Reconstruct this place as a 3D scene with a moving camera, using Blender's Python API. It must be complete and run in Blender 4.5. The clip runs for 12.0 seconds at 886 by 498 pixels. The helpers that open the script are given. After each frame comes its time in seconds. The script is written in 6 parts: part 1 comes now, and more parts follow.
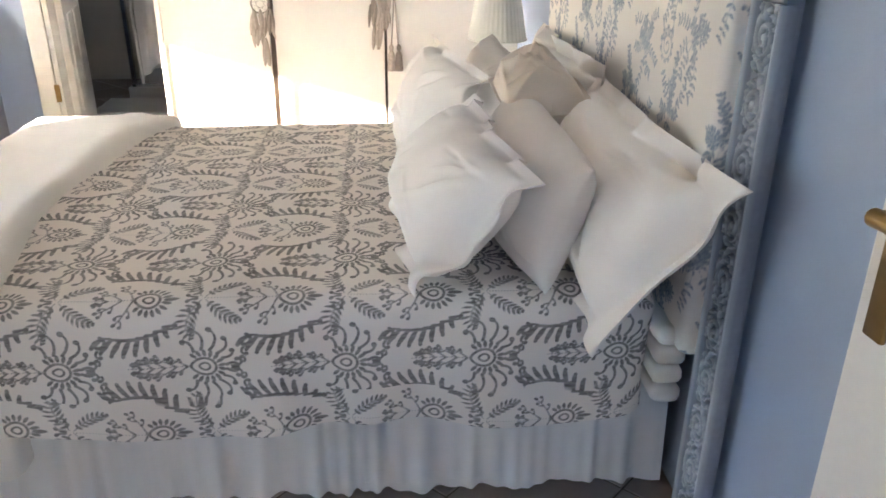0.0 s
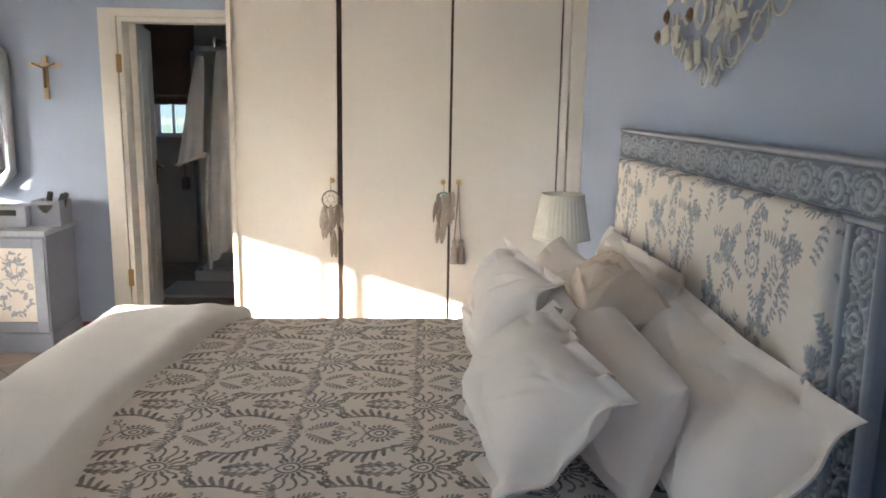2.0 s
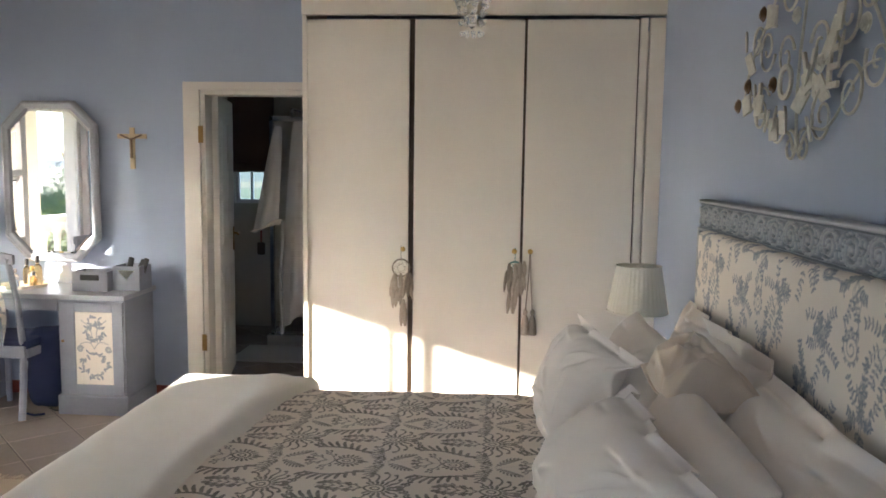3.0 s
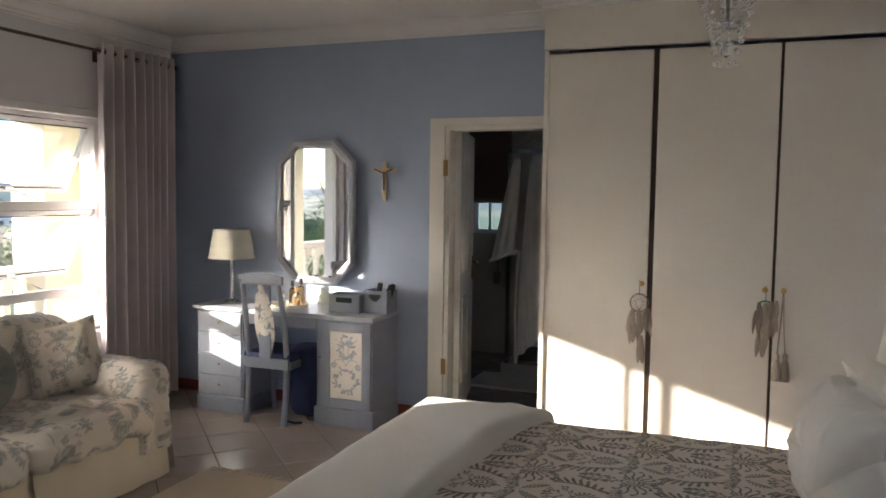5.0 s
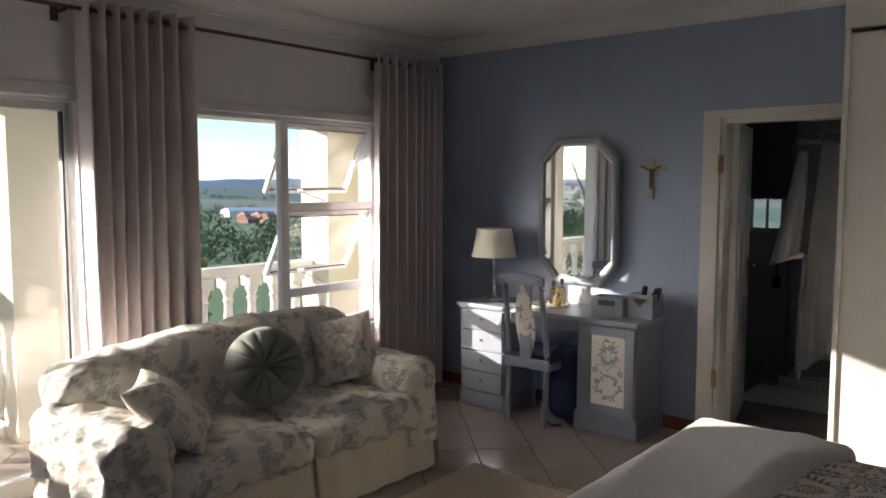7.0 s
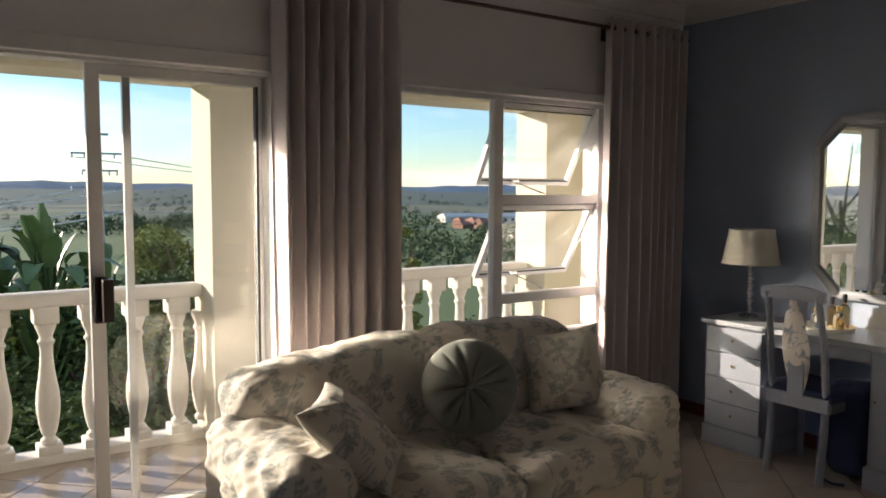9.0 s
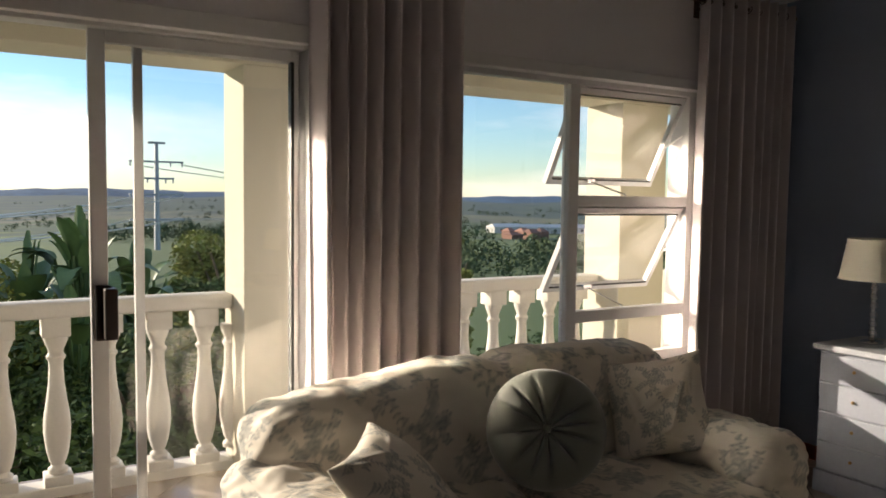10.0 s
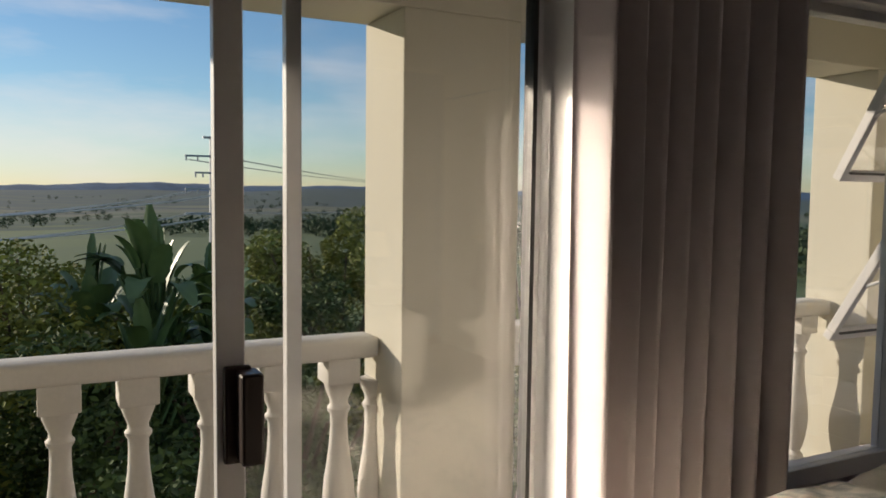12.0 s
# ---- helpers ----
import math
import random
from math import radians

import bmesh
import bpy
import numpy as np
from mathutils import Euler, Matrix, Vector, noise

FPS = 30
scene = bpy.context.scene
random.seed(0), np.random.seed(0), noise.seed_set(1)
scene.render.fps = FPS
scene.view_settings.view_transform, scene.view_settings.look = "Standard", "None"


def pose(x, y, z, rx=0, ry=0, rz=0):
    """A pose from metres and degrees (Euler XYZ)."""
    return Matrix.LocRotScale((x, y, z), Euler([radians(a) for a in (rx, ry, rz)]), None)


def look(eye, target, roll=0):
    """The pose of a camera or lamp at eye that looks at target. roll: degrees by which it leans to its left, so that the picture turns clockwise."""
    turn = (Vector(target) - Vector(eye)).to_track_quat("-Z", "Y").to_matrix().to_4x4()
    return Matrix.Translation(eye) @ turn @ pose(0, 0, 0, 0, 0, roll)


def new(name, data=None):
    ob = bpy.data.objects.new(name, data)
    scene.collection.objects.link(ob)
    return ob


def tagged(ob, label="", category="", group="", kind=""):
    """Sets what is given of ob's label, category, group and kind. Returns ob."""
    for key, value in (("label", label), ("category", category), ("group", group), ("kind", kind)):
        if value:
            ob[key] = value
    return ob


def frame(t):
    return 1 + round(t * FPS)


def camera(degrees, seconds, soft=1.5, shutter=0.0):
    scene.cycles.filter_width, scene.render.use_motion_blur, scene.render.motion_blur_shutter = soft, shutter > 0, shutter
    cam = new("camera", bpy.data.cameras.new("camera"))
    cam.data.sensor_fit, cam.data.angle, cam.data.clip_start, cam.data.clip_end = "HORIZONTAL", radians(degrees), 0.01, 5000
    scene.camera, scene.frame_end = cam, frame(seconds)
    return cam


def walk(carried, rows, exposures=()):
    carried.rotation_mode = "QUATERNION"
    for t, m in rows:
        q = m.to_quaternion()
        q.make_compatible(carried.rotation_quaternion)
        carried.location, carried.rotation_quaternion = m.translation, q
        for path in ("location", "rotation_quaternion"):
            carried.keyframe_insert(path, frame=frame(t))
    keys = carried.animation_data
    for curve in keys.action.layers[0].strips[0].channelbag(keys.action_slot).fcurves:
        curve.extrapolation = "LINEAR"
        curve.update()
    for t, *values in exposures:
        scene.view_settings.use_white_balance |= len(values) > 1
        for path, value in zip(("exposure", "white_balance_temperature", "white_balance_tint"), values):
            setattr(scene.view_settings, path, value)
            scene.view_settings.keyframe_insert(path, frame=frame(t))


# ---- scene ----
cam = camera(59.45, 12.0, soft=1.7)
PATH = [
    (0, (0.097, -0.015, 1.482), (0.250, 1.810, 0.677), 0.52),
    (0.5, (0.071, -0.017, 1.499), (0.196, 1.852, 0.798), 0.71),
    (1, (0.052, -0.012, 1.511), (0.147, 1.899, 0.930), 0.87),
    (1.5, (0.023, 0.004, 1.527), (0.099, 1.945, 1.052), 0.89),
    (2, (0.001, 0.027, 1.541), (0.047, 1.992, 1.175), 0.96),
    (2.5, (-0.000, 0.055, 1.554), (-0.013, 2.035, 1.271), 0.86),
    (3, (0.006, 0.101, 1.571), (-0.135, 2.085, 1.361), 0.78),
    (3.2, (0.009, 0.106, 1.579), (-0.194, 2.086, 1.385), 0.75),
    (4.8, (-0.021, 0.085, 1.584), (-0.688, 1.965, 1.440), 0.69),
    (5, (-0.024, 0.084, 1.587), (-0.742, 1.945, 1.444), 0.76),
    (5.5, (-0.046, 0.087, 1.590), (-0.883, 1.898, 1.446), 0.70),
    (6, (-0.075, 0.100, 1.591), (-1.054, 1.837, 1.446), 0.61),
    (6.5, (-0.088, 0.139, 1.611), (-1.201, 1.793, 1.454), 0.44),
    (7, (-0.128, 0.163, 1.639), (-1.404, 1.695, 1.469), 0.11),
    (7.5, (-0.256, 0.205, 1.658), (-1.667, 1.611, 1.474), 0.05),
    (9.5, (-1.000, 0.828, 1.491), (-2.680, 1.904, 1.353), 0.49),
    (10, (-1.306, 0.950, 1.474), (-3.016, 1.979, 1.345), 0.72),
    (10.5, (-1.597, 1.019, 1.464), (-3.335, 2.001, 1.335), 0.74),
    (11, (-1.989, 1.041, 1.483), (-3.747, 1.983, 1.341), 0.72),
    (11.5, (-2.330, 1.023, 1.489), (-4.101, 1.941, 1.349), 0.70),
    (12, (-2.741, 0.989, 1.503), (-4.511, 1.909, 1.357), 0.71),
]

EXPOSURES = [(0.0, 4.02, 6200, 10), (1.0, 3.62, 6200, 10), (2.0, 3.27, 6150, 10), (3.2, 2.85, 6150, 10), (5.0, 2.18, 6150, 10), (6.5, 1.68, 6000, 10), (7.5, 1.1, 5900, 10),
             (9.5, 0.8, 6700, 10), (10.5, 0.5, 6750, 10), (12.0, -0.17, 6600, 10)]
walk(cam, [(t, look(eye, target, roll)) for t, eye, target, roll in PATH], EXPOSURES)

# ---- sky and sun ----
SUN_WAY = Vector((1.0, 0.815, -0.309))
world = bpy.data.worlds.new("sky")
scene.world = world
world.use_nodes = True
wn, wl = world.node_tree.nodes, world.node_tree.links
wn.clear()
w_out = wn.new("ShaderNodeOutputWorld")
w_bg = wn.new("ShaderNodeBackground")
w_sky = wn.new("ShaderNodeTexSky")
w_sky.sky_type = "NISHITA"
w_sky.sun_disc = False
w_sky.sun_elevation = radians(14)
w_sky.sun_rotation = math.atan2(-SUN_WAY.x, -SUN_WAY.y)
w_sky.air_density, w_sky.dust_density, w_sky.ozone_density = 1.0, 0.05, 4.0
w_tc = wn.new("ShaderNodeTexCoord")
w_map = wn.new("ShaderNodeMapping")
w_map.inputs["Scale"].default_value = (1.6, 1.6, 7.0)
w_cloud = wn.new("ShaderNodeTexNoise")
w_cloud.inputs["Scale"].default_value = 1.7
w_cloud.inputs["Detail"].default_value = 7
w_cloud.inputs["Roughness"].default_value = 0.55
w_ramp = wn.new("ShaderNodeMapRange")
w_ramp.inputs["From Min"].default_value, w_ramp.inputs["From Max"].default_value = 0.45, 0.72
w_ramp.inputs["To Max"].default_value = 0.5
w_mix = wn.new("ShaderNodeMixRGB")
w_mix.inputs["Color2"].default_value = (7.5, 7.0, 6.8, 1)
wl.new(w_tc.outputs["Generated"], w_map.inputs["Vector"])
wl.new(w_map.outputs["Vector"], w_cloud.inputs["Vector"])
wl.new(w_cloud.outputs["Fac"], w_ramp.inputs["Value"])
wl.new(w_ramp.outputs["Result"], w_mix.inputs["Fac"])
wl.new(w_sky.outputs["Color"], w_mix.inputs["Color1"])
wl.new(w_mix.outputs["Color"], w_bg.inputs["Color"])
w_bg.inputs["Strength"].default_value = 0.13
wl.new(w_bg.outputs["Background"], w_out.inputs["Surface"])

sun = new("sun", bpy.data.lights.new("sun", "SUN"))
sun.data.energy, sun.data.angle, sun.data.color = 5.0, radians(0.55), (1.0, 0.87, 0.7)
sun.matrix_world = look(Vector((0, 0, 30)) - SUN_WAY * 20, Vector((0, 0, 30)))


# ---- materials ----
def material(name, color, rough=0.6, metal=0.0, grain=40.0, vary=0.08, bump=0.1, big=2.5, sheen=0.0, coat=0.0,
             random_vary=0.0, island_vary=0.0, distance=0.002):
    """A painted, woven or cast surface: base colour varied at two scales, with a fine relief."""
    m = bpy.data.materials.new(name)
    m.use_nodes = True
    n, l = m.node_tree.nodes, m.node_tree.links
    b = n["Principled BSDF"]
    b.inputs["Roughness"].default_value, b.inputs["Metallic"].default_value = rough, metal
    b.inputs["Sheen Weight"].default_value, b.inputs["Coat Weight"].default_value = sheen, coat
    tc = n.new("ShaderNodeTexCoord")
    fine, wide = n.new("ShaderNodeTexNoise"), n.new("ShaderNodeTexNoise")
    fine.inputs["Scale"].default_value, fine.inputs["Detail"].default_value = grain, 4
    wide.inputs["Scale"].default_value, wide.inputs["Detail"].default_value = big, 5
    for t in (fine, wide):
        l.new(tc.outputs["Object"], t.inputs["Vector"])
    add = n.new("ShaderNodeMath")
    add.operation = "ADD"
    l.new(fine.outputs["Fac"], add.inputs[0])
    l.new(wide.outputs["Fac"], add.inputs[1])
    rng = n.new("ShaderNodeMapRange")
    rng.inputs["From Min"].default_value, rng.inputs["From Max"].default_value = 0.6, 1.4
    rng.inputs["To Min"].default_value, rng.inputs["To Max"].default_value = 1 - vary, 1 + vary
    l.new(add.outputs["Value"], rng.inputs["Value"])
    value = rng.outputs["Result"]
    for amount, kind, out in ((random_vary, "ShaderNodeObjectInfo", "Random"), (island_vary, "ShaderNodeNewGeometry", "Random Per Island")):
        if amount:
            info, mr, mul = n.new(kind), n.new("ShaderNodeMapRange"), n.new("ShaderNodeMath")
            mul.operation = "MULTIPLY"
            mr.inputs["To Min"].default_value, mr.inputs["To Max"].default_value = 1 - amount, 1 + amount
            l.new(info.outputs[out], mr.inputs["Value"])
            l.new(mr.outputs["Result"], mul.inputs[0])
            l.new(value, mul.inputs[1])
            value = mul.outputs["Value"]
    hsv = n.new("ShaderNodeHueSaturation")
    hsv.inputs["Color"].default_value = (*color, 1)
    l.new(value, hsv.inputs["Value"])
    l.new(hsv.outputs["Color"], b.inputs["Base Color"])
    if bump:
        bp = n.new("ShaderNodeBump")
        bp.inputs["Strength"].default_value, bp.inputs["Distance"].default_value = bump, distance
        l.new(fine.outputs["Fac"], bp.inputs["Height"])
        l.new(bp.outputs["Normal"], b.inputs["Normal"])
    m["base"] = hsv.name
    return m


def printed(name, cloth, ink, soft=0.0012, **kw):
    """Cloth with a print, whose outline comes from the mesh's 'print' attribute (metres from the motif's edge)."""
    m = material(name, cloth, **kw)
    n, l = m.node_tree.nodes, m.node_tree.links
    hsv = n[m["base"]]
    at, rng, mix, fade = n.new("ShaderNodeAttribute"), n.new("ShaderNodeMapRange"), n.new("ShaderNodeMixRGB"), n.new("ShaderNodeTexNoise")
    at.attribute_name = "print"
    rng.inputs["From Min"].default_value, rng.inputs["From Max"].default_value = soft, -soft
    fade.inputs["Scale"].default_value = 60
    fr, mul = n.new("ShaderNodeMapRange"), n.new("ShaderNodeMath")
    fr.inputs["From Min"].default_value, fr.inputs["From Max"].default_value = 0.3, 0.7
    fr.inputs["To Min"].default_value, fr.inputs["To Max"].default_value = 0.7, 1.0
    mul.operation = "MULTIPLY"
    l.new(fade.outputs["Fac"], fr.inputs["Value"])
    l.new(at.outputs["Fac"], rng.inputs["Value"])
    l.new(rng.outputs["Result"], mul.inputs[0])
    l.new(fr.outputs["Result"], mul.inputs[1])
    mix.inputs["Color2"].default_value = (*ink, 1)
    l.new(mul.outputs["Value"], mix.inputs["Fac"])
    l.new(hsv.outputs["Color"], mix.inputs["Color1"])
    l.new(mix.outputs["Color"], n["Principled BSDF"].inputs["Base Color"])
    return m


def glass(name, tint=(1, 1, 1), rough=0.0):
    m = bpy.data.materials.new(name)
    m.use_nodes = True
    b = m.node_tree.nodes["Principled BSDF"]
    b.inputs["Base Color"].default_value = (*tint, 1)
    b.inputs["Transmission Weight"].default_value = 1
    b.inputs["Roughness"].default_value = rough
    b.inputs["IOR"].default_value = 1.45
    return m


M_BLUE = material("blue wall paint", (0.35, 0.412, 0.535), rough=0.62, grain=180, vary=0.03, bump=0.12, big=1.2)
M_WHITE = material("white wall paint", (0.74, 0.72, 0.74), rough=0.6, grain=160, vary=0.03, bump=0.12, big=1.2)
M_CEIL = material("ceiling paint", (0.78, 0.76, 0.74), rough=0.8, grain=150, vary=0.02, bump=0.06)
M_CREAM = material("cream cupboard paint", (0.83, 0.78, 0.70), rough=0.42, grain=120, vary=0.025, bump=0.05, big=1.0)
M_DOORPAINT = material("white door paint", (0.74, 0.70, 0.64), rough=0.4, grain=90, vary=0.03, bump=0.06)
M_FRAMEPAINT = material("cream frame paint", (0.66, 0.62, 0.56), rough=0.45, grain=90, vary=0.04, bump=0.06)
M_TILE = material("beige floor tile", (0.42, 0.35, 0.30), rough=0.22, grain=30, vary=0.06, bump=0.03, big=5, random_vary=0.05)
M_GROUT = material("dark tile joint", (0.13, 0.10, 0.085), rough=0.9, grain=120, vary=0.1)
M_SKIRT = material("red skirting tile", (0.20, 0.045, 0.03), rough=0.35, grain=40, vary=0.12, bump=0.05)
M_STUCCO = material("cream balcony plaster", (0.64, 0.605, 0.50), rough=0.85, grain=120, vary=0.04, bump=0.25, big=1.5)
M_BALUSTER = material("white cast baluster", (0.74, 0.71, 0.66), rough=0.7, grain=70, vary=0.05, bump=0.15, big=6)
M_ALU = material("white coated aluminium", (0.72, 0.71, 0.71), rough=0.35, grain=60, vary=0.02, bump=0.02)
M_RUBBER = material("black rubber seal", (0.02, 0.02, 0.02), rough=0.6, grain=60, vary=0.1)
M_HANDLE = material("dark brown handle", (0.03, 0.015, 0.012), rough=0.4, grain=60, vary=0.1)
M_BRASS = material("brass", (0.62, 0.42, 0.16), rough=0.3, metal=1.0, grain=60, vary=0.1, bump=0.03)
M_BRONZE = material("old brass", (0.30, 0.19, 0.08), rough=0.38, metal=1.0, grain=50, vary=0.15, bump=0.05)
M_ROD = material("brown metal rod", (0.10, 0.07, 0.06), rough=0.45, metal=0.6, grain=60, vary=0.1)
M_CURTAIN = material("mauve grey curtain", (0.58, 0.515, 0.525), rough=0.85, grain=400, vary=0.05, bump=0.2, sheen=0.25)
M_LINEN = material("ivory cotton", (0.86, 0.785, 0.705), rough=0.75, grain=300, vary=0.03, bump=0.15, sheen=0.15)
M_SATIN = material("ivory satin", (0.85, 0.775, 0.69), rough=0.5, grain=300, vary=0.03, bump=0.08, sheen=0.2)
M_GREENISH = material("pale cream cotton", (0.82, 0.735, 0.645), rough=0.6, grain=300, vary=0.03, bump=0.1, sheen=0.2)
M_CHAMPAGNE = material("champagne satin", (0.68, 0.545, 0.41), rough=0.4, grain=260, vary=0.05, bump=0.1, sheen=0.2)
M_THROW = material("cream fleece blanket", (0.83, 0.78, 0.69), rough=0.95, grain=220, vary=0.05, bump=0.5, sheen=0.4)
M_VALANCE = material("ivory bed valance", (0.76, 0.72, 0.67), rough=0.8, grain=250, vary=0.03, bump=0.12)
M_BASE = material("quilted bed base cloth", (0.66, 0.62, 0.55), rough=0.85, grain=80, vary=0.1, bump=0.3)
M_DUVET = printed("damask duvet cotton", (0.82, 0.745, 0.665), (0.135, 0.12, 0.105), grain=300, vary=0.03, bump=0.12, rough=0.7)
M_TOILE = printed("blue toile cotton", (0.78, 0.72, 0.64), (0.20, 0.235, 0.285), soft=0.0016, grain=260, vary=0.04, bump=0.15, rough=0.8)
M_SOFA = printed("grey toile sofa cotton", (0.67, 0.62, 0.55), (0.24, 0.26, 0.265), soft=0.0024, grain=240, vary=0.05, bump=0.25, rough=0.85)
M_SLIP = material("cream slip cover", (0.70, 0.62, 0.50), rough=0.85, grain=200, vary=0.05, bump=0.2)
M_SAGE = material("sage velvet cushion", (0.16, 0.17, 0.15), rough=0.75, grain=260, vary=0.06, bump=0.15, sheen=0.5)
M_DESK = material("grey blue chalk paint", (0.27, 0.29, 0.345), rough=0.45, grain=50, vary=0.07, bump=0.1, big=5)
M_DESKTOP = material("silver grey desk paint", (0.37, 0.385, 0.425), rough=0.3, grain=60, vary=0.07, bump=0.06)
M_CARVED = printed("blue grey carved wood with paler relief", (0.235, 0.26, 0.30), (0.54, 0.56, 0.57), soft=0.0025, rough=0.55, grain=60, vary=0.12, bump=0.25, big=12)
M_SHADE = material("ivory lamp shade", (0.74, 0.70, 0.60), rough=0.8, grain=120, vary=0.03, bump=0.1)
M_IRON = material("cream painted iron", (0.60, 0.60, 0.54), rough=0.5, grain=80, vary=0.15, bump=0.2, big=14)
M_RUG = material("oatmeal wool rug", (0.56, 0.46, 0.35), rough=0.95, grain=160, vary=0.12, bump=0.8, big=6, distance=0.004)
M_GLASS = glass("window glass")
M_CRYSTAL = glass("cut crystal", (0.97, 0.98, 1.0))
M_MIRROR = bpy.data.materials.new("mirror silver")
M_MIRROR.use_nodes = True
M_MIRROR.node_tree.nodes["Principled BSDF"].inputs["Metallic"].default_value = 1
M_MIRROR.node_tree.nodes["Principled BSDF"].inputs["Roughness"].default_value = 0.02
M_MIRROR.node_tree.nodes["Principled BSDF"].inputs["Base Color"].default_value = (0.88, 0.9, 0.9, 1)
M_DARK = material("dark wood", (0.07, 0.045, 0.03), rough=0.5, grain=40, vary=0.2, bump=0.1)
M_BLACK = material("black plastic", (0.02, 0.02, 0.022), rough=0.35, grain=60, vary=0.1)
M_BONE = material("pale olive wood", (0.55, 0.43, 0.27), rough=0.5, grain=40, vary=0.15, bump=0.1)
M_PEWTER = material("aged metal figure", (0.22, 0.15, 0.10), rough=0.4, metal=0.8, grain=60, vary=0.1)
M_NAVY = material("navy cloth", (0.02, 0.03, 0.09), rough=0.85, grain=200, vary=0.1, bump=0.2)
M_FEATHER = material("grey beige feather", (0.36, 0.30, 0.245), rough=0.85, grain=60, vary=0.2, bump=0.1, random_vary=0.4)
M_TEAL = material("turquoise thread", (0.10, 0.25, 0.24), rough=0.8, grain=100, vary=0.15)
M_ROBE = material("grey white towelling", (0.62, 0.60, 0.58), rough=0.95, grain=260, vary=0.06, bump=0.5)
M_BLIND = material("brown linen blind", (0.16, 0.10, 0.075), rough=0.9, grain=180, vary=0.08, bump=0.3)
M_BATH = material("beige bathroom tile", (0.46, 0.42, 0.37), rough=0.3, grain=30, vary=0.05, bump=0.02, random_vary=0.04)
M_MAT = material("pale bath mat", (0.62, 0.58, 0.52), rough=0.95, grain=150, vary=0.08, bump=0.8)
M_CHROME = material("chrome", (0.7, 0.7, 0.7), rough=0.15, metal=1.0, grain=40, vary=0.03, bump=0)
M_LEAF = material("broad green leaf", (0.095, 0.165, 0.06), rough=0.45, grain=12, vary=0.2, bump=0.1, island_vary=0.35)
M_BUSH = material("yellow green leaf", (0.21, 0.235, 0.045), rough=0.8, grain=12, vary=0.2, bump=0.0, island_vary=0.45)
M_BUSHDARK = material("dark green leaf", (0.075, 0.12, 0.03), rough=0.8, grain=12, vary=0.2, bump=0.0, island_vary=0.45)
M_BARK = material("bark", (0.13, 0.09, 0.06), rough=0.9, grain=25, vary=0.3, bump=0.5)
M_STEEL = material("galvanised steel", (0.35, 0.37, 0.40), rough=0.5, metal=0.5, grain=10, vary=0.1, bump=0)
M_BRICK = material("red brick and roof", (0.25, 0.13, 0.095), rough=0.85, grain=2, vary=0.2, bump=0, random_vary=0.3)
M_HOUSE = material("pale house wall", (0.62, 0.60, 0.56), rough=0.85, grain=2, vary=0.1, bump=0, random_vary=0.15)


# ---- mesh helpers ----
def part(name, bm, mat, parent=None, label="", smooth=False):
    """One mesh object from a bmesh (or a finished mesh) whose points are in the world, under a thing or a part."""
    if isinstance(bm, bmesh.types.BMesh):
        bmesh.ops.recalc_face_normals(bm, faces=bm.faces)
        me = bpy.data.meshes.new(name)
        bm.to_mesh(me)
        bm.free()
    else:
        me = bm
    if smooth:
        me.shade_smooth()
        me.set_sharp_from_angle(angle=radians(smooth if smooth > 1 else 40))
    me.materials.append(mat)
    ob = new(name, me)
    if parent is not None:
        ob.parent = parent
        if parent.data is None:
            ob.matrix_parent_inverse = parent.matrix_basis.inverted()
    if label:
        tagged(ob, label)
    return ob


def thing(name, at, label, category, group=""):
    ob = new(name)
    ob.empty_display_size = 0.05
    ob.matrix_basis = Matrix.Translation(at)
    return tagged(ob, label, category, group)


def structure(name, bm, mat, label="", smooth=False):
    return tagged(part(name, bm, mat, None, label, smooth), kind="structure")


def box(bm, x0, x1, y0, y1, z0, z1, bev=0.0, seg=2):
    vs = [bm.verts.new((x, y, z)) for x in (x0, x1) for y in (y0, y1) for z in (z0, z1)]
    fs = [bm.faces.new([vs[i] for i in f]) for f in ((0, 1, 3, 2), (4, 6, 7, 5), (0, 4, 5, 1), (2, 3, 7, 6), (0, 2, 6, 4), (1, 5, 7, 3))]
    if bev:
        es = list({e for f in fs for e in f.edges})
        bmesh.ops.bevel(bm, geom=es, offset=bev, segments=seg, affect="EDGES", profile=0.5)
    return bm


def boxes(*rows, bev=0.0):
    bm = bmesh.new()
    for r in rows:
        box(bm, *r, bev=bev)
    return bm


def bmbox(x0, x1, y0, y1, z0, z1, bev=0.0, seg=2):
    return box(bmesh.new(), x0, x1, y0, y1, z0, z1, bev, seg)


def lathe(bm, profile, at, n=20, pleat=0.0, pleats=0):
    """A turned shape about an upright axis; pleat: how deep the folds round it are."""
    cx, cy, cz = at
    rings = []
    for r, z in profile:
        ring = []
        for i in range(n):
            a = 2 * math.pi * i / n
            rr = r * (1 + pleat * math.cos(pleats * a)) if pleats else r
            ring.append(bm.verts.new((cx + rr * math.cos(a), cy + rr * math.sin(a), cz + z)))
        rings.append(ring)
    for a, b in zip(rings, rings[1:]):
        for i in range(n):
            bm.faces.new((a[i], a[(i + 1) % n], b[(i + 1) % n], b[i]))
    if profile[0][0] > 1e-4 and not pleats:
        bm.faces.new(rings[0][::-1])
        bm.faces.new(rings[-1])
    return bm


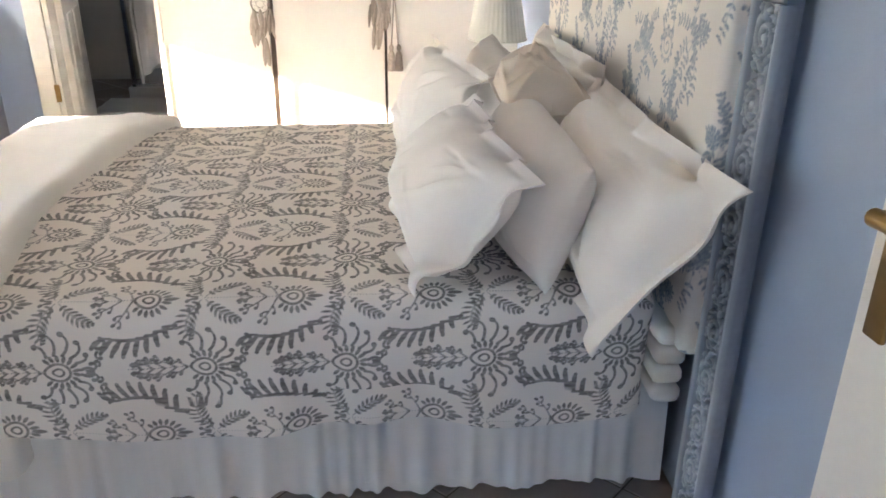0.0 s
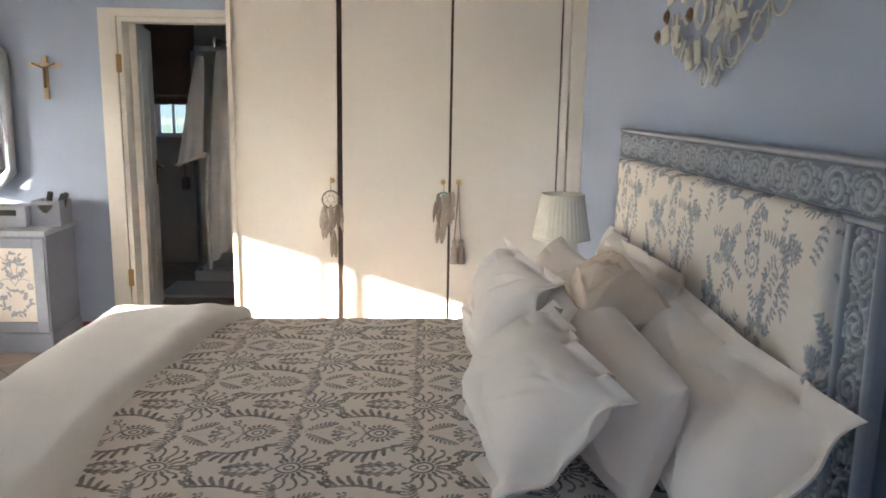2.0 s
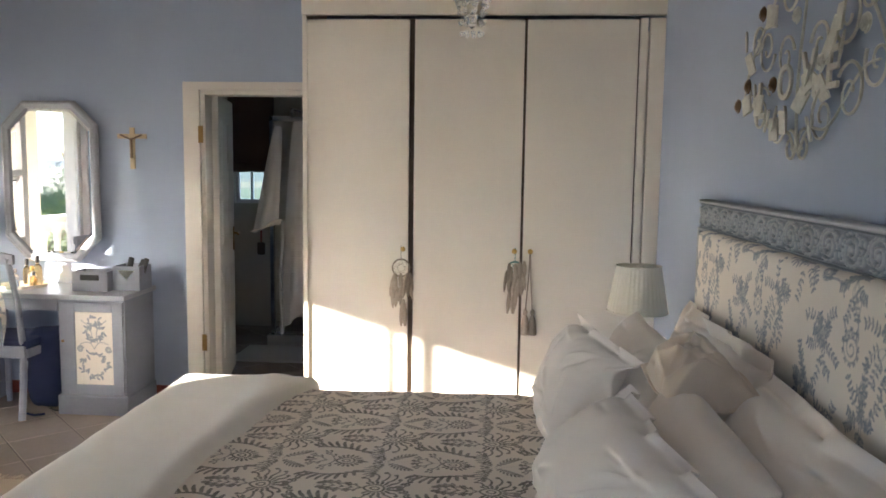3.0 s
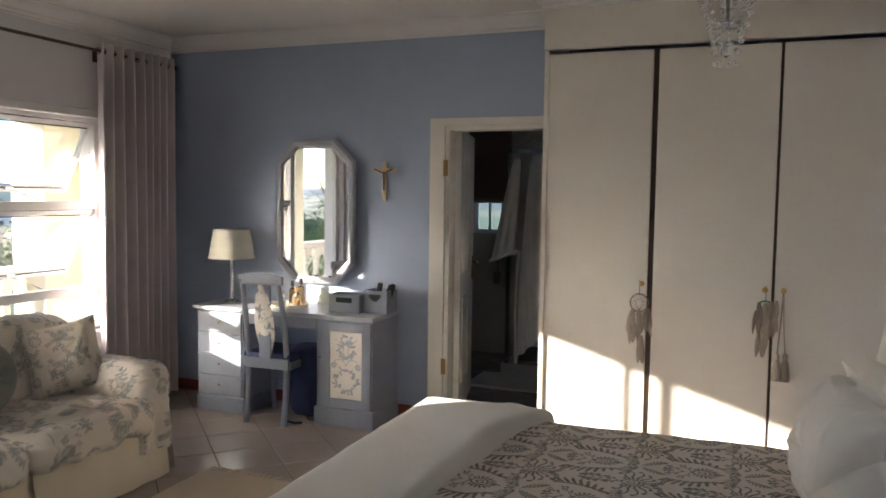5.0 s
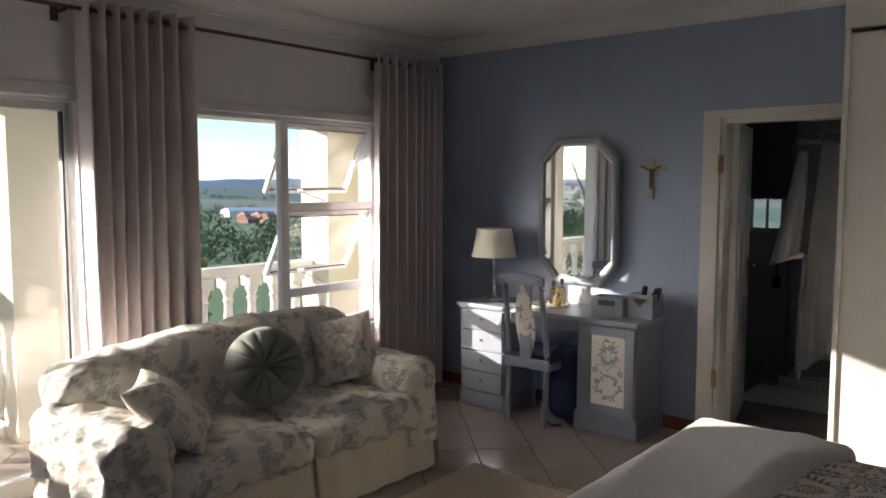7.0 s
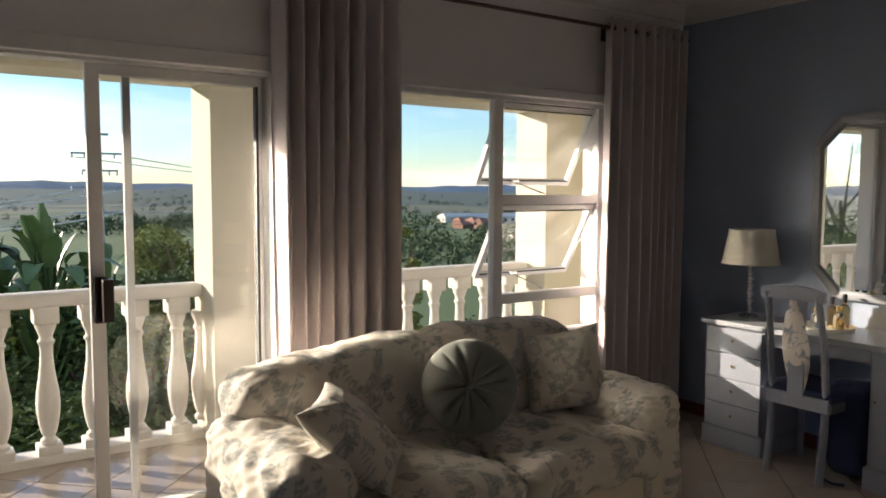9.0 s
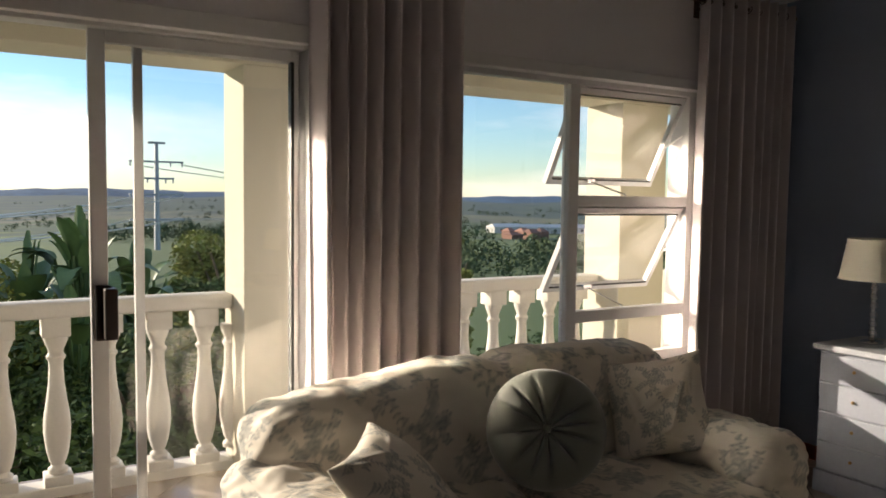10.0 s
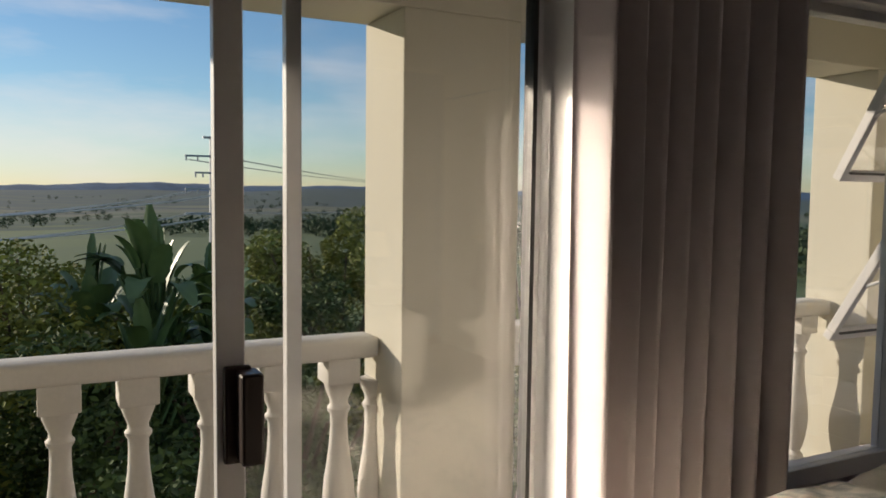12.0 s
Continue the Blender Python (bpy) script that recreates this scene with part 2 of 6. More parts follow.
def tube(bm, pts, r, n=8, r_end=None):
    pts = [Vector(p) for p in pts]
    rings = []
    for i, p in enumerate(pts):
        d = (pts[min(i + 1, len(pts) - 1)] - pts[max(i - 1, 0)]).normalized()
        side = d.cross(Vector((0, 0, 1))) if abs(d.z) < 0.95 else d.cross(Vector((1, 0, 0)))
        side.normalize()
        up = side.cross(d)
        rr = r if r_end is None else r + (r_end - r) * i / (len(pts) - 1)
        rings.append([bm.verts.new(p + rr * (math.cos(2 * math.pi * k / n) * side + math.sin(2 * math.pi * k / n) * up)) for k in range(n)])
    for a, b in zip(rings, rings[1:]):
        for k in range(n):
            bm.faces.new((a[k], a[(k + 1) % n], b[(k + 1) % n], b[k]))
    bm.faces.new(rings[0][::-1])
    bm.faces.new(rings[-1])
    return bm


def ball(bm, at, r, sub=2, scale=(1, 1, 1)):
    bmesh.ops.create_icosphere(bm, subdivisions=sub, radius=r, matrix=Matrix.Translation(at) @ Matrix.Diagonal((*scale, 1)))
    return bm


def sheet(name, verts, nu, nv, closed_u=False, prints=None):
    """A mesh from a grid of points, nu rows of nv."""
    v = np.asarray(verts, float).reshape(-1, 3)
    i, j = np.meshgrid(np.arange(nu if closed_u else nu - 1), np.arange(nv - 1), indexing="ij")
    i2 = (i + 1) % nu
    f = np.stack([i * nv + j, i2 * nv + j, i2 * nv + j + 1, i * nv + j + 1], -1).reshape(-1, 4)
    me = bpy.data.meshes.new(name)
    me.from_pydata(v.tolist(), [], f.tolist())
    if prints is not None:
        me.attributes.new("print", "FLOAT", "POINT").data.foreach_set("value", np.asarray(prints, np.float32).ravel())
    return me


def wave(x, y, seed, scale):
    """Smooth random relief, about -1 to 1, over arrays of places."""
    rs = np.random.RandomState(abs(seed))
    out = np.zeros_like(x)
    for k in range(9):
        a, f, p = rs.uniform(0, 2 * np.pi), rs.uniform(0.5, 1.7) / scale, rs.uniform(0, 6.28)
        out += np.sin((x * np.cos(a) + y * np.sin(a)) * f * 2 * np.pi + p + 1.5 * np.sin((x * np.sin(a) - y * np.cos(a)) * f * 2.1 + p))
    return out / 5


# ---- prints and carving: motif outlines as distances on a repeating tile ----
def spiral(cx, cy, r0, r1, a0, a1, w0, w1, n=60):
    t = np.linspace(0, 1, n)
    r, a = r0 + (r1 - r0) * t, np.radians(a0 + (a1 - a0) * t)
    return np.stack([cx + r * np.cos(a), cy + r * np.sin(a), w0 + (w1 - w0) * t], 1)


def leafmark(x, y, ang, length, width, bend=0.0, n=16):
    t = np.linspace(0, 1, n)
    a = math.radians(ang)
    c, s, o = math.cos(a), math.sin(a), bend * np.sin(np.pi * t * 0.5) * length
    return np.stack([x + c * length * t - s * o, y + s * length * t + c * o, width * np.sin(np.pi * (0.08 + 0.88 * t)) ** 0.8], 1)


def stroke(x0, y0, x1, y1, w, bend=0.0, n=24):
    t = np.linspace(0, 1, n)
    dx, dy = x1 - x0, y1 - y0
    o = bend * np.sin(np.pi * t)
    return np.stack([x0 + dx * t - dy * o, y0 + dy * t + dx * o, np.full(n, w)], 1)


def mirrored(rows):
    out = list(rows)
    for r in rows:
        q = r.copy()
        q[:, 1] *= -1
        out.append(q)
    return out


def raster(strokes, w, h, nx, ny):
    """Distance to the strokes' edges over a tile w by h that repeats."""
    p = np.concatenate(strokes)
    best, reach = np.full((nx, ny), 0.012), 0.014
    for x, y, r in p:
        i = np.arange(int((x - r - reach) / w * nx), int((x + r + reach) / w * nx) + 2)
        j = np.arange(int((y - r - reach) / h * ny), int((y + r + reach) / h * ny) + 2)
        d = np.hypot(((i + 0.5) * w / nx - x)[:, None], ((j + 0.5) * h / ny - y)[None, :]) - r
        at = np.ix_(i % nx, j % ny)
        best[at] = np.minimum(best[at], d)
    return best


def sample(tile, w, h, x, y):
    nx, ny = tile.shape
    fx, fy = (x / w * nx - 0.5) % nx, (y / h * ny - 0.5) % ny
    i, j = np.floor(fx).astype(int) % nx, np.floor(fy).astype(int) % ny
    a, b = fx - np.floor(fx), fy - np.floor(fy)
    i2, j2 = (i + 1) % nx, (j + 1) % ny
    return (tile[i, j] * (1 - a) + tile[i2, j] * a) * (1 - b) + (tile[i, j2] * (1 - a) + tile[i2, j2] * a) * b


def moved(rows, dx, dy, flip=1, scale=1.0):
    out = []
    for r in rows:
        q = r.copy()
        q[:, 0], q[:, 1], q[:, 2] = dx + q[:, 0] * flip * scale, dy + q[:, 1] * scale, q[:, 2] * scale
        out.append(q)
    return out


DW, DH = 0.331, 0.385


def hook(x, y, ang, length, w, curl, n=16, bulb=1.25):
    """A stroke that curls up towards its end and closes in a bulb."""
    t = np.linspace(0, 1, n)
    d = np.radians(ang + curl * t ** 2)
    px, py = x + np.cumsum(np.cos(d)) * length / n, y + np.cumsum(np.sin(d)) * length / n
    r = w * (1 - 0.35 * t)
    r[-2:] = w * bulb
    return np.stack([px, py, r], 1)


def frond(x, y, ang, turn, ln, wide, n=11, lean=40):
    """A feathered leaf along a bending spine: paired ribs, widest in the middle."""
    out, px, py = [], x, y
    for k in range(n):
        t = k / (n - 1)
        d = math.radians(ang + turn * t * t)
        qx, qy = px + ln / n * math.cos(d), py + ln / n * math.sin(d)
        out.append(stroke(px, py, qx, qy, 0.0015, n=5))
        w = wide * math.sin(math.pi * (0.12 + 0.84 * t)) ** 0.7
        for s in (-1, 1):
            out.append(leafmark(qx, qy, math.degrees(d) + s * (lean + 18 * (1 - t)), w, 0.0030, s * 0.18, 10))
        px, py = qx, qy
    return out


def eye(x, y, r):
    """A drop-shaped eye in rings, round a small heart, with its point turned back along the stem."""
    out = []
    for q, w in ((0.42, 0.0026), (0.98, 0.0030)):
        t = np.linspace(0, 2 * np.pi, 80)
        tip = np.where(np.cos(t) < 0, 1 + 0.30 * (-np.cos(t)) ** 3, 1.0)
        out.append(np.stack([x + r * q * np.cos(t) * tip, y + r * q * np.sin(t), np.full(80, w)], 1))
    return out


def shoot(x, y, ang, ln):
    """A twig with buds curling off it to both sides."""
    main = hook(x, y, ang, ln, 0.0023, 30, 24, 1.7)
    out = [main]
    for q, a, k in ((8, -62, 80), (13, 58, -80), (17, -66, 90)):
        d = math.degrees(math.atan2(main[q, 1] - main[q - 1, 1], main[q, 0] - main[q - 1, 0]))
        out.append(hook(main[q, 0], main[q, 1], d + a, ln * 0.27, 0.0022, k, 12, 1.7))
    return out


def damask():
    """Sprigs ending in an eye, held in garlands of hooked flames and springing from paired fronds; between them, half a
    repeat on, eyes crowned with plumes."""
    ex = 0.203
    one = eye(ex, 0.0, 0.025) + [leafmark(ex + 0.034, 0.0, 0, 0.036, 0.0050), stroke(0.0, 0.0, ex - 0.034, 0.0, 0.0016)]
    half = shoot(0.168, 0.0, 112, 0.082) + shoot(0.142, 0.0, 138, 0.070) + shoot(0.108, 0.0, 150, 0.034)
    for k in range(7):
        a = 14 + 20 * k
        q = math.radians(a)
        half.append(leafmark(ex + 0.031 * math.cos(q), 0.031 * math.sin(q), a - 16, 0.023 - 0.0012 * k, 0.0040, 0.25))
    half += frond(-0.008, 0.006, 126, -62, 0.112, 0.030, 9)
    half += [hook(-0.014, 0.014, 82, 0.052, 0.0030, 200, 24, 1.5), hook(-0.016, 0.003, 178, 0.026, 0.0030, -40, 12, 1.5)]
    half += frond(0.002, 0.006, 46, -30, 0.098, 0.024, 8, 26)
    # garland round the eye, its flames turned outwards
    n = 8
    for k in range(n):
        t = k / (n - 1)
        x, y = 0.098 + 0.140 * t, 0.100 + 0.012 * math.sin(math.pi * t) - 0.026 * t * t
        half.append(stroke(x, y, x + 0.020, y + 0.005 * (0.4 - t), 0.0022 + 0.0022 * math.sin(math.pi * (0.1 + 0.8 * t)), n=10))
        ln = 0.020 + 0.034 * math.sin(math.pi * (0.22 + 0.68 * t))
        half.append(leafmark(x + 0.004, y, 118 - 56 * t, ln, 0.0056, 0.34))
        half.append(spiral(x + 0.004 + ln * 0.95 * math.cos(math.radians(138 - 56 * t)), y + ln * 0.95 * math.sin(math.radians(138 - 56 * t)), 0.0015, 0.003, 0, 330, 0.0026, 0.0026, 8))
    half += [spiral(0.088, 0.114, 0.018, 0.004, -70, 300, 0.0036, 0.0034, 40), hook(0.085, 0.132, 120, 0.030, 0.0032, -150, 18, 1.5), hook(0.246, 0.078, 14, 0.026, 0.0030, -110, 14, 1.5)]
    one += mirrored(half)
    two = eye(0.0, 0.0, 0.026) + [stroke(-0.176, 0.0, -0.034, 0.0, 0.0016)]
    half = []
    for k in range(5):
        half += shoot(-0.040 - 0.026 * k, 0.0, 142, (0.052, 0.062, 0.056, 0.044, 0.028)[k])
    for k in range(7):
        a = 6 + 20 * k
        q = math.radians(a)
        half.append(leafmark(0.032 * math.cos(q), 0.032 * math.sin(q), a - 10, 0.019, 0.0042, 0.3))
    for k in range(5):
        q = 34 + 21 * k
        px, py = 0.050 * math.cos(math.radians(q)), 0.050 * math.sin(math.radians(q))
        half.append(hook(px, py, q - 24, (0.040, 0.058, 0.072, 0.070, 0.044)[k], 0.0036, 105, 26, 1.6))
    half += [hook(0.050, 0.006, 34, 0.048, 0.0038, -230, 28, 1.4), hook(0.062, 0.004, 2, 0.046, 0.0034, 200, 26, 1.5), hook(0.092, 0.016, 62, 0.022, 0.0030, 150, 16, 1.5)]
    two += mirrored(half)
    for r in one + two:
        r[:, 2] *= 1.16
    m = moved(one, 0.10, 0.10) + moved(two, 0.092, 0.10 + DH / 2)
    return raster(m, DW, DH, 330, 384)


TW = TH = 0.62


def toile(seed):
    """Loose sprays of small flowers and twigs, leafy spirals and an urn, in one ink."""
    rs = np.random.RandomState(seed)
    m = []
    for cx, cy, s, tall in ((0.10, 0.10, 0.85, 1.2), (0.43, 0.05, 0.8, 1.2), (0.27, 0.22, 0.7, 1.4), (0.56, 0.25, 0.85, 1.3), (0.07, 0.37, 0.75, 1.2), (0.38, 0.42, 0.95, 1.3), (0.20, 0.54, 0.7, 1.3), (0.54, 0.53, 0.7, 1.2)):
        for k in range(9):
            ang, ln = 40 * k + rs.uniform(-20, 20), rs.uniform(0.06, 0.15) * s
            stem = hook(cx, cy, ang, ln, 0.0022, rs.uniform(-90, 90), 22, 1.6)
            stem[:, 1] = cy + (stem[:, 1] - cy) * tall
            m.append(stem)
            for q in range(8, 22, 3):
                d = math.degrees(math.atan2(stem[q, 1] - stem[q - 1, 1], stem[q, 0] - stem[q - 1, 0]))
                for side in (-1, 1):
                    m.append(leafmark(stem[q, 0], stem[q, 1], d + side * rs.uniform(35, 75), 0.017 * s + 0.004, 0.0040, side * 0.2, 10))
        for k in range(5):
            x, y = cx + rs.normal() * 0.022 * s, cy + rs.normal() * 0.035 * s
            m.append(spiral(x, y, 0.002, 0.009, 0, 480, 0.0022, 0.003, 24))
            m += [leafmark(x + 0.010 * math.cos(q), y + 0.010 * math.sin(q), math.degrees(q), 0.010, 0.0038, 0, 8) for q in np.arange(6) * 1.05]
    for cx, cy, r, a0 in ((0.27, 0.06, 0.042, 0), (0.22, 0.40, 0.032, 180), (0.43, 0.22, 0.028, 90)):
        sp = spiral(cx, cy, 0.006, r, a0, a0 + 860, 0.0026, 0.003, 100)
        m.append(sp)
        m += [leafmark(sp[q, 0], sp[q, 1], a0 + 8.6 * q + side, 0.013, 0.0034, 0, 8) for q in range(45, 100, 4) for side in (40, -20)]
        m.append(hook(sp[-1, 0], sp[-1, 1], a0 + 860 - 60, 0.11, 0.003, 80, 40))
    return raster(m, TW, TH, 300, 300)


DAMASK, TOILE = damask(), toile(5)

SW, SH = 0.26, 0.105


def scrollwork():
    """Running vine scrolls for the carved frame."""
    m = []
    for k, s in ((0, 1), (1, -1)):
        x, y = 0.065 + 0.13 * k, SH / 2
        m.append(spiral(x, y, 0.044, 0.010, 160 * s, 160 * s - s * 600, 0.0036, 0.0036, 110))
        m += [spiral(x, y, 0.003, 0.003, 0, 360, 0.0055, 0.0055, 12)]
        for q in np.arange(9) * 0.7:
            m.append(hook(x + 0.043 * math.cos(q), y + 0.043 * math.sin(q), math.degrees(q) + 60 * s, 0.024, 0.0036, 80 * s, 14))
        for q in np.arange(5) * 1.26 + 0.5:
            m.append(leafmark(x + 0.018 * math.cos(q), y + 0.018 * math.sin(q), math.degrees(q) + 40 * s, 0.013, 0.0034, 0, 8))
        m.append(stroke(x - 0.09, y - s * 0.034, x - 0.035, y + s * 0.016, 0.0034, 0.2 * s))
        m += [hook(x + 0.065, y + z * 0.012, 90 * z, 0.03, 0.0034, 90 * z * s, 14) for z in (-1, 1)]
    return raster(m, SW, SH, 240, 100)


SCROLL = scrollwork()


# ---- the room's shell ----
X0, X1, Y0, Y1, ZC = -4.25, 0.90, -0.20, 5.06, 2.75
WF = 4.53
structure("wall_east", bmbox(X1, 1.15, -0.4, 7.6, -0.2, 2.9), M_BLUE, "light blue painted bedroom wall")
structure("wall_north", boxes((-4.5, -1.93, Y1, 5.2, -0.2, 2.9), (-1.93, -1.14, Y1, 5.2, 2.045, 2.9), (-1.14, X1, Y1, 5.2, -0.2, 2.9)), M_BLUE,
          "blue painted wall with a doorway")
# unseen south wall; its doorway is widened to pass light from the landing
structure("wall_south", boxes((-4.5, -0.72, -0.4, Y0, -0.2, 2.9), (-0.72, 0.82, -0.4, Y0, 2.1, 2.9), (0.82, X1, -0.4, Y0, -0.2, 2.9)), M_BLUE,
          "blue painted wall with the entrance doorway")
WIN = (2.72, 4.385, 0.60, 2.095)
DOOR = (0.46, 2.19, 0.0, 2.12)
structure("wall_west", boxes((-4.5, X0, -0.4, DOOR[0], -0.2, 2.9), (-4.5, X0, DOOR[0], DOOR[1], DOOR[3], 2.9), (-4.5, X0, DOOR[1], WIN[0], -0.2, 2.9),
                             (-4.5, X0, WIN[0], WIN[1], WIN[3], 2.9), (-4.5, X0, WIN[0], WIN[1], -0.2, WIN[2]), (-4.5, X0, WIN[1], Y1, -0.2, 2.9)),
          M_WHITE, "white painted wall with window and sliding door")
structure("ceiling", bmbox(-4.5, 1.15, -0.4, 5.2, ZC, 2.95), M_CEIL, "white plaster ceiling")


def cornice(path, profile):
    bm, rings, n = bmesh.new(), [], len(path)
    for d, z in profile:
        ring = []
        for i, (x, y) in enumerate(path):
            (px, py), (qx, qy) = path[i - 1], path[(i + 1) % n]
            a, b = Vector((x - px, y - py)).normalized(), Vector((qx - x, qy - y)).normalized()
            na, nb = Vector((-a.y, a.x)), Vector((-b.y, b.x))
            ring.append(bm.verts.new((x + d * (na.x + nb.x), y + d * (na.y + nb.y), z)))
        rings.append(ring)
    for a, b in zip(rings, rings[1:]):
        for i in range(n):
            bm.faces.new((a[i], a[(i + 1) % n], b[(i + 1) % n], b[i]))
    return bm


ROOM = [(X0, Y0), (X1, Y0), (X1, WF - 0.02), (-1.125, WF - 0.02), (-1.125, Y1), (X0, Y1)]
structure("cornice", cornice(ROOM, [(-0.01, 2.646), (0.012, 2.646), (0.014, 2.662), (0.03, 2.668), (0.036, 2.684), (0.06, 2.70), (0.082, 2.722),
                                    (0.088, 2.736), (0.105, 2.738), (0.108, 2.752)]), M_CEIL, "white moulded plaster cornice", smooth=35)
sk = bmesh.new()
for r in ((-4.25, -2.045, 5.045, 5.06, 0, 0.085), (-4.25, -4.235, 2.2, 5.045, 0, 0.085), (0.885, 0.9, -0.2, 4.5, 0, 0.085), (-4.25, -4.235, -0.2, 0.45, 0, 0.085),
          (-4.235, -0.75, -0.2, -0.185, 0, 0.085)):
    box(sk, *r, bev=0.003)
structure("baseboard", sk, M_SKIRT, "dark red glazed tile skirting")

# doorway lining to the bathroom
dl = boxes((-2.04, -1.93, 5.035, 5.06, 0, 2.095), (-1.94, -1.14, 5.035, 5.06, 2.045, 2.095), bev=0.004)
box(dl, -1.93, -1.90, 5.055, 5.2, 0, 2.045, bev=0.003)
box(dl, -1.90, -1.14, 5.055, 5.2, 2.015, 2.045, bev=0.003)
structure("door_frame", dl, M_FRAMEPAINT, "cream painted wooden door frame")


def clip(poly, lo, hi):
    for axis in (0, 1):
        for bound, s in ((lo[axis], 1), (hi[axis], -1)):
            out = []
            for i, p in enumerate(poly):
                q = poly[i - 1]
                a, b = (q[axis] - bound) * s, (p[axis] - bound) * s
                if (a < 0) != (b < 0):
                    t = a / (a - b)
                    out.append((q[0] + (p[0] - q[0]) * t, q[1] + (p[1] - q[1]) * t))
                if b >= 0:
                    out.append(p)
            poly = out
            if len(poly) < 3:
                return []
    return poly


def tile_mesh(poly, z):
    """A floor tile: a slab with eased upper edges, about its own middle."""
    cx, cy = sum(p[0] for p in poly) / len(poly), sum(p[1] for p in poly) / len(poly)
    me, n = bpy.data.meshes.new("tile"), len(poly)
    r = [(x - cx, y - cy) for x, y in poly]
    ins = []
    for x, y in r:
        d = max(math.hypot(x, y), 1e-6)
        ins.append((x - x / d * min(0.004, d / 3), y - y / d * min(0.004, d / 3)))
    v = [(x, y, z - 0.012) for x, y in r] + [(x, y, z - 0.0015) for x, y in r] + [(x, y, z) for x, y in ins]
    f = [[i, (i + 1) % n, n + (i + 1) % n, n + i] for i in range(n)] + [[n + i, n + (i + 1) % n, 2 * n + (i + 1) % n, 2 * n + i] for i in range(n)]
    me.from_pydata(v, [], f + [list(range(2 * n, 3 * n))])
    return me, cx, cy


def tiled(parent, lo, hi, z, mat, size=0.495, phase=(0.92, 6.85), gap=0.006):
    """Square tiles laid on the diagonal, cut at the edges; whole tiles share one mesh."""
    whole, h = None, size / 2 - gap / 2 * 1.414
    for i in range(-40, 40):
        for j in range(-40, 40):
            s, d = phase[0] + (i + 0.5) * size, phase[1] + (j + 0.5) * size
            cx, cy = (s - d) / 2, (s + d) / 2
            if not (lo[0] - 0.3 < cx < hi[0] + 0.3 and lo[1] - 0.3 < cy < hi[1] + 0.3):
                continue
            poly = clip([(cx + h, cy), (cx, cy + h), (cx - h, cy), (cx, cy - h)], lo, hi)
            if len(poly) < 3:
                continue
            if len(poly) == 4 and lo[0] + h < cx < hi[0] - h and lo[1] + h < cy < hi[1] - h:
                if whole is None:
                    whole = tile_mesh(poly, z)[0]
                    whole.materials.append(mat)
                me = whole
            else:
                me, cx, cy = tile_mesh(poly, z)
                me.materials.append(mat)
            ob = new("tile", me)
            ob.location = (cx, cy, 0)
            ob.parent = parent


# ---- built-in wardrobe ----
wardrobe = thing("wardrobe", (-0.1, 4.8, 0), "cream painted built-in wardrobe with three tall doors", "wardrobe")
part("carcass", boxes((-1.12, -1.095, WF - 0.02, 5.06, 0, 2.41), (-1.095, 0.9, 5.03, 5.06, 0, 2.41), (-1.095, 0.9, 4.62, 5.03, 0.06, 0.08)), M_CREAM, wardrobe)
part("dark_edge", boxes((-0.53, -0.455, 4.555, 4.58, 0.08, 2.4), (0.115, 0.165, 4.555, 4.58, 0.08, 2.4), (0.74, 0.77, 4.555, 4.58, 0.08, 2.4)), M_DARK, wardrobe, "dark brown door edge")
part("plinth", bmbox(-1.095, 0.9, 4.57, 4.60, 0, 0.08), M_CREAM, wardrobe)
part("bulkhead", boxes((-1.125, 0.9, 4.51, 4.56, 2.415, 2.75), (-1.125, -1.10, 4.56, 5.06, 2.415, 2.75), bev=0.003), M_CREAM, wardrobe)
part("filler_strip", boxes((0.815, 0.90, 4.525, 4.56, 0, 2.40), (0.765, 0.805, 4.53, 4.56, 0, 2.40), bev=0.003), M_CREAM, wardrobe)
KNOBS = ((-0.537, -1.112, -0.512), (0.100, -0.482, 0.132), (0.190, 0.147, 0.755))
for kx, a, b in KNOBS:
    d = part("door", bmbox(a, b, WF, WF + 0.022, 0.085, 2.392, bev=0.003), M_CREAM, wardrobe)
    k = lathe(bmesh.new(), [(0.009, 0), (0.006, 0.008), (0.006, 0.016), (0.013, 0.022), (0.015, 0.03), (0.010, 0.037), (0.002, 0.039)], (0, 0, 0), 14)
    k.transform(pose(kx, WF, 1.10, 90))
    part("knob", k, M_BRASS, d, "small brass knob", smooth=40)


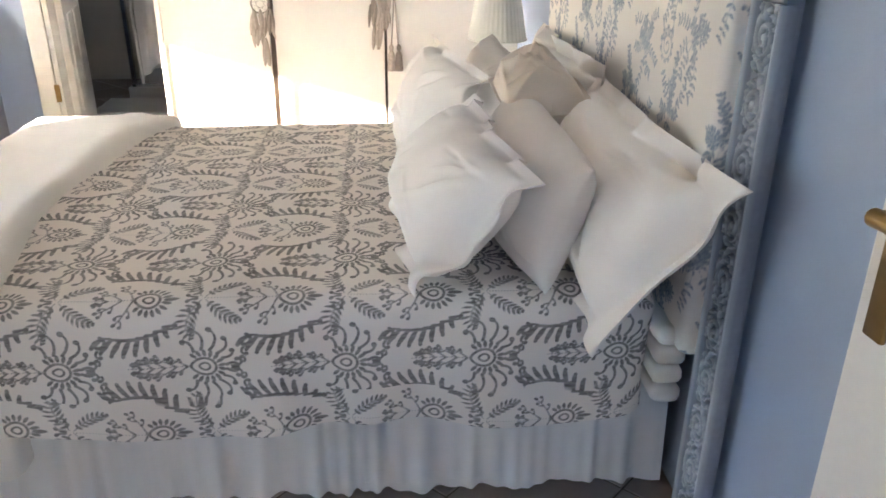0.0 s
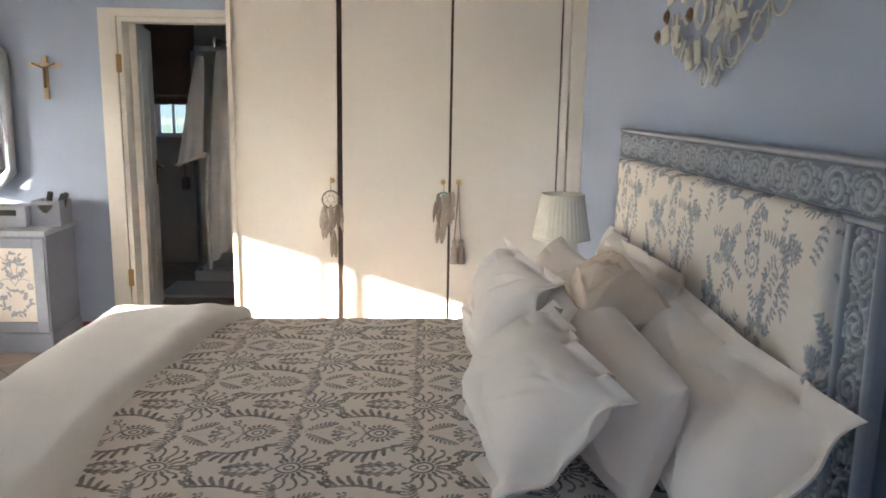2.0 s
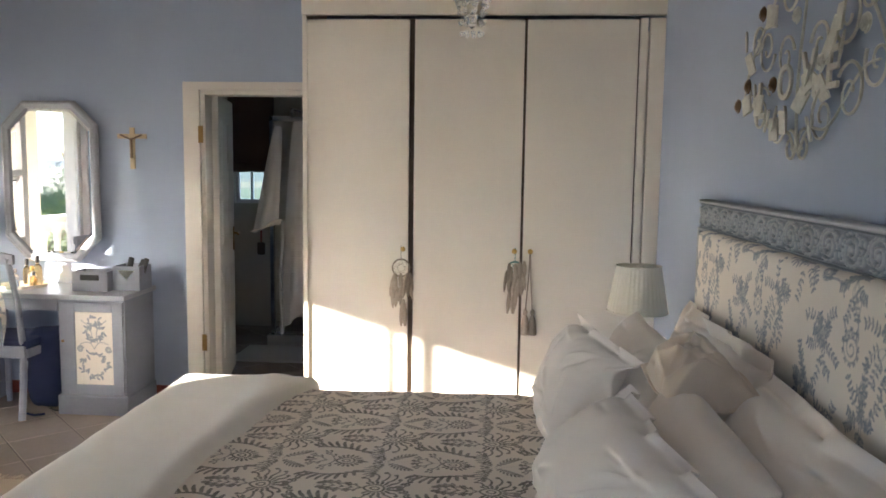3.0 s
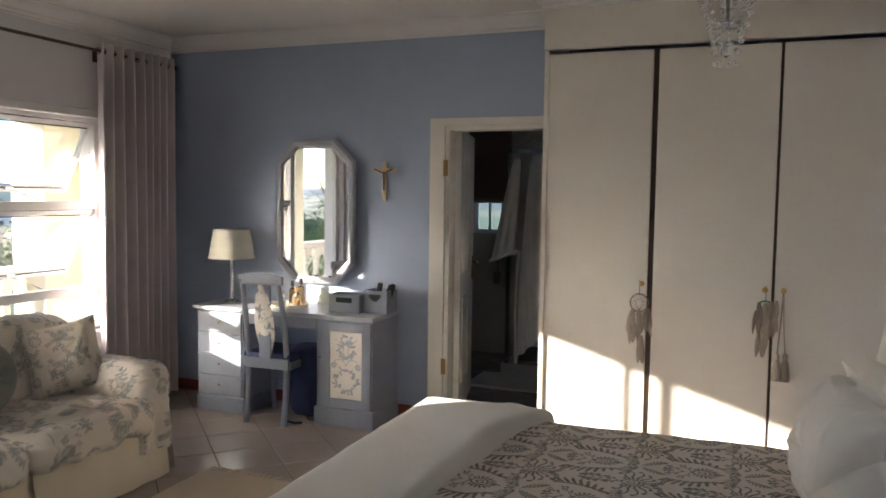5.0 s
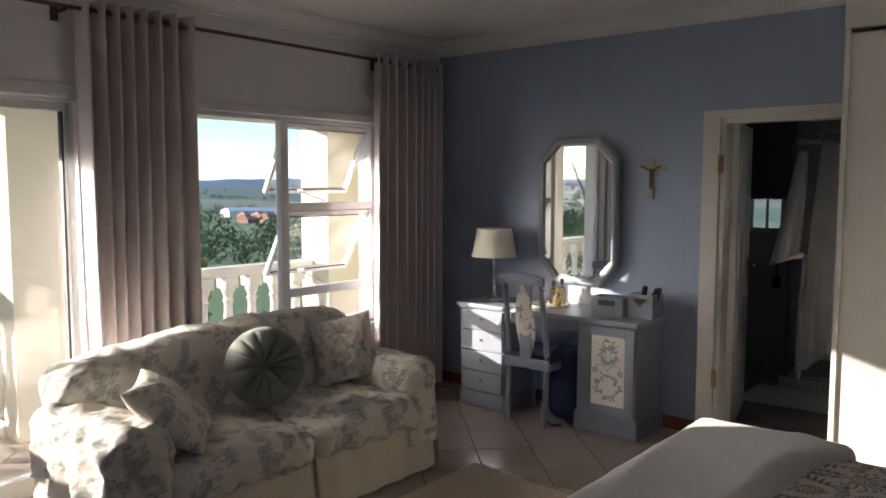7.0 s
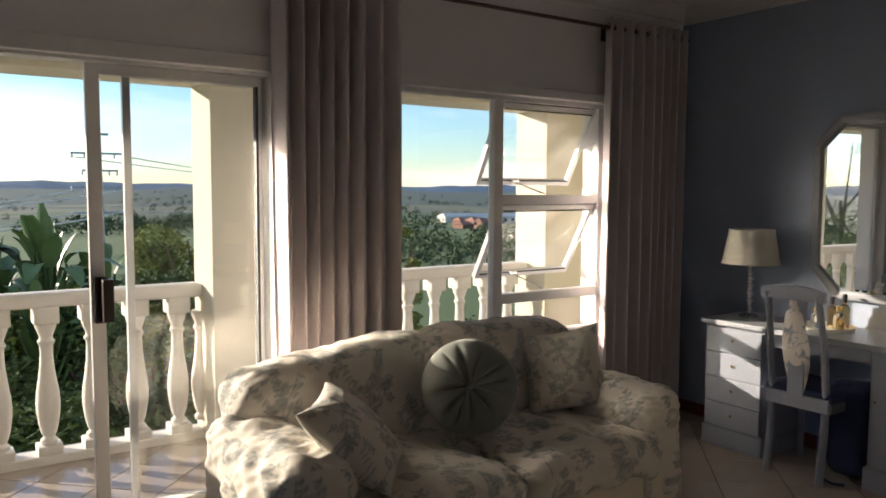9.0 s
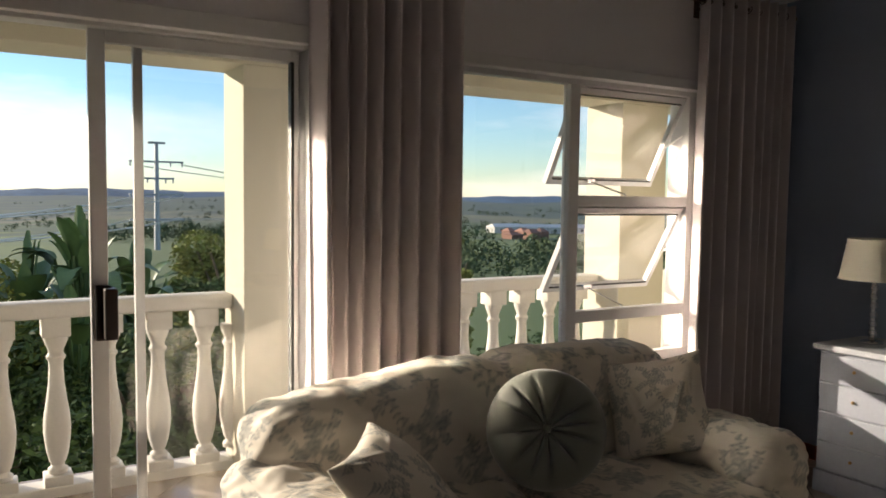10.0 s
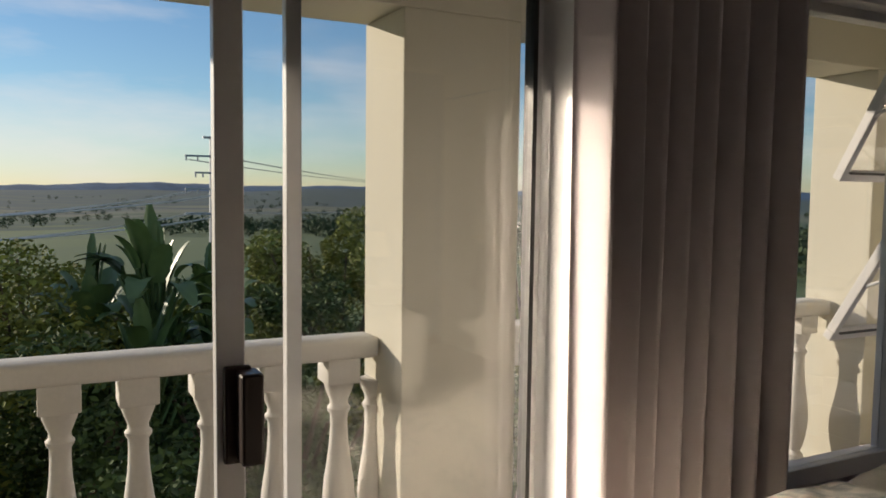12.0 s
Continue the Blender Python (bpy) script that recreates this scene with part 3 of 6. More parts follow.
# ---- soft things ----
def soft_box(lo, hi, r, step, amp=0.0, scale=0.3, seed=1, uv=None, tile=None, tile_size=(1, 1), bottom=True, shape=None):
    """A rounded, slightly uneven upholstered block; uv lays a print over it; shape bends its points."""
    lo, hi = np.array(lo, float), np.array(hi, float)
    pts, faces, base = [], [], 0
    for axis in range(3):
        a, b = [k for k in range(3) if k != axis]
        na, nb = [max(3, int((hi[k] - lo[k]) / step) + 1) for k in (a, b)]
        ga, gb = np.meshgrid(np.linspace(lo[a], hi[a], na), np.linspace(lo[b], hi[b], nb), indexing="ij")
        for side in (lo, hi):
            if axis == 2 and side is lo and not bottom:
                continue
            p = np.zeros((na * nb, 3))
            p[:, a], p[:, b], p[:, axis] = ga.ravel(), gb.ravel(), side[axis]
            i, j = np.meshgrid(np.arange(na - 1), np.arange(nb - 1), indexing="ij")
            f = np.stack([i * nb + j, (i + 1) * nb + j, (i + 1) * nb + j + 1, i * nb + j + 1], -1).reshape(-1, 4)
            if (side is hi) == (axis == 1):
                f = f[:, ::-1]
            pts.append(p)
            faces.append(f + base)
            base += len(p)
    p, f = np.concatenate(pts), np.concatenate(faces)
    keep, inv = np.unique(np.round(p, 5), axis=0, return_inverse=True)
    inv = inv.ravel()
    p, f = keep, inv[f]
    inner = np.clip(p, lo + r, hi - r)
    if not bottom:
        inner[:, 2] = np.where(p[:, 2] < lo[2] + r, np.minimum(p[:, 2], hi[2] - r), inner[:, 2])
    d = p - inner
    ln = np.linalg.norm(d, axis=1, keepdims=True)
    nrm = d / np.maximum(ln, 1e-9)
    q = inner + nrm * np.minimum(r, ln * 10)
    val = None
    if uv is not None:
        val = sample(tile, *tile_size, *uv(q, nrm))
    if amp:
        q = q + nrm * (amp * (wave(q[:, 0] + 0.7 * q[:, 2], q[:, 1] + 0.6 * q[:, 2], seed, scale) + 0.4 * wave(q[:, 0] - q[:, 2], q[:, 1] + q[:, 2], seed + 7, scale / 3)))[:, None]
    if shape is not None:
        q = shape(q)
    me = bpy.data.meshes.new("soft")
    me.from_pydata(q.tolist(), [], f.tolist())
    if val is not None:
        me.attributes.new("print", "FLOAT", "POINT").data.foreach_set("value", val.astype(np.float32))
    return me


def wrap_uv(q, n):
    """Lays a print over a block as if cloth were wrapped round it."""
    ax = np.abs(n)
    top = (ax[:, 2] >= ax[:, 0]) & (ax[:, 2] >= ax[:, 1])
    xs = (ax[:, 0] > ax[:, 1]) & ~top
    u = np.where(xs, q[:, 1], q[:, 0] * np.where(top, 1, 1))
    v = np.where(top, q[:, 1], q[:, 2])
    u = np.where(top, q[:, 1] * 1.0, u)
    v = np.where(top, q[:, 0] + 0.2, v)
    return u * 0.78, v * 0.78


def creases(x, y, w, h, seed, k=14):
    """Sharp folds that run in from the corners and edges of stuffed cloth."""
    rs = np.random.RandomState(seed)
    out = np.zeros_like(x)
    for _ in range(k):
        sx, sy = rs.choice((-1, 1)), rs.choice((-1, 1))
        px, py = sx * w / 2 * rs.uniform(0.55, 1), sy * h / 2 * rs.uniform(0.55, 1)
        a = math.atan2(-py, -px) + rs.uniform(-0.7, 0.7)
        dx, dy = x - px, y - py
        along, off = dx * math.cos(a) + dy * math.sin(a), -dx * math.sin(a) + dy * math.cos(a)
        ln = rs.uniform(0.12, 0.3)
        out += rs.choice((-1, 1)) * np.exp(-(np.abs(off) / 0.011) ** 1.2) * np.clip(1 - np.abs(along - ln / 2) / (ln * 0.6), 0, 1)
    return out


def pillow(w, h, t, m, seed, flange=0.0, tile=None, wrinkle=1.0, n=84, pinch=0.05, sag=0.0, corners=None):
    """A stuffed pillow, w by h and t thick, with a flat border round it if flange is given; its face looks along the pose's z."""
    W, H = w / 2 + flange, h / 2 + flange
    u, v = np.meshgrid(np.linspace(-1, 1, n), np.linspace(-1, 1, n), indexing="ij")
    verts, vals = [], []
    for side in (1, -1):
        x, y = u * W, v * H
        cu, cv = np.clip(x / (w / 2), -1, 1), np.clip(y / (h / 2), -1, 1)
        body = np.maximum((1 - np.abs(cu) ** 2.6) * (1 - np.abs(cv) ** 2.6), 0) ** 0.5
        z = side * (t / 2 * body + 0.003)
        edge = (1 - body)
        z = z + side * wrinkle * 0.006 * body * wave(x, y, seed + side, 0.30) + wrinkle * 0.004 * body * wave(x, y, seed + 9 * side, 0.10) * edge
        z = z + side * wrinkle * 0.011 * creases(x, y, w, h, seed + 5 * side + 60) * (0.04 + body)
        z = z + edge ** 3 * 0.018 * wave(x, y, seed + 31, 0.25) * (1 + 2 * (flange > 0))
        sc = 1 - pinch * (1 - np.minimum(np.abs(v), 1) ** 2) * np.abs(u) ** 3
        sd = 1 - pinch * (1 - np.minimum(np.abs(u), 1) ** 2) * np.abs(v) ** 3
        y2 = y * sd - sag * (1 - v * v) * body
        verts.append(np.stack([x * sc, y2, z], -1))
        if tile is not None:
            vals.append(sample(tile, TW, TH, x * 1.3 + seed * 0.13, y * 1.3 + seed * 0.29))
    a = np.concatenate([q.reshape(-1, 3) for q in verts])
    if corners is None:
        a = a @ np.array(m.to_3x3()).T + np.array(m.translation)
    else:
        B, L, T, R = [np.array(p, float) for p in corners]
        s, q = (a[:, 0] / W + 1) / 2, (a[:, 1] / H + 1) / 2
        up = np.cross(L - B, R - B)
        up /= np.linalg.norm(up)
        a = ((1 - s) * (1 - q))[:, None] * B + (s * (1 - q))[:, None] * L + (s * q)[:, None] * T + ((1 - s) * q)[:, None] * R + a[:, 2:3] * up
    i, j = np.meshgrid(np.arange(n - 1), np.arange(n - 1), indexing="ij")
    f = np.stack([i * n + j, (i + 1) * n + j, (i + 1) * n + j + 1, i * n + j + 1], -1).reshape(-1, 4)
    ring = [k * n for k in range(n)] + [(n - 1) * n + k for k in range(1, n)] + [k * n + n - 1 for k in range(n - 2, -1, -1)] + [k for k in range(n - 2, 0, -1)]
    rim = [[p, p + n * n, q + n * n, q] for p, q in zip(ring, ring[1:] + ring[:1])]
    me = bpy.data.meshes.new("pillow")
    me.from_pydata(a.tolist(), [], f.tolist() + (f[:, ::-1] + n * n).tolist() + rim)
    if tile is not None:
        me.attributes.new("print", "FLOAT", "POINT").data.foreach_set("value", np.concatenate([q.ravel() for q in vals]).astype(np.float32))
    return me


def facing(at, normal, up, roll=0):
    """A pose whose z looks along normal and whose y leans to up."""
    z = Vector(normal).normalized()
    x = Vector(up).cross(z).normalized()
    y = z.cross(x)
    return Matrix.Translation(at) @ Matrix((x, y, z)).transposed().to_4x4() @ pose(0, 0, 0, 0, 0, roll)


# ---- bed ----
BX0, BX1, BY0, BY1, BZ = -1.24, 0.78, 1.62, 3.24, 0.645
bed = thing("bed", (-0.2, 2.43, 0), "double bed with a low padded base and ivory valance", "bed")
part("base", soft_box((BX0 + 0.02, BY0 + 0.05, 0.09), (BX1 + 0.02, BY1 - 0.05, 0.33), 0.03, 0.06), M_BASE, bed, smooth=True)
part("mattress", soft_box((BX0 + 0.02, BY0 + 0.05, 0.335), (BX1 + 0.02, BY1 - 0.05, 0.60), 0.05, 0.06), M_LINEN, bed, smooth=True)
for lx in (-1.1, 0.66):
    for ly in (1.74, 3.1):
        part("leg", lathe(bmesh.new(), [(0.028, 0), (0.034, 0.01), (0.034, 0.075), (0.02, 0.09)], (lx, ly, 0), 14), M_BLACK, bed, "black bed leg", smooth=40)


def valance(y, x0, x1, z0, z1, out):
    n, k = 420, 12
    x = np.linspace(x0, x1, n)
    rs = np.random.RandomState(4)
    ph = x * 52 + 2.4 * np.sin(x * 7) + 1.1 * np.sin(x * 19)
    pl = 0.013 * np.sin(ph + 0.8 * np.sin(ph)) + 0.003 * np.sin(x * 117 + 3 * np.sin(x * 13))
    v = []
    for j in range(k):
        t = j / (k - 1)
        v.append(np.stack([x, y + out * (pl * t ** 0.7 - 0.02 * t), z1 + (z0 + 0.004 * np.sin(x * 23 + np.sin(x * 5)) - z1) * t], -1))
    return sheet("valance", np.stack(v, 1), n, k)


part("valance", valance(BY0 + 0.04, BX0 - 0.02, BX1 + 0.06, 0.045, 0.36, 1.0), M_VALANCE, bed, "gathered ivory cotton valance", smooth=60)
part("valance", valance(BY1 - 0.04, BX0 - 0.02, BX1 + 0.02, 0.045, 0.36, -1.0), M_VALANCE, bed, "gathered ivory cotton valance", smooth=60)


def duvet_uv(q, n):
    """Runs the print down the sides without stretching it round the edge."""
    r, y, z = 0.075, q[:, 1], q[:, 2]
    out = y.copy()
    zc = BZ - r
    for yc, s in ((BY0 - 0.03 + r, -1), (BY1 + 0.02 - r, 1)):
        over = (y - yc) * s > 0
        ang_ = np.arctan2(np.maximum((y - yc) * s, 0), np.maximum(z - zc, 1e-6))
        run = 1.14 * np.where(z > zc, r * ang_, r * math.pi / 2 + zc - z)
        out = np.where(over, yc + s * run, out)
    return q[:, 0] + 0.32 + 0.10, out - 1.63 + 0.10


def duvet_shape(q):
    x, y, z = q[:, 0], q[:, 1], q[:, 2]
    t = np.clip((0.60 - z) / 0.3, 0, 1)
    side = np.where(y < 2.4, -1, 1)
    q = q.copy()
    q[:, 1] += side * t * (0.012 + 0.014 * np.sin(x * 17 + 2 * np.sin(x * 5))) * (np.abs(y - 2.43) > 0.7)
    q[:, 2] += (z < 0.40) * 0.02 * np.sin(x * 7 + 1) * (np.abs(y - 2.43) > 0.7)
    q[:, 2] += 0.018 * np.exp(-((y - 2.43) / 0.6) ** 2) * (z > 0.55)
    return q


duvet = part("duvet", soft_box((BX0 - 0.02, BY0 - 0.03, 0.30), (BX1 - 0.02, BY1 + 0.02, BZ), 0.075, 0.0036, 0.005, 0.5, 3, duvet_uv, DAMASK, (DW, DH), bottom=False, shape=duvet_shape),
             M_DUVET, None, smooth=80)
tagged(duvet, "cream duvet printed with grey damask, spread over the bed", "duvet")


def throw_shape(q):
    q = q.copy()
    x, y, z = q[:, 0], q[:, 1], q[:, 2]
    inner_ = np.clip((x + 1.25) / 0.35, 0, 1)
    q[:, 0] += inner_ * (0.11 * ((y - 2.3) / 0.88) ** 2 + 0.012 * np.sin(y * 8))
    q[:, 0] -= (1 - inner_) * np.clip((0.5 - z) / 0.3, 0, 1) * 0.02 * np.sin(y * 11)
    q[:, 2] += 0.012 * np.exp(-((x + 0.91) / 0.05) ** 2) * (z > 0.6)
    return q


throw = part("throw_blanket", soft_box((-1.335, BY0 - 0.06, 0.20), (-0.865, BY1 + 0.045, BZ + 0.042), 0.055, 0.03, 0.006, 0.5, 9, bottom=False, shape=throw_shape), M_THROW, None, smooth=80)
tagged(throw, "cream fleece blanket folded across the foot of the bed", "blanket")

# ---- headboard ----
HX, HY0, HY1, HZ, HB = 0.845, 1.400, 3.385, 1.455, 0.132
headboard = thing("headboard", (0.85, 2.4, 0), "carved blue-grey frame headboard with paler relief and padded toile panel", "headboard")


def panel_uv(q, n):
    return q[:, 1] + 0.27 - np.maximum(q[:, 0] - 0.80, 0) * np.sign(2.3 - q[:, 1]), q[:, 2] + 0.12 + np.maximum(q[:, 0] - 0.80, 0) * (q[:, 2] > 1.3)


part("panel", soft_box((0.795, HY0 + HB - 0.006, 0.50), (0.872, HY1 - HB, 1.338), 0.03, 0.0052, 0.003, 0.4, 5, panel_uv, TOILE, (TW, TH)), M_TOILE, headboard,
     "cream padded panel with blue toile print", smooth=80)


def carved(name, p0, along, across, length, width):
    """A carved board: mouldings along both edges, vine scrolls in relief between them."""
    nu, nv = int(length / 0.004), int(width / 0.0035)
    u, v = np.meshgrid(np.linspace(0, length, nu), np.linspace(0, width, nv), indexing="ij")
    d = sample(SCROLL, SW, SH, u, np.clip((v - 0.02) / (width - 0.04), 0, 1) * SH)
    relief = 0.010 * np.clip(0.5 - d / 0.0035, 0, 1) ** 0.7
    e = np.minimum(v, width - v)
    mould = 0.016 * np.clip(1 - np.abs(e - 0.009) / 0.009, 0, 1) ** 0.5 + 0.008 * np.clip(1 - np.abs(e - 0.021) / 0.003, 0, 1)
    hgt = np.where(e < 0.024, mould, relief * np.clip((e - 0.023) / 0.004, 0, 1)) - np.where(e < 0.003, 0.02, 0)
    a, c = np.array(along, float), np.array(across, float)
    pts = np.array(p0, float) + u[..., None] * a + v[..., None] * c + hgt[..., None] * np.array((-1.0, 0, 0))
    # colour follows the relief: scrolls and mouldings pale, the ground between them dark
    return sheet(name, pts, nu, nv, prints=np.where(e < 0.024, 0.006 - 0.6 * mould, d))


part("frame_top", carved("frame", (HX, HY0, HZ), (0, 1, 0), (0, 0, -1), HY1 - HY0, HB), M_CARVED, headboard, "carved scroll board", smooth=50)
part("frame_side", carved("frame", (HX, HY0, HZ - HB), (0, 0, -1), (0, 1, 0), HZ - HB - 0.02, HB), M_CARVED, headboard, "carved scroll board", smooth=50)
part("frame_side", carved("frame", (HX, HY1 - HB, HZ - HB), (0, 0, -1), (0, 1, 0), HZ - HB - 0.02, HB), M_CARVED, headboard, "carved scroll board", smooth=50)
for r in ((HX + 0.006, 0.885, HY0 + 0.022, HY1 - 0.022, HZ - HB, HZ - 0.02), (HX + 0.006, 0.885, HY0 + 0.022, HY0 + HB, 0.02, HZ - HB), (HX + 0.006, 0.885, HY1 - HB, HY1 - 0.022, 0.02, HZ - HB),
          (0.875, 0.887, HY0 + HB, HY1 - HB, 0.02, HZ - HB)):
    part("backing_board", bmbox(*r), M_DESK, headboard)

# ---- pillows ----
def bed_pillow(name, w, h, t, corners, seed, mat, label, flange=0.0, **kw):
    """Corners: near foot, far foot, far head, near head."""
    return tagged(part(name, pillow(w, h, t, None, seed, flange, corners=corners, **kw), mat, None, smooth=80), label, "pillow", "pillows on the bed")


bed_pillow("pillow", 0.66, 0.40, 0.20, ((0.545, 1.40, 0.59), (0.55, 2.22, 0.68), (0.73, 2.28, 1.05), (0.79, 1.31, 1.0)), 3, M_SATIN, "large ivory pillow with a flat flanged border", 0.06, wrinkle=1.6)
bed_pillow("pillow", 0.66, 0.42, 0.20, ((0.47, 1.585, 0.655), (0.37, 2.28, 0.68), (0.50, 2.20, 1.02), (0.545, 1.54, 0.97)), 11, M_GREENISH, "pale cream pillow with piped edge", 0.0, wrinkle=0.7)
bed_pillow("pillow", 0.66, 0.42, 0.22, ((0.176, 1.575, 0.655), (0.12, 2.33, 0.67), (0.35, 2.12, 1.02), (0.425, 1.53, 0.96)), 17, M_LINEN, "ivory cotton pillow with hemstitched border", 0.035, wrinkle=1.2)
bed_pillow("pillow", 0.58, 0.42, 0.18, ((0.18, 2.46, 0.67), (0.15, 3.02, 0.69), (0.30, 2.84, 1.06), (0.44, 2.44, 1.0)), 23, M_LINEN, "ivory cotton pillow with hemstitched border", 0.035, wrinkle=1.3)
bed_pillow("pillow", 0.62, 0.42, 0.17, ((0.40, 2.40, 0.67), (0.38, 3.10, 0.68), (0.53, 3.05, 1.04), (0.57, 2.45, 1.03)), 29, M_LINEN, "plain ivory pillow leaning on the headboard", 0.0)
bed_pillow("pillow", 0.70, 0.36, 0.15, ((0.60, 2.32, 0.68), (0.60, 3.16, 0.68), (0.765, 3.20, 1.06), (0.755, 2.15, 1.07)), 37, M_SATIN, "large ivory pillow with a flat flanged border", 0.06, wrinkle=1.4)
bed_pillow("cushion", 0.30, 0.20, 0.19, ((0.43, 2.02, 0.93), (0.44, 2.40, 0.98), (0.62, 2.42, 1.08), (0.68, 2.08, 1.02)), 41, M_CHAMPAGNE, "small champagne satin cushion with ruched trim", 0.012, wrinkle=1.7, pinch=0.12)

# ---- entrance door, standing open ----
entry = thing("entrance_door", (0.78, 0.0, 0), "white panelled entrance door standing open against the wall", "door")
bmx = bmbox(-0.02, 0.02, 0, 0.86, 0.01, 2.03, bev=0.003)
for z0, z1 in ((0.2, 0.9), (1.15, 1.85)):
    box(bmx, -0.026, -0.018, 0.14, 0.72, z0, z1, bev=0.004)
hinge_pose = pose(0.80, -0.015, 0, 0, 0, 4.3)
bmx.transform(hinge_pose)
leaf_ob = part("leaf", bmx, M_DOORPAINT, entry)
hb = bmbox(-0.030, -0.02, 0.795, 0.832, 0.985, 1.19, bev=0.004)
tube(hb, [(-0.028, 0.814, 1.15), (-0.06, 0.814, 1.15)], 0.011, 12)
tube(hb, [(-0.06, 0.822, 1.15), (-0.063, 0.79, 1.152), (-0.06, 0.75, 1.142), (-0.058, 0.70, 1.15)], 0.012, 12, 0.009)
hb.transform(hinge_pose)
part("handle", hb, M_BRONZE, leaf_ob, "brass lever handle on a plate", smooth=40)
structure("entrance_frame", boxes((-0.75, -0.72, -0.4, -0.18, 0, 2.1), (-0.75, 0.85, -0.4, -0.18, 2.07, 2.12), (0.82, 0.85, -0.4, -0.18, 0, 2.1), bev=0.003), M_FRAMEPAINT)
# unseen landing behind the camera, added with a slot open to the south as fill light
structure("wall_hall", boxes((-1.7, -1.6, -2.6, -0.4, -0.2, 2.9), (1.6, 1.7, -2.6, -0.4, -0.2, 2.9), (-1.6, 1.6, -2.6, -2.5, -0.2, 2.25), (-1.6, 1.6, -2.6, -2.5, 2.65, 2.9)), M_WHITE)
structure("ceiling_hall", bmbox(-1.7, 1.7, -2.6, -0.4, 2.7, 2.9), M_CEIL)
structure("floor_hall", bmbox(-1.7, 1.7, -2.6, -0.2, -0.15, -0.001), M_TILE)


# ---- curtains ----
def curtain(y0, y1, seed, folds):
    nu, nv = folds * 22, 26
    t = np.linspace(0, 1, nu)
    v = []
    for j in range(nv):
        z = 2.575 + (0.02 - 2.575) * j / (nv - 1)
        k = j / (nv - 1)
        ph = 2 * np.pi * folds * (t + 0.022 * np.sin(6 * t + seed) + 0.008 * np.sin(13 * t + 2 * seed + k) * (0.4 + k))
        y = y0 + (y1 - y0) * (t + 0.012 * np.sin(9 * t + seed + 2 * k))
        x = -4.135 + (0.058 - 0.012 * k) * np.sin(ph + 0.5 * np.sin(ph)) + 0.012 * k * np.sin(ph * 0.5 + seed)
        v.append(np.stack([x, y, np.full(nu, z)], -1))
    return sheet("curtain", np.stack(v, 1), nu, nv)


CURTAINS = ((4.19, 4.91, 2, 8), (2.075, 2.755, 5, 8), (-0.12, 0.42, 9, 6))
for y0, y1, seed, folds in CURTAINS:
    c = thing("curtain", (-4.135, (y0 + y1) / 2, 2.57), "mauve-grey eyelet curtain gathered beside the window", "curtain", "curtains")
    part("cloth", curtain(y0, y1, seed, folds), M_CURTAIN, c, smooth=80)
    for k in range(folds * 2):
        yy = y0 + (y1 - y0) * (k + 0.5) / (folds * 2)
        ring = bmesh.new()
        tube(ring, [(-4.135 + 0.021 * math.cos(a), yy + 0.004 * math.sin(a), 2.52 + 0.021 * math.sin(a)) for a in [2 * math.pi * q / 12 for q in range(13)]], 0.003, 6)
        part("eyelet", ring, M_ROD, c, "dark metal eyelet", smooth=60)
rod = thing("curtain_rod", (-4.135, 2.6, 2.52), "slim dark metal curtain rod", "curtain rod")
part("rod", tube(bmesh.new(), [(-4.135, -0.15, 2.52), (-4.135, 4.955, 2.52)], 0.011, 12), M_ROD, rod, smooth=50)
for fy, s in ((-0.15, -1), (4.955, 1)):
    part("finial", ball(bmesh.new(), (-4.135, fy + s * 0.012, 2.52), 0.018), M_ROD, rod, smooth=60)
for by in (0.46, 2.0, 4.29):
    part("bracket", boxes((-4.25, -4.12, by - 0.009, by + 0.009, 2.495, 2.508), (-4.25, -4.243, by - 0.02, by + 0.02, 2.46, 2.55), bev=0.002), M_ROD, rod)


# ---- window ----
window = thing("window_1", (-4.33, 3.55, 0.6), "white aluminium window with two awning sashes pushed open", "window")
FX0, FX1 = -4.365, -4.31
MY = 3.518
part("window_frame", boxes((FX0, FX1, 2.72, 4.385, 2.05, 2.095), (FX0, FX1, 2.72, 4.385, 0.60, 0.66), (FX0, FX1, 2.72, 2.77, 0.66, 2.05), (FX0, FX1, 4.333, 4.385, 0.66, 2.05), bev=0.004), M_ALU, window)
part("mullion", bmbox(FX0 - 0.003, FX1 + 0.003, MY - 0.035, MY + 0.03, 0.66, 2.05, bev=0.004), M_ALU, window)
part("transom", bmbox(FX0, FX1, MY + 0.03, 4.333, 1.445, 1.50, bev=0.004), M_ALU, window)
part("transom", bmbox(FX0, FX1, MY + 0.03, 4.333, 0.85, 0.91, bev=0.004), M_ALU, window)
part("window_sill", bmbox(-4.31, -4.22, 2.72, 4.385, 0.575, 0.60, bev=0.005), M_WHITE, window)
part("lintel_trim", bmbox(-4.31, -4.24, 2.69, 4.395, 2.077, 2.132, bev=0.004), M_ALU, window)


def pane(y0, y1, z0, z1, parent, m=None, x=-4.34):
    bm = bmbox(x - 0.003, x + 0.003, y0, y1, z0, z1)
    if m is not None:
        bm.transform(m)
    ob = part("pane", bm, M_GLASS, parent, "clear glass pane")
    ob.visible_shadow = False
    return ob


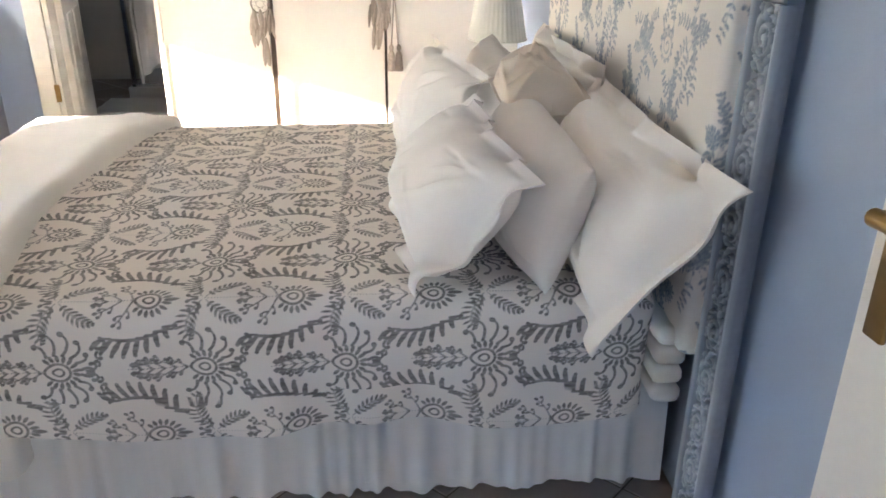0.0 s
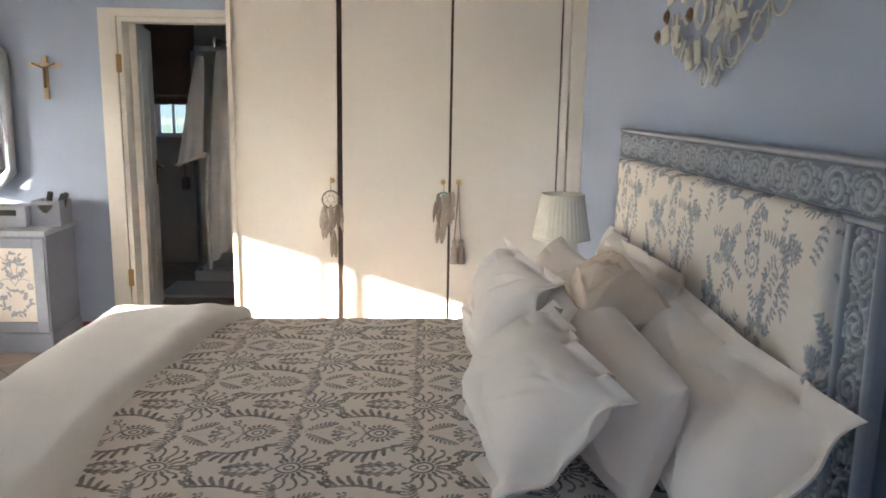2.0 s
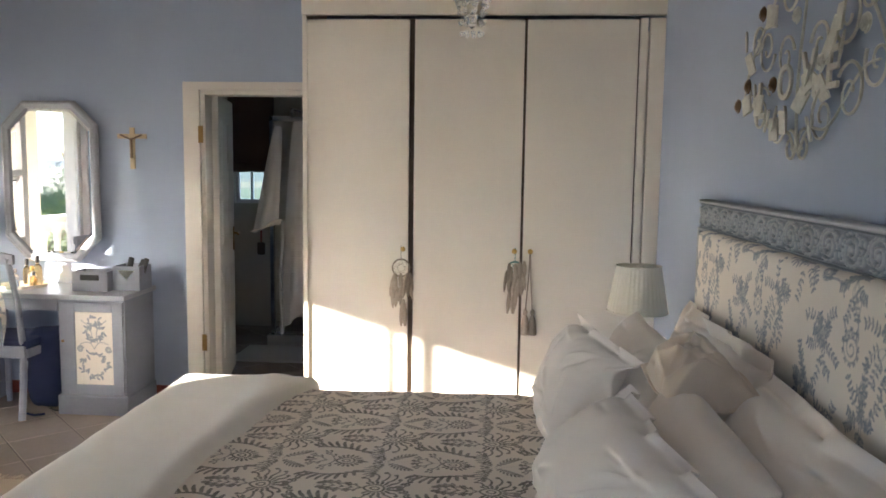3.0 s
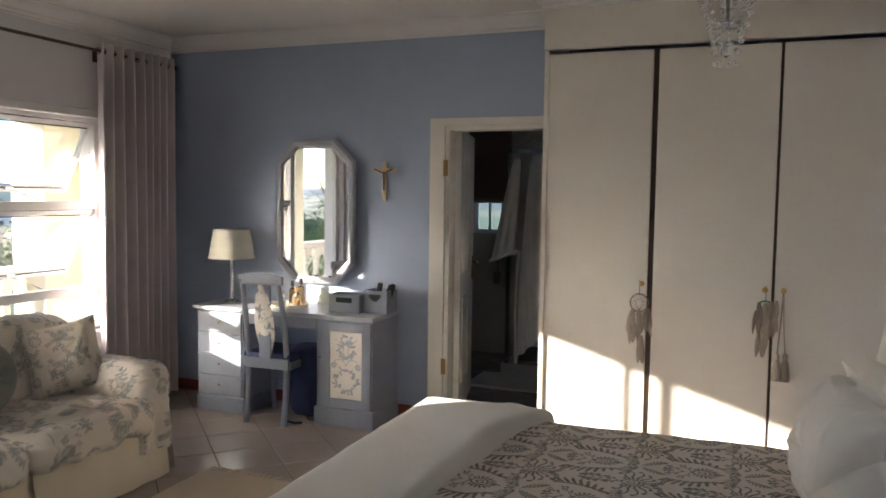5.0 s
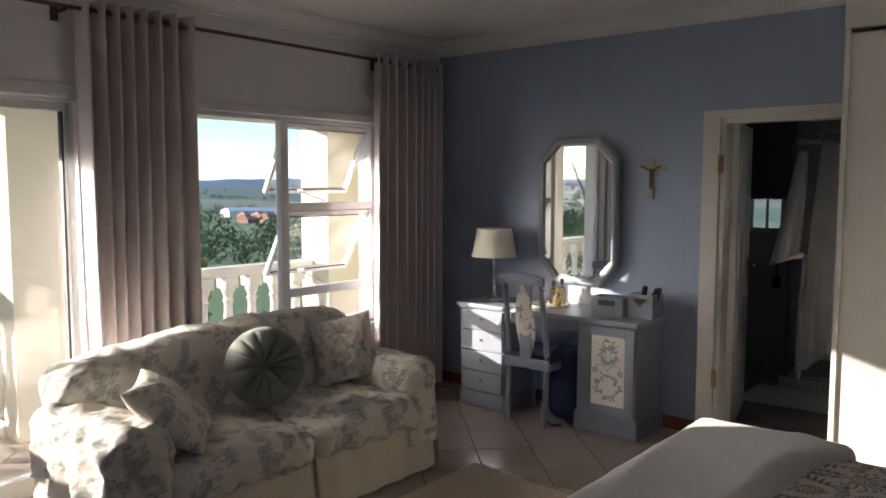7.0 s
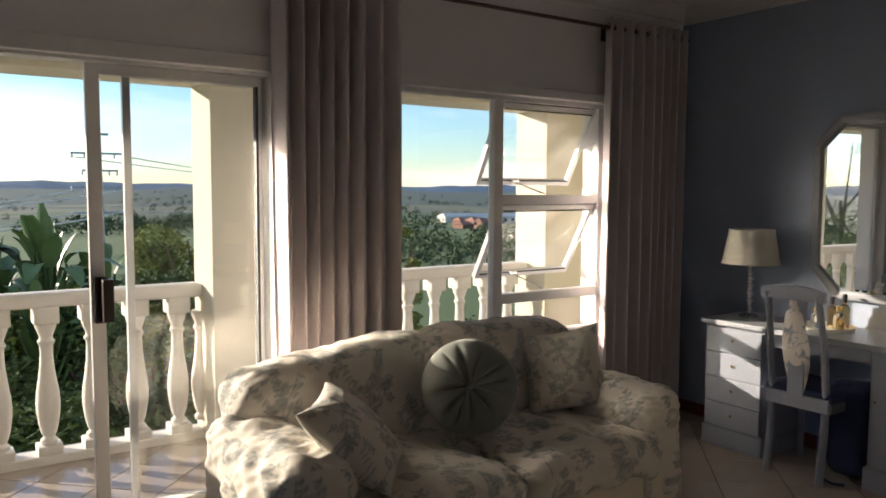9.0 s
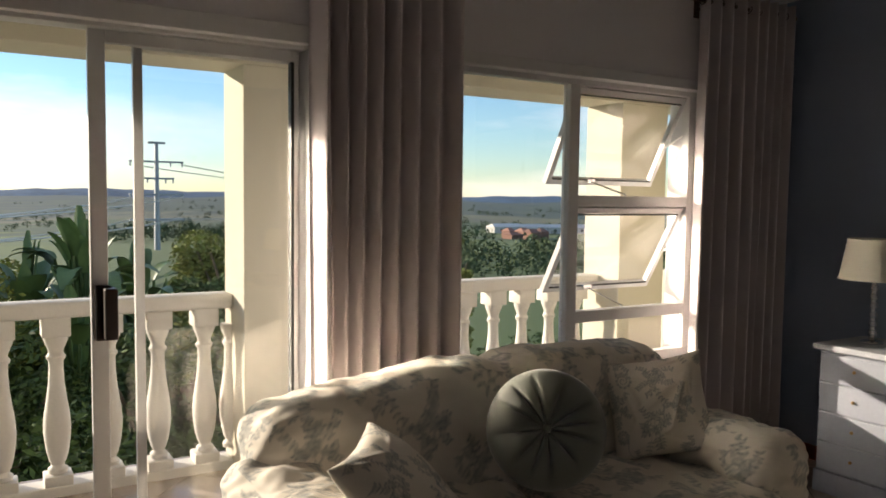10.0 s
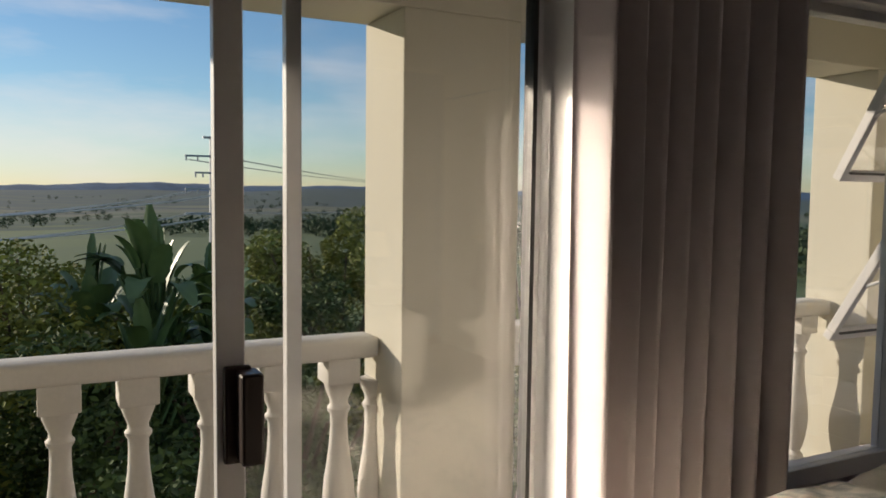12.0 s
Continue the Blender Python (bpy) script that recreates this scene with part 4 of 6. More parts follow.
pane(2.77, MY - 0.035, 0.66, 2.05, window)
pane(MY + 0.03, 4.333, 0.66, 0.85, window)
for z0, z1, ang in ((1.502, 2.05, 27.5), (0.912, 1.445, 29.5)):
    turn = Matrix.Translation((-4.34, 0, z1)) @ pose(0, 0, 0, 0, ang, 0) @ Matrix.Translation((4.34, 0, -z1))
    a, b = MY + 0.032, 4.331
    s = boxes((-4.36, -4.325, a, b, z1 - 0.035, z1 - 0.002), (-4.36, -4.325, a, b, z0 + 0.002, z0 + 0.037), (-4.36, -4.325, a, a + 0.03, z0 + 0.037, z1 - 0.035),
              (-4.36, -4.325, b - 0.03, b, z0 + 0.037, z1 - 0.035), bev=0.003)
    s.transform(turn)
    sash = part("sash", s, M_ALU, window, "open awning sash")
    pane(a + 0.028, b - 0.028, z0 + 0.035, z1 - 0.033, sash, turn)
    g = boxes((-4.326, -4.318, a + 0.03, b - 0.03, z0 + 0.034, z0 + 0.040), (-4.326, -4.318, a + 0.03, b - 0.03, z1 - 0.042, z1 - 0.036))
    g.transform(turn)
    part("seal", g, M_RUBBER, sash, "black rubber seal")
    hmid = turn @ Vector((-4.32, (a + b) / 2 - 0.1, z0 + 0.03))
    hd = boxes((hmid.x, hmid.x + 0.02, hmid.y - 0.03, hmid.y + 0.03, hmid.z - 0.008, hmid.z + 0.012), bev=0.003)
    tube(hd, [hmid, (-4.33, hmid.y + 0.05, z0 + 0.005)], 0.005, 8)
    part("stay_handle", hd, M_CHROME, sash, "metal stay handle")
    for yy in (a + 0.012, b - 0.012):
        top = turn @ Vector((-4.333, yy, z0 + (z1 - z0) * 0.45))
        part("stay_arm", tube(bmesh.new(), [top, (-4.34, yy, z0 + (z1 - z0) * 0.62)], 0.006, 6), M_ALU, window)

# ---- sliding door ----
slide = thing("sliding_door_1", (-4.34, 1.26, 0), "white aluminium sliding glass door standing open to the balcony", "door")
part("outer_frame", boxes((-4.39, -4.29, 0.46, 2.19, 2.06, 2.115), (-4.39, -4.197, 2.09, 2.135, 0.0, 2.06), (-4.39, -4.29, 0.46, 0.51, 0.0, 2.06), bev=0.004), M_ALU, slide)
part("track", boxes((-4.39, -4.29, 0.51, 2.092, -0.004, 0.012), (-4.36, -4.352, 0.51, 2.092, 0.012, 0.024), (-4.325, -4.317, 0.51, 2.092, 0.012, 0.024)), M_ALU, slide)
part("head_trim", bmbox(-4.29, -4.243, 0.44, 2.185, 2.076, 2.148, bev=0.004), M_ALU, slide)


def glazed_leaf(xa, xb, y0, y1, w0, w1):
    lf = part("leaf", boxes((xa, xb, y0, y0 + w0, 0.026, 2.055), (xa, xb, y1 - w1, y1, 0.026, 2.055), (xa, xb, y0 + w0, y1 - w1, 0.026, 0.10), (xa, xb, y0 + w0, y1 - w1, 2.01, 2.055), bev=0.003),
              M_ALU, slide, "white framed glass leaf")
    pane(y0 + w0, y1 - w1, 0.10, 2.01, lf, None, (xa + xb) / 2)
    part("seal", boxes((xa - 0.002, xb + 0.002, y1 - w1 - 0.006, y1 - w1 + 0.006, 0.10, 2.01)), M_RUBBER, lf, "black rubber seal")
    return lf


inner = glazed_leaf(-4.338, -4.305, 1.294, 2.066, 0.058, 0.022)
outer = glazed_leaf(-4.378, -4.348, 1.45, 2.088, 0.034, 0.022)
part("handle", boxes((-4.305, -4.238, 1.33, 1.375, 0.958, 1.142), (-4.305, -4.288, 1.306, 1.362, 0.95, 1.15), bev=0.006), M_HANDLE, inner, "dark brown pull handle")

# ---- balcony ----
structure("wall_outside", boxes((-4.52, -4.503, -3.5, 0.43, -0.2, 2.9), (-4.52, -4.503, 4.45, 5.6, -0.2, 2.9)), M_STUCCO)
structure("balcony_slab", bmbox(-5.75, -4.5, -3.5, 5.6, -0.3, -0.008), M_GROUT, "balcony slab")
structure("balcony_ceiling", bmbox(-5.75, -4.5, -3.5, 5.9, 2.36, 2.6), M_STUCCO, "cream plaster balcony ceiling")
structure("balcony_beam", bmbox(-5.59, -5.23, -3.5, 5.6, 2.142, 2.36, bev=0.006), M_STUCCO, "cream plaster beam over the balcony")
PIL = ((2.12, 2.60), (4.72, 5.15), (-1.9, -1.45))
for i, (a, b) in enumerate(PIL):
    structure("pillar_%d" % (i + 1), bmbox(-5.59, -5.23, a, b, -0.1, 2.142, bev=0.006), M_STUCCO, "square cream plaster balcony pillar")
structure("wall_balcony_end", boxes((-5.59, -4.5, 5.45, 5.7, -0.2, 0.95), (-5.23, -4.5, 5.45, 5.7, 0.95, 2.4)), M_STUCCO, "cream plaster end wall of the balcony")

RX = -5.5
balustrade = thing("balustrade", (RX, 1.0, 0), "white cast balustrade with turned balusters along the balcony", "balustrade")
for a, b in ((-1.45, 2.12), (2.60, 4.72)):
    part("handrail", bmbox(RX - 0.075, RX + 0.075, a, b, 0.875, 0.955, bev=0.018), M_BALUSTER, balustrade, smooth=50)
    part("base_rail", bmbox(RX - 0.07, RX + 0.07, a, b, -0.008, 0.05, bev=0.008), M_BALUSTER, balustrade)
PROFILE = [(0.03, 0.10), (0.045, 0.105), (0.046, 0.125), (0.034, 0.135), (0.03, 0.145), (0.04, 0.165), (0.052, 0.215), (0.061, 0.285), (0.063, 0.335), (0.058, 0.40), (0.047, 0.47), (0.037, 0.55),
           (0.033, 0.62), (0.034, 0.66), (0.043, 0.672), (0.045, 0.684), (0.036, 0.694), (0.034, 0.71), (0.044, 0.735), (0.055, 0.765), (0.056, 0.782)]


def baluster():
    bm = lathe(bmesh.new(), PROFILE, (0, 0, 0), 18)
    me = bpy.data.meshes.new("baluster")
    box(bm, -0.064, 0.064, -0.064, 0.064, 0.045, 0.10, bev=0.006)
    box(bm, -0.064, 0.064, -0.064, 0.064, 0.782, 0.878, bev=0.006)
    bmesh.ops.recalc_face_normals(bm, faces=bm.faces)
    bm.to_mesh(me)
    bm.free()
    me.shade_smooth()
    me.set_sharp_from_angle(angle=radians(40))
    me.materials.append(M_BALUSTER)
    return me


bal_mesh = baluster()
for y in [1.982 - 0.238 * k for k in range(15)] + [2.70 + 0.2335 * k for k in range(9)]:
    ob = new("baluster", bal_mesh)
    ob.parent = balustrade
    ob.matrix_parent_inverse = balustrade.matrix_basis.inverted()
    ob.location = (RX, y, 0)
half = bmesh.new()
lathe(half, PROFILE, (RX, 2.125, 0), 18)
part("half_baluster", half, M_BALUSTER, balustrade, smooth=40)


# ---- bedside table and lamp ----
table = thing("bedside_table", (0.66, 3.72, 0), "small painted bedside table beside the bed", "table")
part("top", bmbox(0.44, 0.89, 3.48, 3.95, 0.62, 0.645, bev=0.005), M_DESKTOP, table)
part("body", bmbox(0.47, 0.88, 3.50, 3.93, 0.06, 0.62), M_DESK, table)
part("drawer", bmbox(0.455, 0.47, 3.52, 3.91, 0.42, 0.60, bev=0.004), M_DESK, table)


def lamp(at, r0, r1, h, base_h, label, pleats):
    x, y, z = at
    lm = thing("table_lamp", at, label, "lamp", "table lamps")
    part("foot", lathe(bmesh.new(), [(0.055, 0), (0.058, 0.006), (0.05, 0.014), (0.02, 0.02), (0.012, 0.03)], (x, y, z), 24), M_CHROME, lm, smooth=40)
    st = lathe(bmesh.new(), [(0.011, 0.03), (0.012, base_h - 0.02), (0.006, base_h + h * 0.55)], (x, y, z), 12)
    part("stem", st, M_CHROME, lm, smooth=40)
    n = max(2, int((base_h - 0.04) / 0.045))
    for k in range(n):
        b = ball(bmesh.new(), (x, y, z + 0.055 + (base_h - 0.05) * k / n), 0.024, 1)
        part("crystal_ball", b, M_CRYSTAL, lm, "cut glass ball")
    sh = lathe(bmesh.new(), [(r0, base_h), (r0 * 0.985, base_h + 0.008), (r1 * 1.01, base_h + h - 0.006), (r1, base_h + h)], (x, y, z), 144 if pleats else 48, 0.012 if pleats else 0, pleats)
    part("shade", sh, M_SHADE, lm, "pleated ivory fabric shade" if pleats else "plain ivory fabric shade", smooth=50)
    for zz, rr in ((base_h + 0.003, r0), (base_h + h - 0.003, r1)):
        ring = bmesh.new()
        tube(ring, [(x + rr * 1.005 * math.cos(a), y + rr * 1.005 * math.sin(a), z + zz) for a in [2 * math.pi * q / 40 for q in range(41)]], 0.004, 6)
        part("trim", ring, M_SHADE, lm, smooth=60)
    return lm


lamp((0.655, 3.70, 0.645), 0.138, 0.10, 0.215, 0.272, "crystal table lamp with a pleated ivory shade", 36)

# ---- dressing table ----
desk = thing("dressing_table", (-2.96, 4.84, 0), "grey-blue painted pedestal dressing table with toile door panel", "dressing table")
DF = 4.625
part("top", boxes((-3.695, -2.25, DF - 0.025, 5.05, 0.735, 0.765), bev=0.006), M_DESKTOP, desk, "silvery grey top")
part("left_pedestal", bmbox(-3.67, -3.285, DF + 0.012, 5.045, 0.0, 0.735), M_DESK, desk)
part("right_pedestal", bmbox(-2.70, -2.275, DF + 0.030, 5.045, 0.10, 0.735), M_DESK, desk)
part("right_plinth", bmbox(-2.715, -2.262, DF + 0.012, 5.045, 0.0, 0.125, bev=0.008), M_DESK, desk)
part("left_plinth", bmbox(-3.68, -3.275, DF - 0.005, 5.04, 0.0, 0.115, bev=0.008), M_DESK, desk)
part("apron", bmbox(-3.285, -2.70, DF + 0.02, DF + 0.04, 0.655, 0.735), M_DESK, desk)
for k in range(4):
    z = 0.125 + 0.150 * k
    dr = part("drawer", bmbox(-3.662, -3.292, DF - 0.006, DF + 0.012, z, z + 0.143, bev=0.005), M_DESK, desk)
    part("knob", ball(bmesh.new(), (-3.477, DF - 0.014, z + 0.075), 0.009), M_BRONZE, dr, smooth=60)
dd = part("door", boxes((-2.685, -2.592, DF + 0.014, DF + 0.032, 0.135, 0.715), (-2.352, -2.285, DF + 0.014, DF + 0.032, 0.135, 0.715), (-2.592, -2.352, DF + 0.014, DF + 0.032, 0.135, 0.195),
                        (-2.592, -2.352, DF + 0.014, DF + 0.032, 0.653, 0.715), bev=0.003), M_DESK, desk)
part("knob", ball(bmesh.new(), (-2.665, DF + 0.006, 0.47), 0.009), M_BRONZE, dd, smooth=60)


def wreath():
    """A bouquet over a wreath, for the cloth panel."""
    m = []
    rs = np.random.RandomState(8)
    for cx, cy, r, n in ((0.0, -0.10, 0.075, 34), (0.0, 0.10, 0.05, 26), (0.0, 0.17, 0.03, 10)):
        for k in range(n):
            a = 2 * math.pi * k / n
            x, y = cx + r * math.cos(a) * rs.uniform(0.8, 1.2), cy + r * math.sin(a) * rs.uniform(0.8, 1.15)
            m.append(leafmark(x, y, rs.uniform(0, 360), 0.028, 0.006, 0.2))
            if k % 3 == 0:
                m.append(spiral(x, y, 0.002, 0.010, 0, 500, 0.002, 0.003, 30))
    for s in (-1, 1):
        m += [stroke(0.02 * s, 0.04, 0.08 * s, 0.18, 0.0035, 0.2 * s), spiral(0.09 * s, 0.0, 0.004, 0.022, 0, 700 * s, 0.003, 0.004, 50), stroke(0.0, 0.0, 0.09 * s, 0.03, 0.003, 0.3 * s)]
    return m


WREATH = raster(moved(wreath(), 0.15, 0.25), 0.30, 0.50, 120, 200)
gu, gv = np.meshgrid(np.linspace(-2.591, -2.353, 60), np.linspace(0.196, 0.652, 100), indexing="ij")
part("cloth_panel", sheet("panel", np.stack([gu, np.full_like(gu, DF + 0.021), gv], -1), 60, 100, prints=sample(WREATH, 0.30, 0.50, gu + 2.472 + 0.15, gv - 0.42 + 0.25)), M_TOILE, dd,
     "cream cloth panel with blue-grey wreath print")

# ---- chair at the dressing table ----
chair = thing("chair", (-3.02, 4.68, 0), "grey-painted wooden chair with a toile-covered back splat", "chair")
for x in (-3.165, -2.865):
    part("back_leg", tube(bmesh.new(), [(x, 4.50, 0), (x, 4.535, 0.25), (x, 4.54, 0.46), (x - 0.0, 4.50, 0.75), (x + (0.012 if x < -3 else -0.012), 4.445, 1.0)], 0.022, 8, 0.018), M_DESK, chair, smooth=30)
for x in (-3.185, -2.845):
    part("front_leg", tube(bmesh.new(), [(x, 4.87, 0), (x, 4.87, 0.43)], 0.017, 8, 0.022), M_DESK, chair, smooth=30)
part("seat", soft_box((-3.205, 4.52, 0.43), (-2.825, 4.90, 0.49), 0.02, 0.03), M_NAVY, chair, "dark upholstered seat", smooth=True)
part("seat_rail", boxes((-3.19, -2.84, 4.515, 4.535, 0.38, 0.455), (-3.20, -3.18, 4.535, 4.88, 0.38, 0.43), (-2.85, -2.83, 4.535, 4.88, 0.38, 0.43), bev=0.003), M_DESK, chair)
cr = bmesh.new()
for k in range(12):
    a, b = -3.19 + 0.35 * k / 12, -3.19 + 0.35 * (k + 1) / 12
    zz = [0.022 * math.sin(math.pi * (q + 3.19) / 0.35) for q in (a, b)]
    vs = [cr.verts.new(p) for p in ((a, 4.435, 0.965), (b, 4.435, 0.965), (b, 4.435, 1.02 + zz[1]), (a, 4.435, 1.02 + zz[0]), (a, 4.46, 0.965), (b, 4.46, 0.965), (b, 4.46, 1.02 + zz[1]), (a, 4.46, 1.02 + zz[0]))]
    for f in ((0, 1, 2, 3), (4, 7, 6, 5), (3, 2, 6, 7), (0, 4, 5, 1), (0, 3, 7, 4), (1, 5, 6, 2)):
        cr.faces.new([vs[i] for i in f])
bmesh.ops.remove_doubles(cr, verts=cr.verts, dist=1e-5)
part("crest_rail", cr, M_DESK, chair)
sp = []
for j in range(40):
    t = j / 39
    w = 0.05 + 0.028 * math.sin(math.pi * (t * 1.35 - 0.1)) - 0.012 * (t > 0.85)
    y = 4.53 - 0.08 * max(0, t - 0.2) - 0.012
    for s in np.linspace(-1, 1, 12):
        sp.append((-3.015 + w * s, y - 0.012 * (1 - s * s), 0.47 + 0.50 * t))
spv = np.array(sp)
part("splat_cover", sheet("splat", spv, 40, 12, prints=sample(TOILE, TW, TH, spv[:, 0] * 1.6, spv[:, 2] * 1.6 + 0.1)), M_TOILE, chair, "toile cloth cover over the back splat", smooth=60)
part("splat", bmbox(-3.06, -2.97, 4.50, 4.515, 0.45, 0.97, bev=0.003), M_DESK, chair)
bag = thing("bag", (-2.80, 4.78, 0), "navy cloth bag on the floor under the dressing table", "bag")
part("body", soft_box((-2.95, 4.66, 0.02), (-2.72, 4.95, 0.52), 0.07, 0.03, 0.012, 0.25, 6), M_NAVY, bag, smooth=True)
part("strap", tube(bmesh.new(), [(-2.90, 4.66, 0.42), (-2.93, 4.60, 0.2), (-2.90, 4.56, 0.03), (-2.83, 4.57, 0.012), (-2.78, 4.60, 0.012)], 0.008, 6), M_NAVY, bag, smooth=60)

# ---- mirror over the dressing table ----
mirror = thing("mirror", (-2.935, 5.03, 0.91), "octagonal silver-grey wall mirror standing on the dressing table", "mirror")


def octagon(x0, x1, z0, z1, c):
    return [(x0 + c, z0), (x1 - c, z0), (x1, z0 + c), (x1, z1 - c), (x1 - c, z1), (x0 + c, z1), (x0, z1 - c), (x0, z0 + c)]


fr, rings = bmesh.new(), []
for d, y in ((0.0, 5.058), (0.0, 5.035), (0.008, 5.022), (0.02, 5.018), (0.034, 5.026), (0.047, 5.030), (0.05, 5.045)):
    rings.append([fr.verts.new((x, y, z)) for x, z in octagon(-3.27 + d, -2.60 - d, 0.915 + d, 1.965 - d, 0.155 - d * 0.42)])
for a, b in zip(rings, rings[1:]):
    for i in range(8):
        fr.faces.new((a[i], a[(i + 1) % 8], b[(i + 1) % 8], b[i]))
MT = Matrix.Translation((-3.27, 5.058, 0)) @ pose(0, 0, 0, 0, 0, -2.9) @ Matrix.Translation((3.27, -5.058, 0))
fr.transform(MT)
part("frame", fr, M_DESKTOP, mirror, "silver-grey bevelled wood")
gl = bmesh.new()
v0 = [gl.verts.new((x, 5.044, z)) for x, z in octagon(-3.27 + 0.048, -2.60 - 0.048, 0.915 + 0.048, 1.965 - 0.048, 0.155 - 0.048 * 0.42)]
v1 = [gl.verts.new((x, 5.040, z)) for x, z in octagon(-3.27 + 0.066, -2.60 - 0.066, 0.915 + 0.066, 1.965 - 0.066, 0.155 - 0.066 * 0.42)]
gl.faces.new(v1)
for i in range(8):
    gl.faces.new((v0[i], v0[(i + 1) % 8], v1[(i + 1) % 8], v1[i]))
gl.transform(MT)
part("glass", gl, M_MIRROR, mirror, "bevelled mirror glass")

lamp((-3.54, 4.86, 0.765), 0.168, 0.13, 0.208, 0.326, "crystal table lamp with a plain ivory shade", 0)

# ---- things on the dressing table ----
tray = thing("tray", (-3.05, 4.88, 0.765), "pale oval tray crowded with perfume bottles", "tray")
tr = bmesh.new()
lathe(tr, [(0.001, 0.004), (0.13, 0.004), (0.14, 0.02), (0.146, 0.02), (0.136, 0.0), (0.001, 0.0)], (-3.05, 4.86, 0.765), 40)
part("dish", tr, M_SHADE, tray, smooth=40)
rsb = random.Random(3)


def bottle(x, y, z, r, h, mat, capmat):
    bt = thing("perfume_bottle", (x, y, z), "small glass perfume bottle with a stopper", "bottle", "bottles on the tray")
    part("body", lathe(bmesh.new(), [(r * 0.9, 0), (r, 0.004), (r, h * 0.55), (r * 0.75, h * 0.66), (r * 0.35, h * 0.7), (r * 0.35, h * 0.76)], (x, y, z), 16), mat, bt, smooth=40)
    part("cap", lathe(bmesh.new(), [(r * 0.45, h * 0.76), (r * 0.48, h * 0.78), (r * 0.48, h * 0.97), (r * 0.3, h)], (x, y, z), 14), capmat, bt, smooth=40)


M_AMBER = glass("amber scent", (0.85, 0.6, 0.3))
for i, (bx, by, bh, cap) in enumerate(((-3.13, 4.88, 0.11, M_BRASS), (-3.06, 4.92, 0.17, M_BLACK), (-3.0, 4.88, 0.13, M_BRASS), (-2.96, 4.83, 0.10, M_BLACK), (-3.08, 4.82, 0.12, M_CHROME), (-3.0, 4.94, 0.19, M_BLACK))):
    bottle(bx, by, 0.770, 0.022 + 0.003 * (i % 3), bh, M_AMBER if i % 2 else M_CRYSTAL, cap)


def desk_box(x0, x1, y0, y1, h, label):
    b = thing("storage_box", ((x0 + x1) / 2, (y0 + y1) / 2, 0.765), label, "box", "boxes on the dressing table")
    z = 0.765
    part("body", boxes((x0, x1, y0, y0 + 0.01, z, z + h), (x0, x1, y1 - 0.01, y1, z, z + h), (x0, x0 + 0.01, y0 + 0.01, y1 - 0.01, z, z + h), (x1 - 0.01, x1, y0 + 0.01, y1 - 0.01, z, z + h),
                       (x0 + 0.01, x1 - 0.01, y0 + 0.01, y1 - 0.01, z, z + 0.01), bev=0.002), M_DESK, b)
    return b, z


b1, z1 = desk_box(-2.655, -2.425, 4.74, 4.90, 0.125, "low grey painted wooden box with a cut-out handle")
# the front is uncut; a black plate stands in for the hole's shade
part("handle_slot", bmbox(-2.60, -2.48, 4.736, 4.741, z1 + 0.07, z1 + 0.105, bev=0.001), M_BLACK, b1, "black plate painted as the dark of a cut-out slot")
b2, z2 = desk_box(-2.42, -2.245, 4.80, 4.97, 0.155, "grey painted wooden letter box with a carved triangle")
tri = bmesh.new()
tri.faces.new([tri.verts.new(p) for p in ((-2.39, 4.796, z2 + 0.13), (-2.275, 4.796, z2 + 0.13), (-2.332, 4.796, z2 + 0.075))])
part("carving", bmesh.ops.solidify(tri, geom=tri.faces[:], thickness=0.004) and tri, M_IRON, b2, "pale carved triangle")
for k, (dx, ang) in enumerate(((0.03, 12), (0.07, 25), (0.11, 18))):
    cb = thing("hairbrush", (-2.40 + dx, 4.88, z2 + 0.02), "black hairbrush standing in the box", "brush", "brushes")
    q = soft_box((-0.018, -0.012, 0.0), (0.018, 0.012, 0.19), 0.011, 0.01)
    q.transform(pose(-2.40 + dx, 4.88, z2 + 0.02, 0, ang, 0))
    part("body", q, M_BLACK, cb, smooth=True)
cord = thing("cable", (-2.9, 4.7, 0), "black cable lying on the floor", "cable")
part("cord", tube(bmesh.new(), [(-2.80 + 0.06 * math.cos(a) + 0.01 * a, 4.74 + 0.05 * math.sin(a), 0.006 + 0.004 * (q % 3)) for q, a in enumerate([0.5 * w for w in range(22)])], 0.004, 6), M_BLACK, cord, smooth=60)

# ---- crucifix ----
cross = thing("crucifix", (-2.39, 5.05, 1.53), "small pale wooden crucifix hanging on the wall", "crucifix")
part("upright", bmbox(-2.405, -2.372, 5.044, 5.059, 1.53, 1.80, bev=0.003), M_BONE, cross)
part("arm", bmbox(-2.485, -2.29, 5.041, 5.056, 1.728, 1.758, bev=0.003), M_BONE, cross)
fg = soft_box((-2.398, 5.026, 1.60), (-2.380, 5.043, 1.735), 0.008, 0.01)
part("figure", fg, M_PEWTER, cross, "small dark metal figure", smooth=True)
part("figure_arms", tube(bmesh.new(), [(-2.46, 5.034, 1.752), (-2.39, 5.032, 1.722), (-2.318, 5.034, 1.752)], 0.006, 6), M_PEWTER, cross, smooth=60)

# ---- sofa ----
sofa = thing("sofa", (-3.5, 2.6, 0), "two-seat sofa under loose grey-blue toile throws with a cream skirt", "sofa")
SX = -2.985


